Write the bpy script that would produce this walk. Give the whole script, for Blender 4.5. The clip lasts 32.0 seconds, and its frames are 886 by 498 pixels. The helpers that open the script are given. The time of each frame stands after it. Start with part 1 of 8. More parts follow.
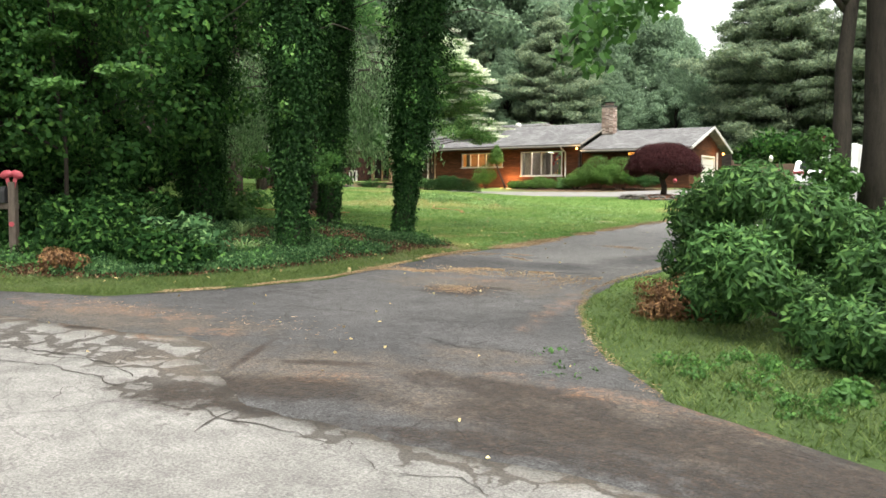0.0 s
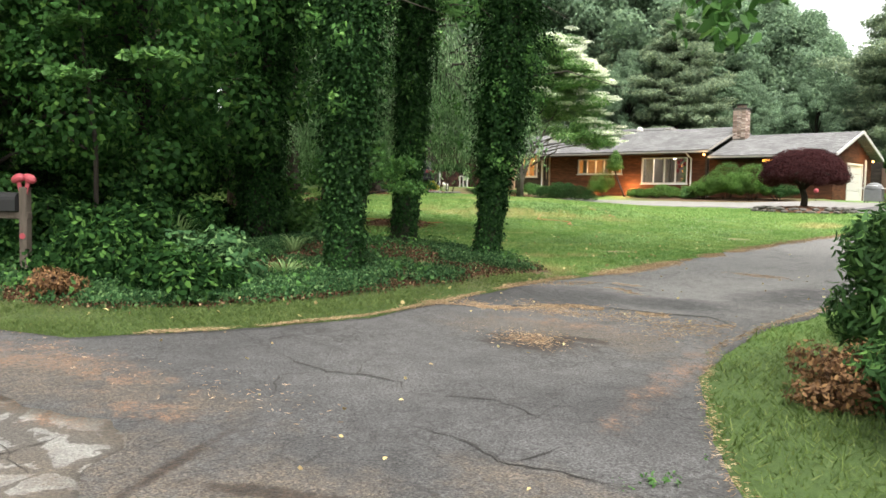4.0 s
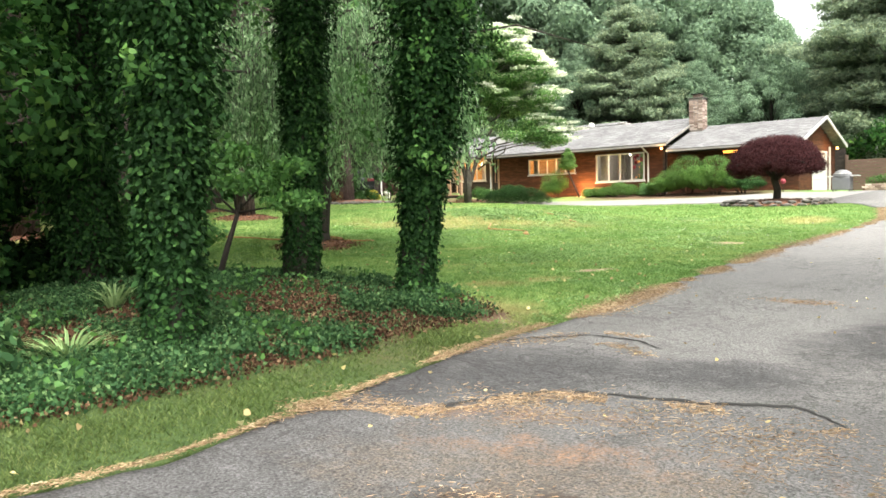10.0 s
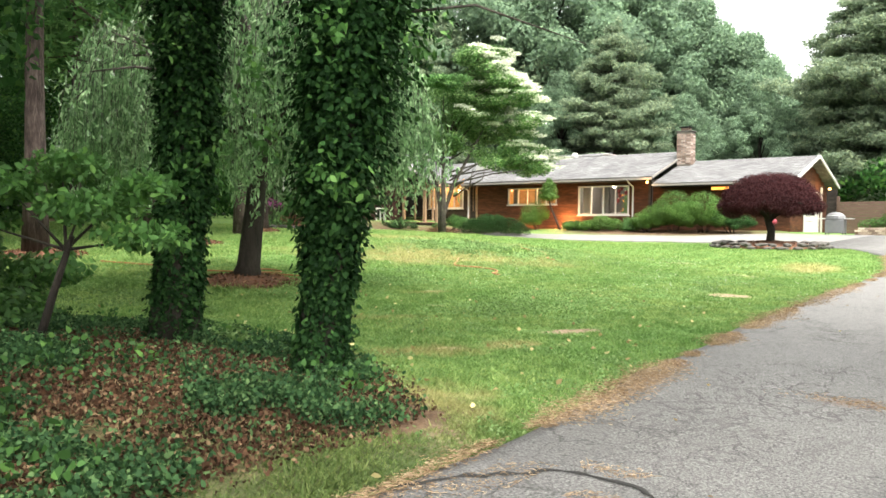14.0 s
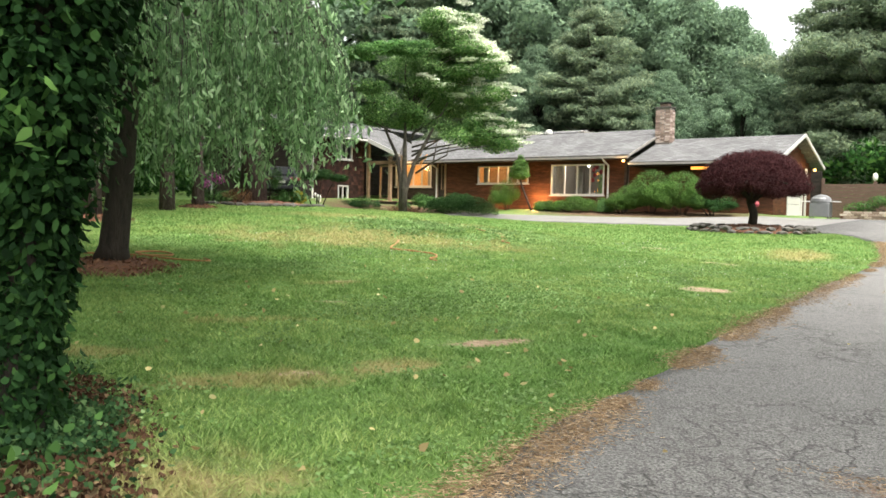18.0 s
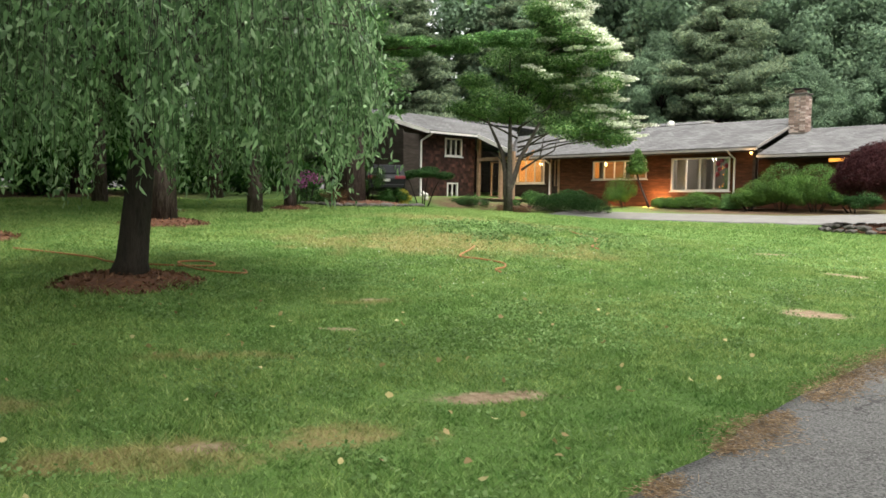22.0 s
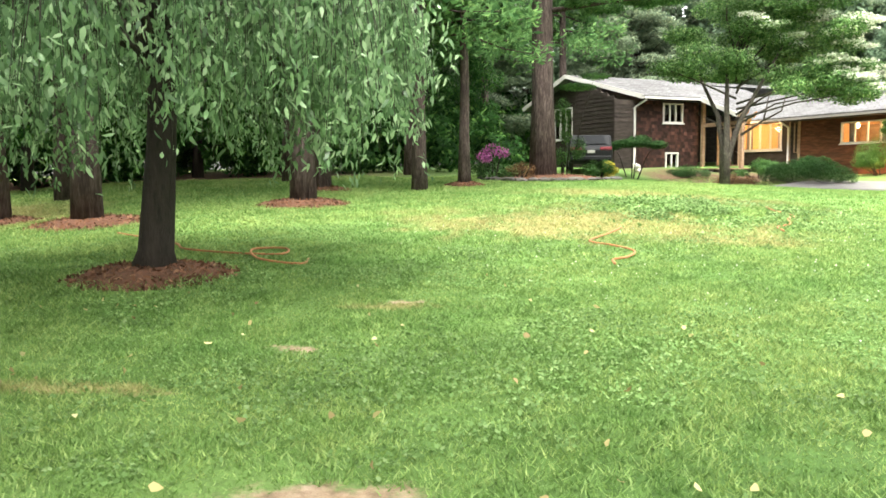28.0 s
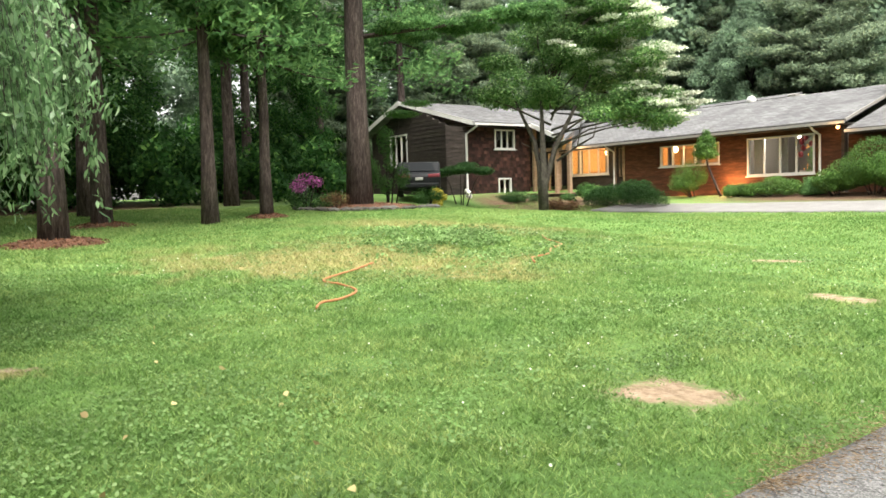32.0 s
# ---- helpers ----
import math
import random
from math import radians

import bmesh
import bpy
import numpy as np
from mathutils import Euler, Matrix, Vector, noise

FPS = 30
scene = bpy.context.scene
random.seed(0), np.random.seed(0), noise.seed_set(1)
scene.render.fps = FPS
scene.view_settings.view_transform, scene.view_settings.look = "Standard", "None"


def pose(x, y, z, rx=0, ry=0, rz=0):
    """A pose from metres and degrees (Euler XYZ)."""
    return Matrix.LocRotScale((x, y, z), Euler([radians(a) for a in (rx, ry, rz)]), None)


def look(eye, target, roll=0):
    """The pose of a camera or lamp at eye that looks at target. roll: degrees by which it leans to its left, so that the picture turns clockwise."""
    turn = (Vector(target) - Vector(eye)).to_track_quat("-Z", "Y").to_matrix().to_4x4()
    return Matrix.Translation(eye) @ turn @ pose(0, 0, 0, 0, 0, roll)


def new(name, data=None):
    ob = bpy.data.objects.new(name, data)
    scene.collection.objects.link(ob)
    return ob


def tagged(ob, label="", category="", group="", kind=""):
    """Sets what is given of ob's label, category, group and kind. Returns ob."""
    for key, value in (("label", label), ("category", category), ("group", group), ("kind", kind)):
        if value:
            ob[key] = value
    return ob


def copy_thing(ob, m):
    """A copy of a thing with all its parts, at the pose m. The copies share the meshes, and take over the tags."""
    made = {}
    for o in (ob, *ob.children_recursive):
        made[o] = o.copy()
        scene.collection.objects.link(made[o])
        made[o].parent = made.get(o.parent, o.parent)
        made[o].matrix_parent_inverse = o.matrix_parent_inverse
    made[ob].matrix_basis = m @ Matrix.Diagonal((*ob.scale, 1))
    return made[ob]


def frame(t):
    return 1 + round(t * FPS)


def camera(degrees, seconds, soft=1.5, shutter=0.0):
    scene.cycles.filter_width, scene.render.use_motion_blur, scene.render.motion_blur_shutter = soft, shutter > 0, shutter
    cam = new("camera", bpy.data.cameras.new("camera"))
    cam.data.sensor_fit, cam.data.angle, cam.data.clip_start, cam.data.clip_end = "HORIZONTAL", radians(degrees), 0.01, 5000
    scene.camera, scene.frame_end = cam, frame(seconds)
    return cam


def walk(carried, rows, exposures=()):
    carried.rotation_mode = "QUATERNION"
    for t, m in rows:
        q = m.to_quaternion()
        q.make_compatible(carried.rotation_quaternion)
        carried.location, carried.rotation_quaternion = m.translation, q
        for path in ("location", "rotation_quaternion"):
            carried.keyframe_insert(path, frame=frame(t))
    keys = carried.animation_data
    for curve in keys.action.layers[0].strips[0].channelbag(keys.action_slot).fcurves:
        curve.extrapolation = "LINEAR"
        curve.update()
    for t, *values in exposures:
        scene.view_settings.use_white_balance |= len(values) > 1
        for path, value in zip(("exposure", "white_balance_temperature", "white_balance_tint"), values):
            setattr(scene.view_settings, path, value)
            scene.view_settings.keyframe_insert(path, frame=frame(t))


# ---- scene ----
EXPOSURES = [(0.0, 1.85), (1.0, 1.85), (2.0, 1.95), (3.0, 1.85), (6.0, 2.2), (9.0, 2.34), (13.0, 2.36), (15.5, 2.24), (18.0, 1.9), (19.0, 1.76), (20.0, 1.66), (21.0, 1.5), (22.2, 1.57), (23.0, 2.12), (23.5, 2.4), (26.0, 2.62), (29.0, 2.5), (32.0, 2.05)]
cam = camera(56.83, 32.0, soft=1.6)


def stand(x, y, z, yaw, pitch, roll):
    """A camera's pose from its eye and its turn to the left, up and about its axis, in degrees."""
    return pose(x, y, z, 90 + pitch, 0, yaw) @ pose(0, 0, 0, 0, 0, roll)


PATH = [  # seconds, eye, turn
    (0.0, 7.188, 5.335, 1.295, 35.85, -3.86, 0.38),
    (0.5, 7.130, 5.569, 1.287, 33.90, -2.78, 0.94),
    (1.0, 7.052, 5.826, 1.289, 33.55, -2.29, 1.59),
    (1.5, 6.847, 6.117, 1.297, 35.62, -3.71, 0.91),
    (2.0, 6.786, 6.350, 1.309, 41.20, -4.98, 0.38),
    (2.5, 6.729, 6.705, 1.327, 44.18, -4.51, 2.28),
    (3.0, 6.575, 6.995, 1.332, 43.99, -4.48, 2.45),
    (3.5, 6.361, 7.217, 1.368, 43.93, -4.03, 1.68),
    (5.5, 5.469, 8.287, 1.415, 44.32, -2.90, 0.88),
    (6.0, 5.327, 8.489, 1.422, 43.92, -3.65, 0.22),
    (6.5, 5.149, 8.675, 1.423, 42.77, -4.38, -0.64),
    (7.0, 4.977, 8.899, 1.418, 42.99, -4.47, -0.94),
    (7.5, 4.796, 9.174, 1.411, 43.61, -5.22, -0.07),
    (8.0, 4.590, 9.405, 1.395, 43.12, -5.86, -0.40),
    (8.5, 4.385, 9.641, 1.417, 42.37, -4.62, -0.78),
    (9.0, 4.237, 9.875, 1.433, 42.40, -3.46, 0.06),
    (9.5, 4.071, 10.128, 1.444, 42.06, -2.87, -0.69),
    (10.0, 3.884, 10.429, 1.449, 40.87, -3.08, -1.59),
    (10.5, 3.759, 10.742, 1.478, 40.76, -2.72, -0.56),
    (11.0, 3.645, 10.996, 1.498, 41.30, -3.05, 0.08),
    (11.5, 3.450, 11.289, 1.547, 41.79, -3.43, -0.19),
    (12.0, 3.306, 11.616, 1.563, 41.27, -2.57, 0.81),
    (12.5, 3.199, 11.838, 1.584, 40.57, -2.06, 1.59),
    (13.0, 3.040, 12.048, 1.600, 39.64, -1.38, 1.81),
    (13.5, 2.818, 12.286, 1.583, 39.16, -1.23, 1.28),
    (14.0, 2.655, 12.560, 1.594, 39.52, -1.33, 0.61),
    (14.5, 2.484, 12.885, 1.595, 39.09, -1.26, 0.11),
    (15.0, 2.307, 13.190, 1.609, 37.94, -1.59, -0.31),
    (15.5, 2.207, 13.532, 1.595, 37.71, -1.63, 0.08),
    (17.5, 1.880, 14.748, 1.570, 37.90, -2.36, 1.41),
    (18.0, 1.782, 15.029, 1.559, 38.23, -2.68, 1.23),
    (18.5, 1.698, 15.273, 1.583, 39.06, -3.04, -0.24),
    (19.0, 1.704, 15.507, 1.605, 39.42, -2.62, 0.38),
    (19.5, 1.701, 15.708, 1.609, 40.13, -2.61, 1.00),
    (20.0, 1.630, 15.918, 1.630, 41.47, -3.33, -0.32),
    (20.5, 1.599, 16.121, 1.650, 42.50, -3.04, -0.88),
    (21.0, 1.593, 16.381, 1.672, 44.28, -3.00, 0.75),
    (21.5, 1.571, 16.615, 1.680, 45.97, -3.45, 1.61),
    (22.0, 1.565, 16.812, 1.726, 47.30, -3.19, 0.85),
    (22.5, 1.559, 17.015, 1.740, 51.00, -3.66, 0.41),
    (23.0, 1.589, 17.239, 1.767, 55.51, -4.34, 0.01),
    (23.5, 1.252, 17.460, 1.678, 58.81, -4.21, -0.43),
    (24.0, 1.078, 17.773, 1.670, 63.96, -3.73, -1.12),
    (24.5, 1.038, 18.060, 1.682, 66.38, -4.48, 0.24),
    (25.0, 0.937, 18.329, 1.676, 67.31, -5.29, 0.23),
    (25.5, 0.902, 18.554, 1.689, 66.63, -4.48, -0.39),
    (26.0, 0.918, 18.835, 1.700, 64.49, -3.29, -0.17),
    (26.5, 0.923, 19.084, 1.692, 62.21, -3.45, -1.05),
    (28.5, 0.989, 19.969, 1.758, 65.34, -5.18, -0.60),
    (29.0, 0.996, 20.244, 1.752, 64.85, -4.70, -1.62),
    (29.5, 1.006, 20.522, 1.766, 63.70, -4.87, -1.16),
    (30.0, 1.033, 20.741, 1.802, 62.53, -4.69, -1.90),
    (30.5, 1.047, 21.008, 1.808, 61.04, -4.53, -3.33),
    (31.0, 1.092, 21.356, 1.796, 59.53, -4.01, -2.44),
    (31.5, 1.147, 21.614, 1.807, 57.65, -3.68, -1.79),
    (32.0, 1.206, 21.844, 1.831, 55.97, -3.41, -1.57),
]
walk(cam, [(row[0], stand(*row[1:])) for row in PATH], EXPOSURES)

# ---- world and sun ----
world = bpy.data.worlds.new("overcast_sky")
scene.world = world
world.use_nodes = True
wn, wl = world.node_tree.nodes, world.node_tree.links
sky = wn.new("ShaderNodeTexSky")
sky.sky_type = "NISHITA"
sky.sun_disc = False
sky.sun_elevation, sky.sun_rotation = radians(64), radians(118)
sky.air_density, sky.dust_density, sky.ozone_density = 1.0, 4.0, 1.0
veil = wn.new("ShaderNodeHueSaturation")
veil.inputs["Saturation"].default_value = 0.22
wl.new(sky.outputs[0], veil.inputs["Color"])
warmth = wn.new("ShaderNodeMix")
warmth.data_type, warmth.blend_type = "RGBA", "MULTIPLY"
warmth.inputs[0].default_value = 1.0
warmth.inputs[7].default_value = (1.0, 0.985, 0.90, 1)
wl.new(veil.outputs[0], warmth.inputs[6])
wl.new(warmth.outputs[2], wn["Background"].inputs["Color"])
wn["Background"].inputs["Strength"].default_value = 0.15

sun_data = bpy.data.lights.new("sun", "SUN")
sun_data.energy, sun_data.angle, sun_data.color = 1.5, radians(45), (1.0, 0.97, 0.92)
sun = new("sun", sun_data)
sun.matrix_world = look((0, 0, 60), Vector((0, 0, 60)) - Vector((0.38, -0.2, 0.9)))

# ---- materials ----


def mat(name, rough=0.7, metal=0.0, spec=0.4):
    m = bpy.data.materials.new(name)
    m.use_nodes = True
    p = m.node_tree.nodes["Principled BSDF"]
    p.inputs["Roughness"].default_value = rough
    p.inputs["Metallic"].default_value = metal
    p.inputs["Specular IOR Level"].default_value = spec
    return m, m.node_tree.nodes, m.node_tree.links, p


def coords(n, l, scale=(1, 1, 1)):
    g = n.new("ShaderNodeNewGeometry")
    v = n.new("ShaderNodeVectorMath")
    v.operation = "MULTIPLY"
    v.inputs[1].default_value = scale
    l.new(g.outputs["Position"], v.inputs[0])
    return v.outputs[0]


def noise_tex(n, l, vec, scale, detail=4, rough=0.6):
    t = n.new("ShaderNodeTexNoise")
    t.inputs["Scale"].default_value, t.inputs["Detail"].default_value, t.inputs["Roughness"].default_value = scale, detail, rough
    l.new(vec, t.inputs["Vector"])
    return t.outputs["Fac"]


def ramp(n, l, fac, stops):
    r = n.new("ShaderNodeValToRGB")
    els = r.color_ramp.elements
    while len(els) < len(stops):
        els.new(0.5)
    for e, (at, col) in zip(els, stops):
        e.position = at
        e.color = (*col, 1) if len(col) == 3 else col
    l.new(fac, r.inputs[0])
    return r.outputs[0]


def mix(n, l, fac, a, b, kind="MIX"):
    x = n.new("ShaderNodeMix")
    x.data_type, x.blend_type = "RGBA", kind
    for sock, v in ((x.inputs[0], fac), (x.inputs[6], a), (x.inputs[7], b)):
        if hasattr(v, "links"):
            l.new(v, sock)
        else:
            sock.default_value = v if isinstance(v, (int, float)) else ((*v, 1) if len(v) == 3 else v)
    return x.outputs[2]


def bump(n, l, p, height, strength=0.3, dist=0.02):
    b = n.new("ShaderNodeBump")
    b.inputs["Strength"].default_value, b.inputs["Distance"].default_value = strength, dist
    l.new(height, b.inputs["Height"])
    l.new(b.outputs[0], p.inputs["Normal"])


def grey(v):
    return (v, v, v)


def step(n, l, val, lo, hi):
    m = n.new("ShaderNodeMapRange")
    m.interpolation_type = "SMOOTHSTEP"
    m.inputs[1].default_value, m.inputs[2].default_value = lo, hi
    l.new(val, m.inputs[0])
    return m.outputs[0]


def math_node(n, l, op, a, b=0.0):
    m = n.new("ShaderNodeMath")
    m.operation = op
    for sock, v in ((m.inputs[0], a), (m.inputs[1], b)):
        if hasattr(v, "links"):
            l.new(v, sock)
        else:
            sock.default_value = v
    return m.outputs[0]


def rough_stuff(name, stops, scale=8, fine=60, rough=0.8, relief=0.4, dist=0.02, stretch=(1, 1, 1), spec=0.3, metal=0.0):
    """A surface with variation at two scales and a fine relief."""
    m, n, l, p = mat(name, rough, metal, spec)
    v = coords(n, l, stretch)
    a = noise_tex(n, l, v, scale)
    b = noise_tex(n, l, v, fine, 3)
    both = math_node(n, l, "ADD", math_node(n, l, "MULTIPLY", a, 0.6), math_node(n, l, "MULTIPLY", b, 0.4))
    l.new(ramp(n, l, both, stops), p.inputs["Base Color"])
    bump(n, l, p, both, relief, dist)
    return m


def plain(name, col, rough=0.5, metal=0.0, spec=0.5, vary=0.12, scale=6):
    lo, hi = [tuple(max(0, c * k) for c in col) for k in (1 - vary, 1 + vary)]
    return rough_stuff(name, [(0.3, lo), (0.7, hi)], scale, scale * 12, rough, 0.08, 0.004, (1, 1, 1), spec, metal)


def leaf_mat(name, dark, light, gloss=0.45, through_light=0.35, tip=None, spec=0.22):
    """Leaves: each one of its own shade, with some light coming through."""
    m, n, l, p = mat(name, gloss, 0, spec)
    g = n.new("ShaderNodeNewGeometry")
    stops = [(0.0, dark), (0.75, light), (1.0, tip or light)]
    col = ramp(n, l, g.outputs["Random Per Island"], stops)
    big = ramp(n, l, noise_tex(n, l, coords(n, l), 0.55, 3), [(0.3, grey(0.62)), (0.7, grey(1.25))])
    col = mix(n, l, 1.0, col, big, "MULTIPLY")
    l.new(col, p.inputs["Base Color"])
    t = n.new("ShaderNodeBsdfTranslucent")
    l.new(col, t.inputs["Color"])
    s = n.new("ShaderNodeMixShader")
    s.inputs[0].default_value = through_light
    l.new(p.outputs[0], s.inputs[1])
    l.new(t.outputs[0], s.inputs[2])
    l.new(s.outputs[0], n["Material Output"].inputs["Surface"])
    return m


def glow(name, col, strength):
    m, n, l, p = mat(name, 0.6)
    p.inputs["Base Color"].default_value = (*col, 1)
    p.inputs["Emission Color"].default_value = (*col, 1)
    p.inputs["Emission Strength"].default_value = strength
    return m


# Bark, wood and soil
M_BARK = rough_stuff("bark_dark", [(0.3, (0.010, 0.008, 0.007)), (0.7, (0.045, 0.036, 0.029))], 5, 26, 0.9, 0.9, 0.04, (3, 3, 0.6))
M_PINE_BARK = rough_stuff("bark_pine", [(0.34, (0.016, 0.011, 0.010)), (0.5, (0.065, 0.046, 0.042)), (0.7, (0.16, 0.125, 0.118))], 5, 18, 0.95, 0.9, 0.05, (3, 3, 0.5))
M_GREY_BARK = rough_stuff("bark_grey", [(0.35, (0.03, 0.025, 0.021)), (0.62, (0.085, 0.073, 0.062)), (0.8, (0.24, 0.235, 0.20))], 5, 20, 0.9, 0.6, 0.02, (1, 1, 0.7))
M_TORN = rough_stuff("torn_wood", [(0.3, (0.38, 0.15, 0.05)), (0.7, (0.62, 0.30, 0.13))], 8, 50, 0.8, 0.6, 0.01, (4, 4, 0.6))
M_MULCH = rough_stuff("bark_mulch", [(0.3, (0.04, 0.019, 0.012)), (0.6, (0.15, 0.068, 0.04)), (0.8, (0.28, 0.14, 0.085))], 14, 70, 0.95, 1.0, 0.04)
M_POST_WOOD = rough_stuff("weathered_post", [(0.3, (0.03, 0.024, 0.018)), (0.7, (0.085, 0.068, 0.055))], 6, 40, 0.85, 0.6, 0.01, (6, 6, 0.5))
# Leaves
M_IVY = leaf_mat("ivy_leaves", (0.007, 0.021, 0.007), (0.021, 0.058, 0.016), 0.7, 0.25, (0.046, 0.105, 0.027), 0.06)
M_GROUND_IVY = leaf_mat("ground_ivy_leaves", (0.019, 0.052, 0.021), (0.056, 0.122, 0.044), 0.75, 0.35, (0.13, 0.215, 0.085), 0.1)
M_CLOVER = leaf_mat("clover_leaves", (0.12, 0.215, 0.062), (0.19, 0.305, 0.105), 0.6, 0.4, (0.27, 0.38, 0.165))
M_LEAF = leaf_mat("broad_leaves", (0.040, 0.100, 0.025), (0.075, 0.175, 0.044), 0.55, 0.45, (0.125, 0.250, 0.056))
M_LEAF_DEEP = leaf_mat("woodland_leaves", (0.017, 0.052, 0.014), (0.056, 0.150, 0.037), 0.7, 0.45, (0.135, 0.265, 0.058), 0.12)
M_BUSH = leaf_mat("laurel_leaves", (0.022, 0.058, 0.017), (0.056, 0.130, 0.036), 0.6, 0.3, (0.125, 0.235, 0.062), 0.15)
# Undergrowth leaves, near black: the canopy's shade is put into their colour
M_SHADED_LEAF = leaf_mat("shaded_undergrowth_leaves", (0.004, 0.014, 0.004), (0.013, 0.038, 0.009), 0.8, 0.25, (0.062, 0.13, 0.03), 0.04)
M_CHERRY = leaf_mat("weeping_leaves", (0.09, 0.18, 0.075), (0.29, 0.47, 0.225), 0.35, 0.6, (0.56, 0.74, 0.45), 0.6)
M_DOGWOOD = leaf_mat("dogwood_leaves", (0.06, 0.135, 0.045), (0.18, 0.33, 0.105), 0.5, 0.6, (0.36, 0.50, 0.21))
M_BRACT = leaf_mat("dogwood_bracts", (0.46, 0.53, 0.34), (0.78, 0.81, 0.68), 0.6, 0.3, (0.86, 0.87, 0.78))
M_RED_LEAF = leaf_mat("red_maple_leaves", (0.022, 0.007, 0.009), (0.052, 0.016, 0.018), 0.7, 0.3, (0.085, 0.027, 0.027), 0.1)
M_NEEDLE = leaf_mat("pine_needles", (0.054, 0.128, 0.045), (0.145, 0.281, 0.100), 0.8, 0.5, (0.254, 0.418, 0.145), 0.08)
# Next two, for the woods behind: distance haze put into pale, bluish leaf colours
M_NEEDLE_HAZY = leaf_mat("hazy_pine_needles", (0.15, 0.205, 0.14), (0.225, 0.29, 0.185), 0.9, 0.5, (0.32, 0.385, 0.225), 0.04)
M_HAZY_LEAF = leaf_mat("hazy_tree_leaves", (0.13, 0.195, 0.135), (0.19, 0.28, 0.175), 0.9, 0.5, (0.245, 0.345, 0.21), 0.04)
M_YEW = leaf_mat("yew_needles", (0.010, 0.032, 0.010), (0.030, 0.079, 0.020), 0.7, 0.1, (0.054, 0.124, 0.030), 0.1)
M_JUNIPER = leaf_mat("juniper_needles", (0.026, 0.068, 0.012), (0.075, 0.160, 0.026), 0.6, 0.15, (0.13, 0.235, 0.04))
M_BROWN_SHRUB = leaf_mat("dead_shrub_leaves", (0.05, 0.025, 0.012), (0.15, 0.08, 0.035), 0.7, 0.2, (0.24, 0.14, 0.06))
M_PURPLE = leaf_mat("rhododendron_flowers", (0.24, 0.05, 0.17), (0.46, 0.14, 0.36), 0.6, 0.3)
M_YELLOW = leaf_mat("yellow_leaves", (0.35, 0.30, 0.03), (0.60, 0.52, 0.08), 0.6, 0.3)
M_FALLEN = leaf_mat("fallen_leaves", (0.28, 0.20, 0.10), (0.60, 0.50, 0.24), 0.7, 0.2, (0.75, 0.70, 0.40))
M_NEEDLE_LITTER = leaf_mat("fallen_needles", (0.07, 0.034, 0.02), (0.20, 0.10, 0.058), 0.9, 0.1, (0.34, 0.21, 0.13))
M_DEAD_LEAF = leaf_mat("dead_brown_leaves", (0.035, 0.018, 0.011), (0.098, 0.052, 0.030), 0.9, 0.1, (0.25, 0.175, 0.105), 0.08)
M_LONG_GRASS = leaf_mat("long_grass_blades", (0.10, 0.17, 0.06), (0.20, 0.29, 0.12), 0.6, 0.35)
M_STRAW = leaf_mat("pine_straw", (0.19, 0.125, 0.072), (0.40, 0.28, 0.17), 0.9, 0.1, (0.56, 0.44, 0.30))
# Built
M_TRIM = plain("white_paint", (0.50, 0.49, 0.47), 0.5, vary=0.08)
M_GUTTER = plain("gutter_paint", (0.22, 0.205, 0.19), 0.5)


def shingle_roof(name, swap):
    """Asphalt shingles in courses up the slope."""
    m, n, l, p = mat(name, 0.95, 0, 0.2)
    pos = coords(n, l)
    sep = n.new("ShaderNodeSeparateXYZ")
    l.new(pos, sep.inputs[0])
    com = n.new("ShaderNodeCombineXYZ")
    l.new(sep.outputs[1 if swap else 0], com.inputs[0])
    l.new(sep.outputs[0 if swap else 1], com.inputs[1])
    br = n.new("ShaderNodeTexBrick")
    br.inputs["Scale"].default_value = 1.0
    br.inputs["Brick Width"].default_value, br.inputs["Row Height"].default_value = 0.32, 0.15
    br.inputs["Mortar Size"].default_value = 0.012
    br.inputs["Color1"].default_value, br.inputs["Color2"].default_value, br.inputs["Mortar"].default_value = (0.098, 0.097, 0.101, 1), (0.16, 0.158, 0.162, 1), (0.06, 0.059, 0.061, 1)
    l.new(com.outputs[0], br.inputs["Vector"])
    a = noise_tex(n, l, pos, 0.7, 5)
    b = noise_tex(n, l, pos, 30, 3)
    col = mix(n, l, 1.0, br.outputs["Color"], ramp(n, l, a, [(0.3, grey(0.75)), (0.7, grey(1.2))]), "MULTIPLY")
    col = mix(n, l, 1.0, col, ramp(n, l, b, [(0.3, grey(0.8)), (0.7, grey(1.2))]), "MULTIPLY")
    l.new(col, p.inputs["Base Color"])
    bump(n, l, p, br.outputs["Fac"], 0.4, -0.02)
    return m


M_ROOF = shingle_roof("roof_shingle", False)
M_ROOF_SIDE = shingle_roof("roof_shingle_side", True)


def brick_mat():
    m, n, l, p = mat("chimney_brick", 0.9, 0, 0.2)
    o = n.new("ShaderNodeObjectInfo")
    a = noise_tex(n, l, coords(n, l), 18, 4)
    col = ramp(n, l, o.outputs["Random"], [(0, (0.15, 0.105, 0.088)), (0.5, (0.32, 0.24, 0.205)), (1, (0.48, 0.40, 0.36))])
    l.new(mix(n, l, 1.0, col, ramp(n, l, a, [(0.3, grey(0.75)), (0.7, grey(1.2))]), "MULTIPLY"), p.inputs["Base Color"])
    bump(n, l, p, a, 0.4, 0.01)
    return m


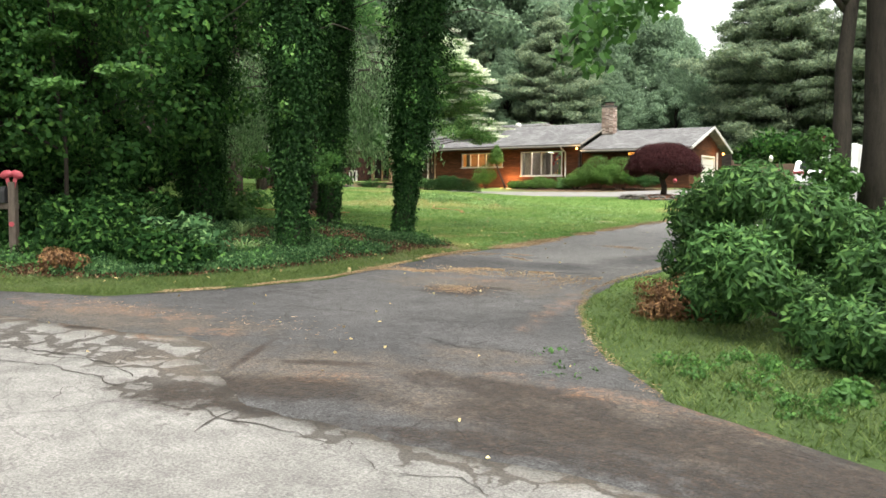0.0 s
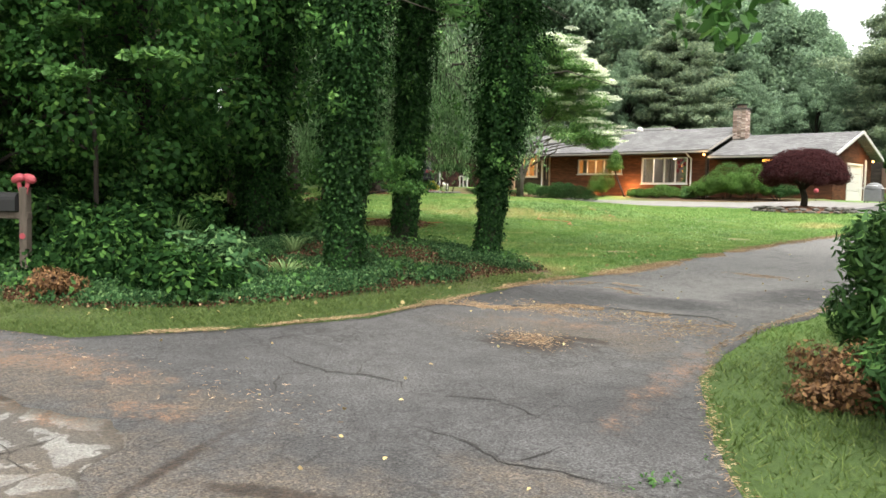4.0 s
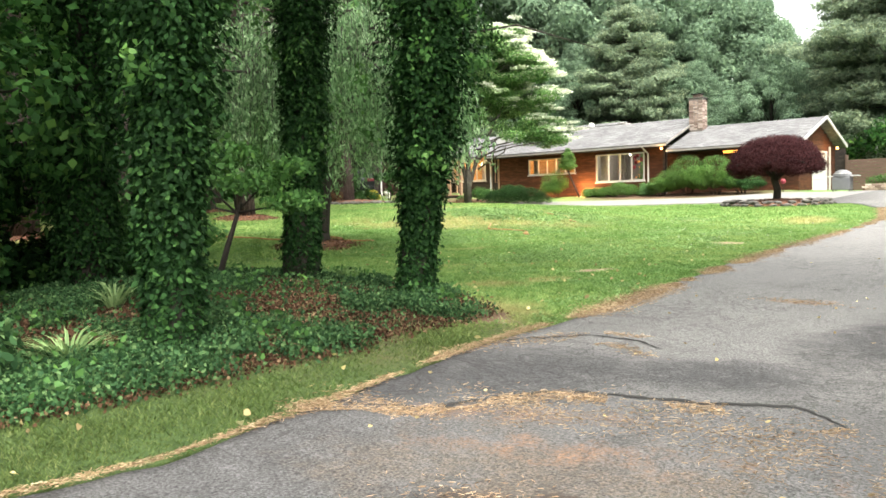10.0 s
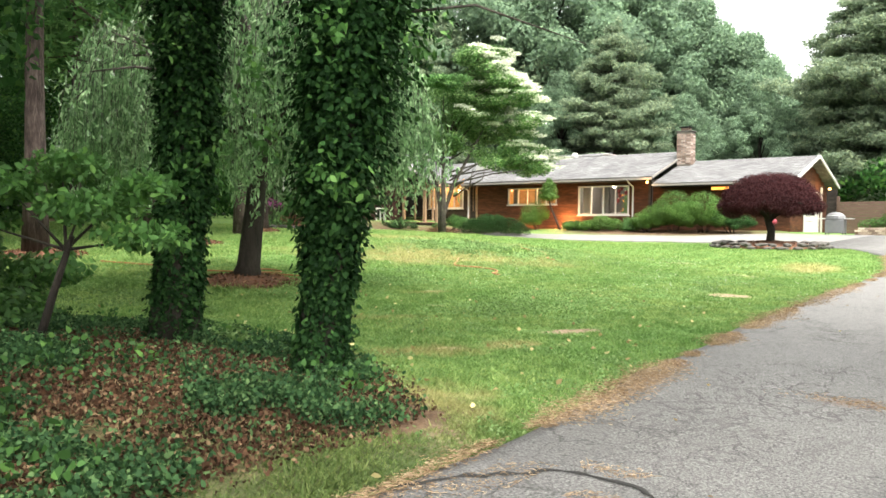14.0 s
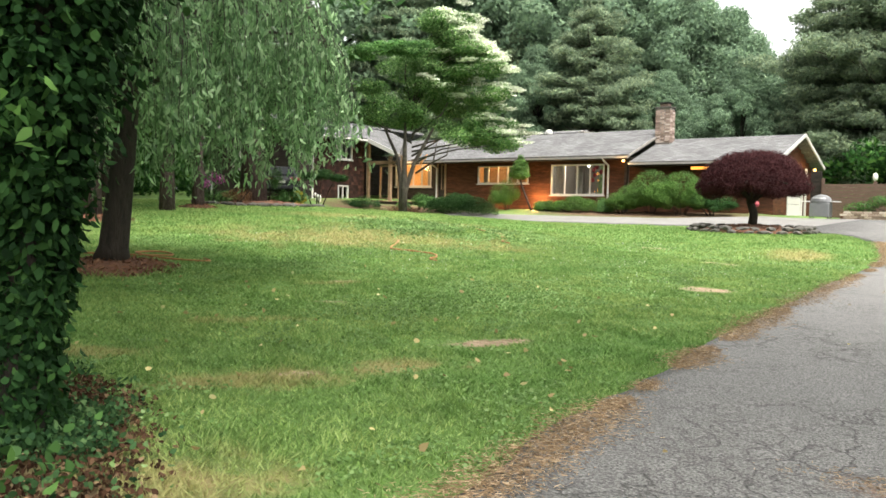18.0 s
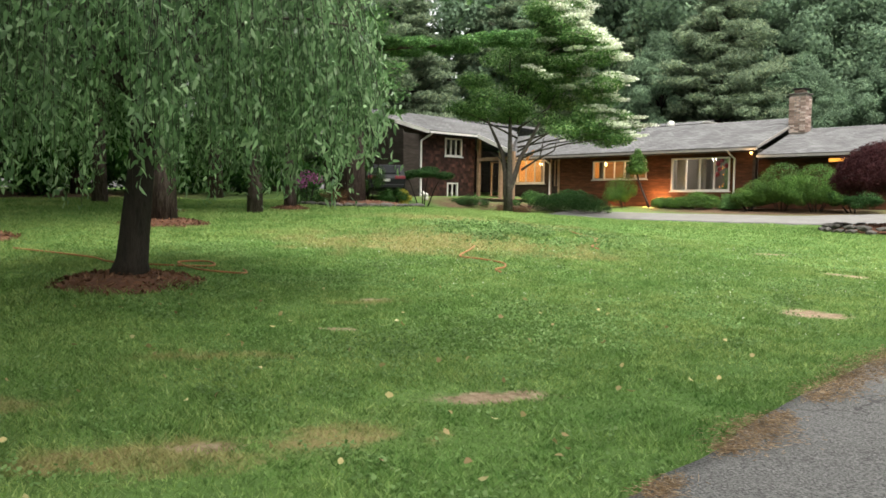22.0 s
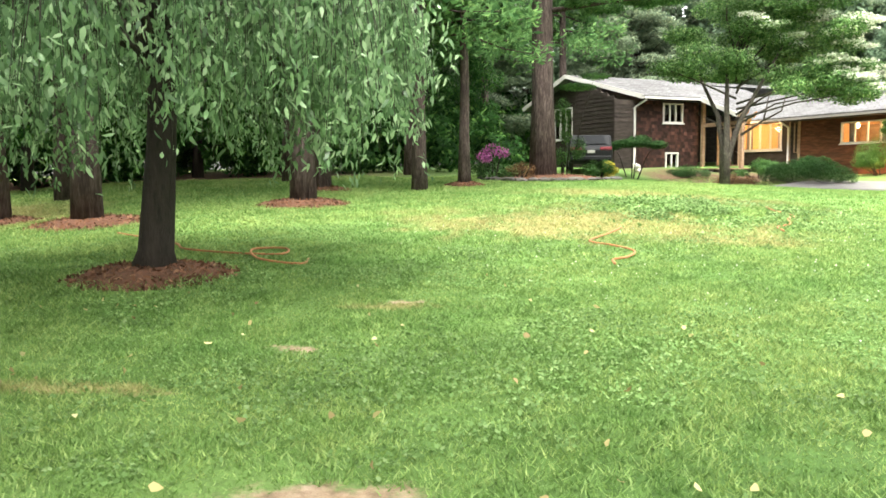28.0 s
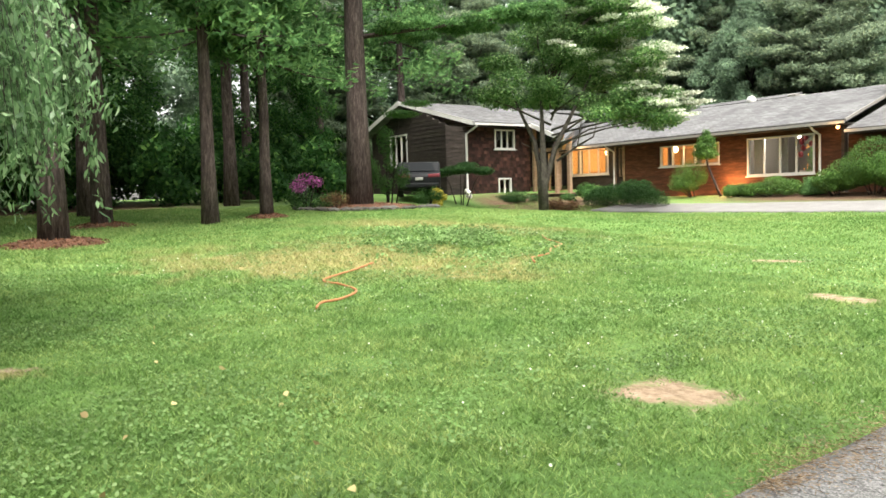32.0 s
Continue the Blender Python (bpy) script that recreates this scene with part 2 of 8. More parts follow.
M_BRICK = brick_mat()
M_MORTAR = plain("mortar", (0.20, 0.18, 0.16), 0.95)
M_STONE = rough_stuff("garden_stone", [(0.3, (0.04, 0.037, 0.034)), (0.7, (0.13, 0.122, 0.11))], 4, 30, 0.9, 0.6, 0.03)
M_DARK_METAL = plain("dark_metal", (0.014, 0.014, 0.015), 0.6, 0.0, 0.2)
M_LIGHT_METAL = plain("light_metal", (0.62, 0.62, 0.63), 0.4, 0.6)
M_RED = plain("red_ribbon", (0.22, 0.026, 0.038), 0.6)
M_BLACK_CAR = plain("black_car_paint", (0.010, 0.011, 0.013), 0.5, 0.0, 0.25, vary=0.05)
M_WHITE_CAR = plain("white_van_paint", (0.72, 0.73, 0.74), 0.3, vary=0.03)
M_RUBBER = plain("black_rubber", (0.015, 0.015, 0.015), 0.85)
M_HOSE = plain("orange_hose", (0.36, 0.15, 0.06), 0.6)
M_INNER = plain("interior_wall", (0.62, 0.40, 0.20), 0.8)
M_INNER_DARK = plain("interior_shadow", (0.15, 0.135, 0.12), 0.8)
M_CURTAIN = plain("curtain", (0.30, 0.27, 0.25), 0.9)
M_FENCE = rough_stuff("brown_fence", [(0.3, (0.075, 0.048, 0.035)), (0.7, (0.15, 0.10, 0.078))], 3, 30, 0.85, 0.5, 0.01, (1, 1, 6))
M_GRAVEL = rough_stuff("pale_gravel", [(0.3, (0.13, 0.124, 0.12)), (0.6, (0.195, 0.188, 0.184)), (0.8, (0.26, 0.25, 0.243))], 2.0, 60, 0.95, 0.4, 0.02)
M_PLASTIC = plain("grey_plastic", (0.13, 0.133, 0.14), 0.5)
M_STATUE = plain("white_stone", (0.66, 0.64, 0.60), 0.8)
M_WARM = glow("warm_lamp", (1.0, 0.42, 0.12), 1.6)
M_WARM_SOFT = glow("warm_bulb", (1.0, 0.38, 0.06), 0.6)


def wood_boards(name, lo, mid, hi):
    m, n, l, p = mat(name, 0.8, 0, 0.25)
    o = n.new("ShaderNodeObjectInfo")
    v = coords(n, l, (1, 1, 5))
    a = noise_tex(n, l, v, 2.2, 5)
    b = noise_tex(n, l, coords(n, l, (6, 6, 60)), 1.2, 3)
    both = math_node(n, l, "ADD", math_node(n, l, "MULTIPLY", a, 0.65), math_node(n, l, "MULTIPLY", b, 0.35))
    col = ramp(n, l, both, [(0.32, lo), (0.52, mid), (0.7, hi)])
    shade = ramp(n, l, o.outputs["Random"], [(0, grey(0.75)), (1, grey(1.2))])
    l.new(mix(n, l, 1.0, col, shade, "MULTIPLY"), p.inputs["Base Color"])
    bump(n, l, p, both, 0.5, 0.01)
    return m


M_SIDING = wood_boards("cedar_siding", (0.024, 0.009, 0.004), (0.070, 0.025, 0.011), (0.135, 0.054, 0.026))
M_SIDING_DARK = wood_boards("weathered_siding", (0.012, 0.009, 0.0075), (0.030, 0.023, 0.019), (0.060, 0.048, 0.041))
M_TIMBER = wood_boards("porch_timber", (0.16, 0.10, 0.06), (0.25, 0.17, 0.11), (0.34, 0.25, 0.17))


def shingle_wall():
    m, n, l, p = mat("wood_shingle", 0.85, 0, 0.2)
    g = n.new("ShaderNodeNewGeometry")
    col = ramp(n, l, g.outputs["Random Per Island"], [(0, (0.012, 0.006, 0.0045)), (0.6, (0.028, 0.012, 0.009)), (0.9, (0.05, 0.022, 0.016)), (1, (0.085, 0.04, 0.03))])
    a = noise_tex(n, l, coords(n, l, (1, 1, 3)), 4, 4)
    l.new(mix(n, l, 1.0, col, ramp(n, l, a, [(0.3, grey(0.7)), (0.7, grey(1.25))]), "MULTIPLY"), p.inputs["Base Color"])
    bump(n, l, p, a, 0.4, 0.01)
    return m


M_SHINGLE = shingle_wall()


def glass(name):
    m, n, l, p = mat(name, 0.03, 0, 0.5)
    p.inputs["Base Color"].default_value = (0.9, 0.93, 0.92, 1)
    p.inputs["Transmission Weight"].default_value = 1.0
    p.inputs["IOR"].default_value = 1.35
    return m


M_GLASS = glass("window_glass")
M_CAR_GLASS = plain("car_glass", (0.008, 0.010, 0.012), 0.4, 0, 0.12)


def stain(n, l, pos, x, y, rx, ry, turn=0.0, ragged=0.45, freq=2.2):
    """A ragged patch of its own shape: 1 inside, 0 outside."""
    v = n.new("ShaderNodeMapping")
    v.vector_type = "TEXTURE"
    v.inputs["Location"].default_value = (x, y, 0)
    v.inputs["Rotation"].default_value = (0, 0, radians(turn))
    v.inputs["Scale"].default_value = (rx, ry, 1e6)
    l.new(pos, v.inputs["Vector"])
    d = n.new("ShaderNodeVectorMath")
    d.operation = "LENGTH"
    l.new(v.outputs[0], d.inputs[0])
    w = math_node(n, l, "ADD", d.outputs["Value"], math_node(n, l, "MULTIPLY", math_node(n, l, "SUBTRACT", noise_tex(n, l, pos, freq, 6, 0.7), 0.5), ragged * 4))
    inv = math_node(n, l, "SUBTRACT", 1.0, step(n, l, w, 0.4, 1.2))
    return inv


def speckled(n, l, mask, grain, fine, lo=0.34, hi=0.60, bite=0.5):
    """A stain's soft mask thinned by a coarse noise and bitten into by fine grains."""
    v = math_node(n, l, "MULTIPLY", mask, step(n, l, grain, lo, hi))
    bits = math_node(n, l, "ADD", 1.0 - bite, math_node(n, l, "MULTIPLY", step(n, l, fine, 0.42, 0.60), bite))
    return math_node(n, l, "MULTIPLY", v, bits)


def either(n, l, items):
    out = items[0]
    for i in items[1:]:
        out = math_node(n, l, "MAXIMUM", out, i)
    return out


def asphalt(name, lo, hi, patches, dark_patches, cracks=0.9, crack_scale=1.1, speck=0.5, wash=(), worn=(), broken=(), crazed=0.0, damp=()):
    """Worn asphalt: grains, cracks, silt, soil and needle stains; where broken, dark filling widens round pale fragments."""
    m, n, l, p = mat(name, 0.9, 0, 0.3)
    pos = coords(n, l)
    big = noise_tex(n, l, pos, 0.5, 5)
    mid = noise_tex(n, l, pos, 4.5, 5, 0.7)
    fine = noise_tex(n, l, pos, 70, 2, 0.8)
    col = ramp(n, l, big, [(0.3, lo), (0.7, hi)])
    col = mix(n, l, 1.0, col, ramp(n, l, mid, [(0.3, grey(0.72)), (0.7, grey(1.28))]), "MULTIPLY")
    grains = ramp(n, l, fine, [(0.3, grey(1 - speck)), (0.5, grey(1.0)), (0.72, grey(1 + 1.2 * speck))])
    col = mix(n, l, 1.0, col, grains, "MULTIPLY")
    warp = n.new("ShaderNodeTexNoise")
    warp.inputs["Scale"].default_value, warp.inputs["Detail"].default_value = 1.6, 5
    l.new(pos, warp.inputs["Vector"])
    wv = n.new("ShaderNodeVectorMath")
    wv.operation = "MULTIPLY_ADD"
    wv.inputs[1].default_value = (0.9, 0.9, 0.9)
    l.new(warp.outputs["Color"], wv.inputs[0])
    l.new(pos, wv.inputs[2])

    def cells(scale):
        vor = n.new("ShaderNodeTexVoronoi")
        vor.feature = "DISTANCE_TO_EDGE"
        vor.inputs["Scale"].default_value = scale
        l.new(wv.outputs[0], vor.inputs["Vector"])
        return vor.outputs["Distance"]

    gap = cells(crack_scale)
    crack = math_node(n, l, "SUBTRACT", 1.0, step(n, l, gap, 0.004, 0.022))
    some = step(n, l, noise_tex(n, l, pos, 0.7, 3), 0.46, 0.58)
    crack = math_node(n, l, "MULTIPLY", math_node(n, l, "MULTIPLY", crack, some), cracks)
    if crazed:
        small = math_node(n, l, "SUBTRACT", 1.0, step(n, l, cells(5.5), 0.012, 0.07))
        here = step(n, l, noise_tex(n, l, pos, 0.9, 4), 0.41, 0.58)
        crack = math_node(n, l, "MAXIMUM", crack, math_node(n, l, "MULTIPLY", math_node(n, l, "MULTIPLY", small, here), crazed))
    litter = noise_tex(n, l, pos, 24, 5, 0.75)
    grit = noise_tex(n, l, pos, 42, 4, 0.8)
    if worn:
        pale = either(n, l, [stain(n, l, pos, *q) for q in worn])
        col = mix(n, l, math_node(n, l, "MULTIPLY", pale, 0.72), col, mix(n, l, 1.0, (0.195, 0.19, 0.185), grains, "MULTIPLY"))
    if damp:
        wet = speckled(n, l, either(n, l, [stain(n, l, pos, *q) for q in damp]), mid, litter, 0.24, 0.52, 0.2)
        col = mix(n, l, math_node(n, l, "MULTIPLY", wet, 0.85), col, mix(n, l, 1.0, (0.022, 0.022, 0.024), grains, "MULTIPLY"))
    if broken:
        loose = either(n, l, [stain(n, l, pos, *q) for q in broken])
        wide = math_node(n, l, "MULTIPLY", loose, math_node(n, l, "ADD", -0.12, math_node(n, l, "MULTIPLY", mid, 0.55)))
        over = math_node(n, l, "SUBTRACT", math_node(n, l, "DIVIDE", gap, 1.0), wide)
        fill = math_node(n, l, "MULTIPLY", math_node(n, l, "SUBTRACT", 1.0, step(n, l, over, -0.03, 0.012)), step(n, l, loose, 0.02, 0.25))
        col = mix(n, l, fill, col, mix(n, l, 1.0, (0.055, 0.050, 0.045), grains, "MULTIPLY"))
    col = mix(n, l, crack, col, (0.016, 0.015, 0.014))
    if wash:
        silt = either(n, l, [stain(n, l, pos, *q) for q in wash])
        silt = speckled(n, l, silt, noise_tex(n, l, pos, 2.6, 8, 0.75), litter, 0.28, 0.56, 0.5)
        col = mix(n, l, math_node(n, l, "MULTIPLY", silt, 0.85), col, mix(n, l, 1.0, mix(n, l, litter, (0.030, 0.024, 0.018), (0.125, 0.101, 0.079)), grains, "MULTIPLY"))
    if dark_patches:
        soil = either(n, l, [stain(n, l, pos, *q) for q in dark_patches])
        soil = speckled(n, l, soil, noise_tex(n, l, pos, 4.2, 9, 0.8), grit, 0.26, 0.46, 0.25)
        clods = ramp(n, l, noise_tex(n, l, pos, 12, 6, 0.8), [(0.36, grey(0.35)), (0.52, grey(1.0)), (0.66, grey(1.9))])
        col = mix(n, l, math_node(n, l, "MULTIPLY", soil, 0.94), col, mix(n, l, 1.0, ramp(n, l, grit, [(0.36, (0.006, 0.004, 0.003)), (0.52, (0.017, 0.012, 0.009)), (0.66, (0.050, 0.034, 0.025))]), clods, "MULTIPLY"))
    if patches:
        rust = either(n, l, [stain(n, l, pos, *q) for q in patches])
        rust = speckled(n, l, rust, noise_tex(n, l, pos, 5.0, 8, 0.8), grit, 0.40, 0.62, 0.9)
        col = mix(n, l, math_node(n, l, "MULTIPLY", rust, 0.85), col, ramp(n, l, litter, [(0.35, (0.10, 0.055, 0.032)), (0.65, (0.24, 0.135, 0.078))]))
    l.new(col, p.inputs["Base Color"])
    h = math_node(n, l, "SUBTRACT", fine, math_node(n, l, "MULTIPLY", crack, 2.0))
    bump(n, l, p, h, 0.5, 0.012)
    return m


def lawn_ground():
    m, n, l, p = mat("lawn_soil", 0.9, 0, 0.2)
    pos = coords(n, l)
    a = noise_tex(n, l, pos, 0.35, 5)
    b = noise_tex(n, l, pos, 14, 7, 0.8)
    col = ramp(n, l, a, [(0.3, (0.075, 0.15, 0.035)), (0.6, (0.13, 0.22, 0.058)), (0.75, (0.19, 0.255, 0.085))])
    col = mix(n, l, 1.0, col, ramp(n, l, b, [(0.3, grey(0.55)), (0.7, grey(1.35))]), "MULTIPLY")
    dry = either(n, l, [stain(n, l, pos, *q) for q in DRY_GRASS])
    dry = math_node(n, l, "MULTIPLY", dry, step(n, l, noise_tex(n, l, pos, 5.5, 5, 0.75), 0.30, 0.52))
    col = mix(n, l, math_node(n, l, "MULTIPLY", dry, 0.8), col, (0.33, 0.25, 0.12))
    # verge soil: olive tone, darkened further for the shade of the trees
    verge = either(n, l, [stain(n, l, pos, *q) for q in SHADED_VERGE])
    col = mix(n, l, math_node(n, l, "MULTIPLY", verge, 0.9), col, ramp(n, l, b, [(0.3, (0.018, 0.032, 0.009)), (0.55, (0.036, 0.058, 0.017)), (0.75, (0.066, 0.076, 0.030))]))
    bare = either(n, l, [stain(n, l, pos, *q) for q in BARE])
    col = mix(n, l, bare, col, ramp(n, l, noise_tex(n, l, pos, 9, 6, 0.75), [(0.35, (0.17, 0.12, 0.075)), (0.5, (0.30, 0.215, 0.145)), (0.68, (0.42, 0.33, 0.24))]))
    wood = either(n, l, [stain(n, l, pos, *q) for q in WOODS])
    col = mix(n, l, wood, col, ramp(n, l, b, [(0.3, (0.035, 0.022, 0.013)), (0.5, (0.092, 0.056, 0.034)), (0.7, (0.19, 0.122, 0.075))]))
    l.new(col, p.inputs["Base Color"])
    bump(n, l, p, b, 0.7, 0.04)
    return m


def blade_mat():
    m, n, l, p = mat("grass_blades", 0.6, 0, 0.25)
    g = n.new("ShaderNodeNewGeometry")
    pos = coords(n, l)
    col = ramp(n, l, g.outputs["Random Per Island"], [(0, (0.106, 0.19, 0.052)), (0.6, (0.195, 0.31, 0.096)), (1, (0.30, 0.405, 0.165))])
    big = ramp(n, l, noise_tex(n, l, pos, 0.4, 4), [(0.3, (0.72, 0.86, 0.7)), (0.7, (1.3, 1.15, 1.1))])
    col = mix(n, l, 1.0, col, big, "MULTIPLY")
    mid = ramp(n, l, noise_tex(n, l, pos, 2.6, 4, 0.7), [(0.32, (0.62, 0.74, 0.62)), (0.5, (1.0, 1.0, 1.0)), (0.7, (1.28, 1.16, 1.2))])
    col = mix(n, l, 1.0, col, mid, "MULTIPLY")
    small = ramp(n, l, noise_tex(n, l, pos, 11, 4, 0.7), [(0.34, (0.64, 0.70, 0.64)), (0.52, (1.0, 1.0, 1.0)), (0.68, (1.26, 1.2, 1.22))])
    col = mix(n, l, 1.0, col, small, "MULTIPLY")
    dry = either(n, l, [stain(n, l, pos, *q) for q in DRY_GRASS])
    dry = math_node(n, l, "MULTIPLY", dry, step(n, l, noise_tex(n, l, pos, 5.5, 5, 0.75), 0.30, 0.52))
    col = mix(n, l, math_node(n, l, "MULTIPLY", dry, 0.62), col, (0.42, 0.34, 0.165))
    # verge blades: dull olive, with tree shade put into the colour
    verge = either(n, l, [stain(n, l, pos, *q) for q in SHADED_VERGE])
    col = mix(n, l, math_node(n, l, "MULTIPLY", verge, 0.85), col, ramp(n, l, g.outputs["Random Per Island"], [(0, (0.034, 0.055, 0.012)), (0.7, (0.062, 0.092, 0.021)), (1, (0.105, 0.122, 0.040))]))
    l.new(col, p.inputs["Base Color"])
    t = n.new("ShaderNodeBsdfTranslucent")
    l.new(col, t.inputs["Color"])
    s = n.new("ShaderNodeMixShader")
    s.inputs[0].default_value = 0.35
    l.new(p.outputs[0], s.inputs[1])
    l.new(t.outputs[0], s.inputs[2])
    l.new(s.outputs[0], n["Material Output"].inputs["Surface"])
    return m


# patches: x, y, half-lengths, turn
# first list: olive verge grass whose colour also holds the trees' shade
SHADED_VERGE = [(-0.15, 13.9, 3.2, 1.2, 92, 0.12, 1.5), (-1.6, 9.9, 5.5, 1.7, 25, 0.12, 1.5), (-0.3, 12.2, 3.2, 1.5, 80, 0.12, 1.5), (6.8, 10.6, 7.0, 3.4, 0, 0.12, 1.5), (4.6, 12.6, 2.6, 5.0, 0, 0.12, 1.5)]
DRY_GRASS = [(-2.4, 18.4, 0.7, 0.3, 60, 0.9, 3), (-3.8, 18.0, 0.6, 0.25, 50, 0.9, 3), (-4.3, 19.7, 0.6, 0.12, 60, 0.9, 3), (-2.1, 19.4, 0.5, 0.2, 60, 0.9, 3), (-5.6, 22.5, 0.5, 0.15, 60, 0.9, 3), (-10.3, 27.6, 3.4, 2.0, 45, 0.8, 1.3), (-13.2, 31.5, 3.4, 1.4, 35, 0.7, 1.3), (-7.6, 28.6, 1.2, 0.8, 30, 0.8, 1.6), (-1.0, 16.6, 0.7, 0.9, 0, 0.5, 2), (-3.2, 34.0, 0.8, 2.2, 10, 0.5, 2), (-18.5, 18.0, 4.0, 3.0, 0, 0.4, 1)]
BARE = [(-2.35, 18.75, 0.2, 0.08, 60, 0.9, 5), (-2.25, 25.9, 0.48, 0.34, 30, 0.75, 4), (-2.12, 20.66, 0.46, 0.17, 62, 0.8, 4), (-3.5, 30.1, 0.5, 0.28, 0, 0.8, 4), (-6.0, 32.5, 0.5, 0.22, 40, 0.8, 4), (-0.9, 16.3, 0.6, 0.5, 0, 0.8, 4), (-5.8, 22.6, 0.26, 0.1, 60, 0.9, 5), (-4.6, 21.2, 0.22, 0.1, 40, 0.9, 5)]
WOODS = [(-9.6, 11.4, 8.0, 2.6, -10, 0.15), (-3.9, 14.6, 3.9, 2.7, 15, 0.22, 1.5), (-0.85, 16.3, 0.6, 0.7, 0, 0.5, 2.5), (-34.0, 22.0, 10.0, 14.0, 0, 0.1), (-23.5, 35.6, 2.4, 1.2, 30, 0.2), (-25.0, 44.4, 5.5, 1.3, 5, 0.2), (-25.0, 48.0, 3.5, 2.5, 0, 0.2), (-14.6, 50.2, 7.0, 2.6, 0, 0.1), (-26.0, 45.6, 4.5, 1.6, 8, 0.15)]
NEEDLES = [(1.88, 12.95, 0.26, 0.22, 20, 0.4, 5), (1.7, 13.7, 0.8, 0.22, 20, 0.9, 4), (1.0, 13.95, 0.9, 0.16, 28, 0.5, 3), (1.2, 19.1, 0.4, 0.2, 30, 0.5, 3), (2.5, 20.5, 0.5, 0.8, 0, 0.6, 3), (1.4, 27.0, 0.7, 0.3, 20),
           (0.2, 9.65, 1.1, 0.3, 12, 1.2, 4), (1.8, 9.6, 0.35, 0.15, 30, 0.9, 4), (3.5, 9.2, 0.4, 0.18, 30, 1.0, 5), (3.35, 12.6, 0.14, 1.3, 15, 0.8, 4), (5.6, 9.95, 1.4, 0.16, 0, 0.8, 4)]
DIRT = [(3.4, 8.78, 0.95, 0.36, 32, 0.35, 3), (2.62, 9.3, 0.6, 0.05, 120, 0.4, 5), (4.55, 9.68, 1.0, 0.26, 5, 0.5, 3), (5.5, 9.35, 1.5, 0.52, 8, 0.4, 3), (6.9, 9.3, 1.9, 0.6, -5, 0.4, 3), (5.1, 8.82, 0.9, 0.2, 18, 0.8, 4), (6.3, 8.95, 1.3, 0.25, 5, 0.8, 4), (3.2, 9.45, 0.45, 0.08, 30, 0.7, 5), (2.0, 12.85, 0.5, 0.42, 20, 0.6, 5), (2.1, 13.2, 0.5, 0.12, 20, 0.8, 5)]
WORN = [(0.0, 48.0, 6.0, 16.0, 0, 0.1, 0.6), (0.9, 28.0, 5.0, 15.0, 3, 0.12, 0.6)]
DAMP = [(0.75, 14.95, 1.0, 0.7, 50, 0.25, 2), (1.7, 15.6, 0.9, 0.5, 35, 0.3, 2), (0.3, 14.2, 0.4, 0.6, 0, 0.3, 2), (2.3, 17.5, 0.5, 1.4, 0, 0.5, 1.5)]
SILT = [(3.1, 9.2, 1.7, 0.6, 20, 0.6, 2), (0.8, 9.5, 1.5, 0.5, 18, 0.7, 2), (4.4, 9.15, 0.9, 0.35, -8, 0.6, 2), (5.4, 9.5, 1.8, 0.6, 5, 0.6, 2), (3.9, 10.3, 0.5, 0.4, 0, 0.7, 2), (1.9, 13.4, 1.2, 0.6, 10, 0.7, 2)]
BROKEN = [(1.0, 8.95, 2.6, 0.75, 6, 0.25, 1.6), (3.1, 8.6, 1.3, 0.55, 0, 0.25, 1.6), (4.6, 8.62, 1.6, 0.42, 4, 0.25, 1.6), (6.6, 8.95, 1.8, 0.45, 4, 0.25, 1.6), (-2.5, 8.7, 3.0, 0.5, 2, 0.25, 1.6), (12.0, 8.8, 6.0, 0.4, 0, 0.25, 1.6)]
M_ROAD = asphalt("pale_road_asphalt", (0.114, 0.111, 0.106), (0.162, 0.158, 0.152), [(0.5, 9.1, 1.6, 0.25, 8, 0.8, 3)], [(5.6, 8.8, 2.2, 0.16, 3, 0.9, 4), (3.5, 8.5, 1.0, 0.4, 20, 0.4, 4), (0.9, 9.0, 0.3, 0.06, 20, 0.6, 5)], 0.3, 2.6, 0.45, [(2.9, 8.8, 1.0, 0.35, 4, 0.5, 2.5), (1.3, 9.22, 1.3, 0.26, 8, 0.4, 2.5), (4.4, 8.55, 1.2, 0.2, 0, 0.4, 2.5), (6.0, 8.8, 2.0, 0.3, 2, 0.8, 2.5), (-1.5, 8.9, 2.4, 0.25, 0, 0.8, 2.5)], (), BROKEN)
M_DRIVE = asphalt("driveway_asphalt", (0.029, 0.029, 0.030), (0.057, 0.056, 0.057), NEEDLES, DIRT, 0.6, 1.5, 0.85, SILT, WORN, (), 0.42, DAMP)
M_CRACK = plain("crack_shadow", (0.010, 0.009, 0.008), 0.95)
M_ROAD_CRACK = rough_stuff("crack_filling", [(0.3, (0.020, 0.018, 0.016)), (0.7, (0.06, 0.053, 0.047))], 6, 50, 0.95, 0.5, 0.01)
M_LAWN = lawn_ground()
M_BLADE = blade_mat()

# ---- mesh tools ----
RNG = np.random.default_rng(7)


def smooth(v):
    v = np.clip(v, 0, 1)
    return v * v * (3 - 2 * v)


def hump(x, y, cx, cy, sx, sy, h):
    return h * np.exp(-(((x - cx) / sx) ** 2) - ((y - cy) / sy) ** 2)


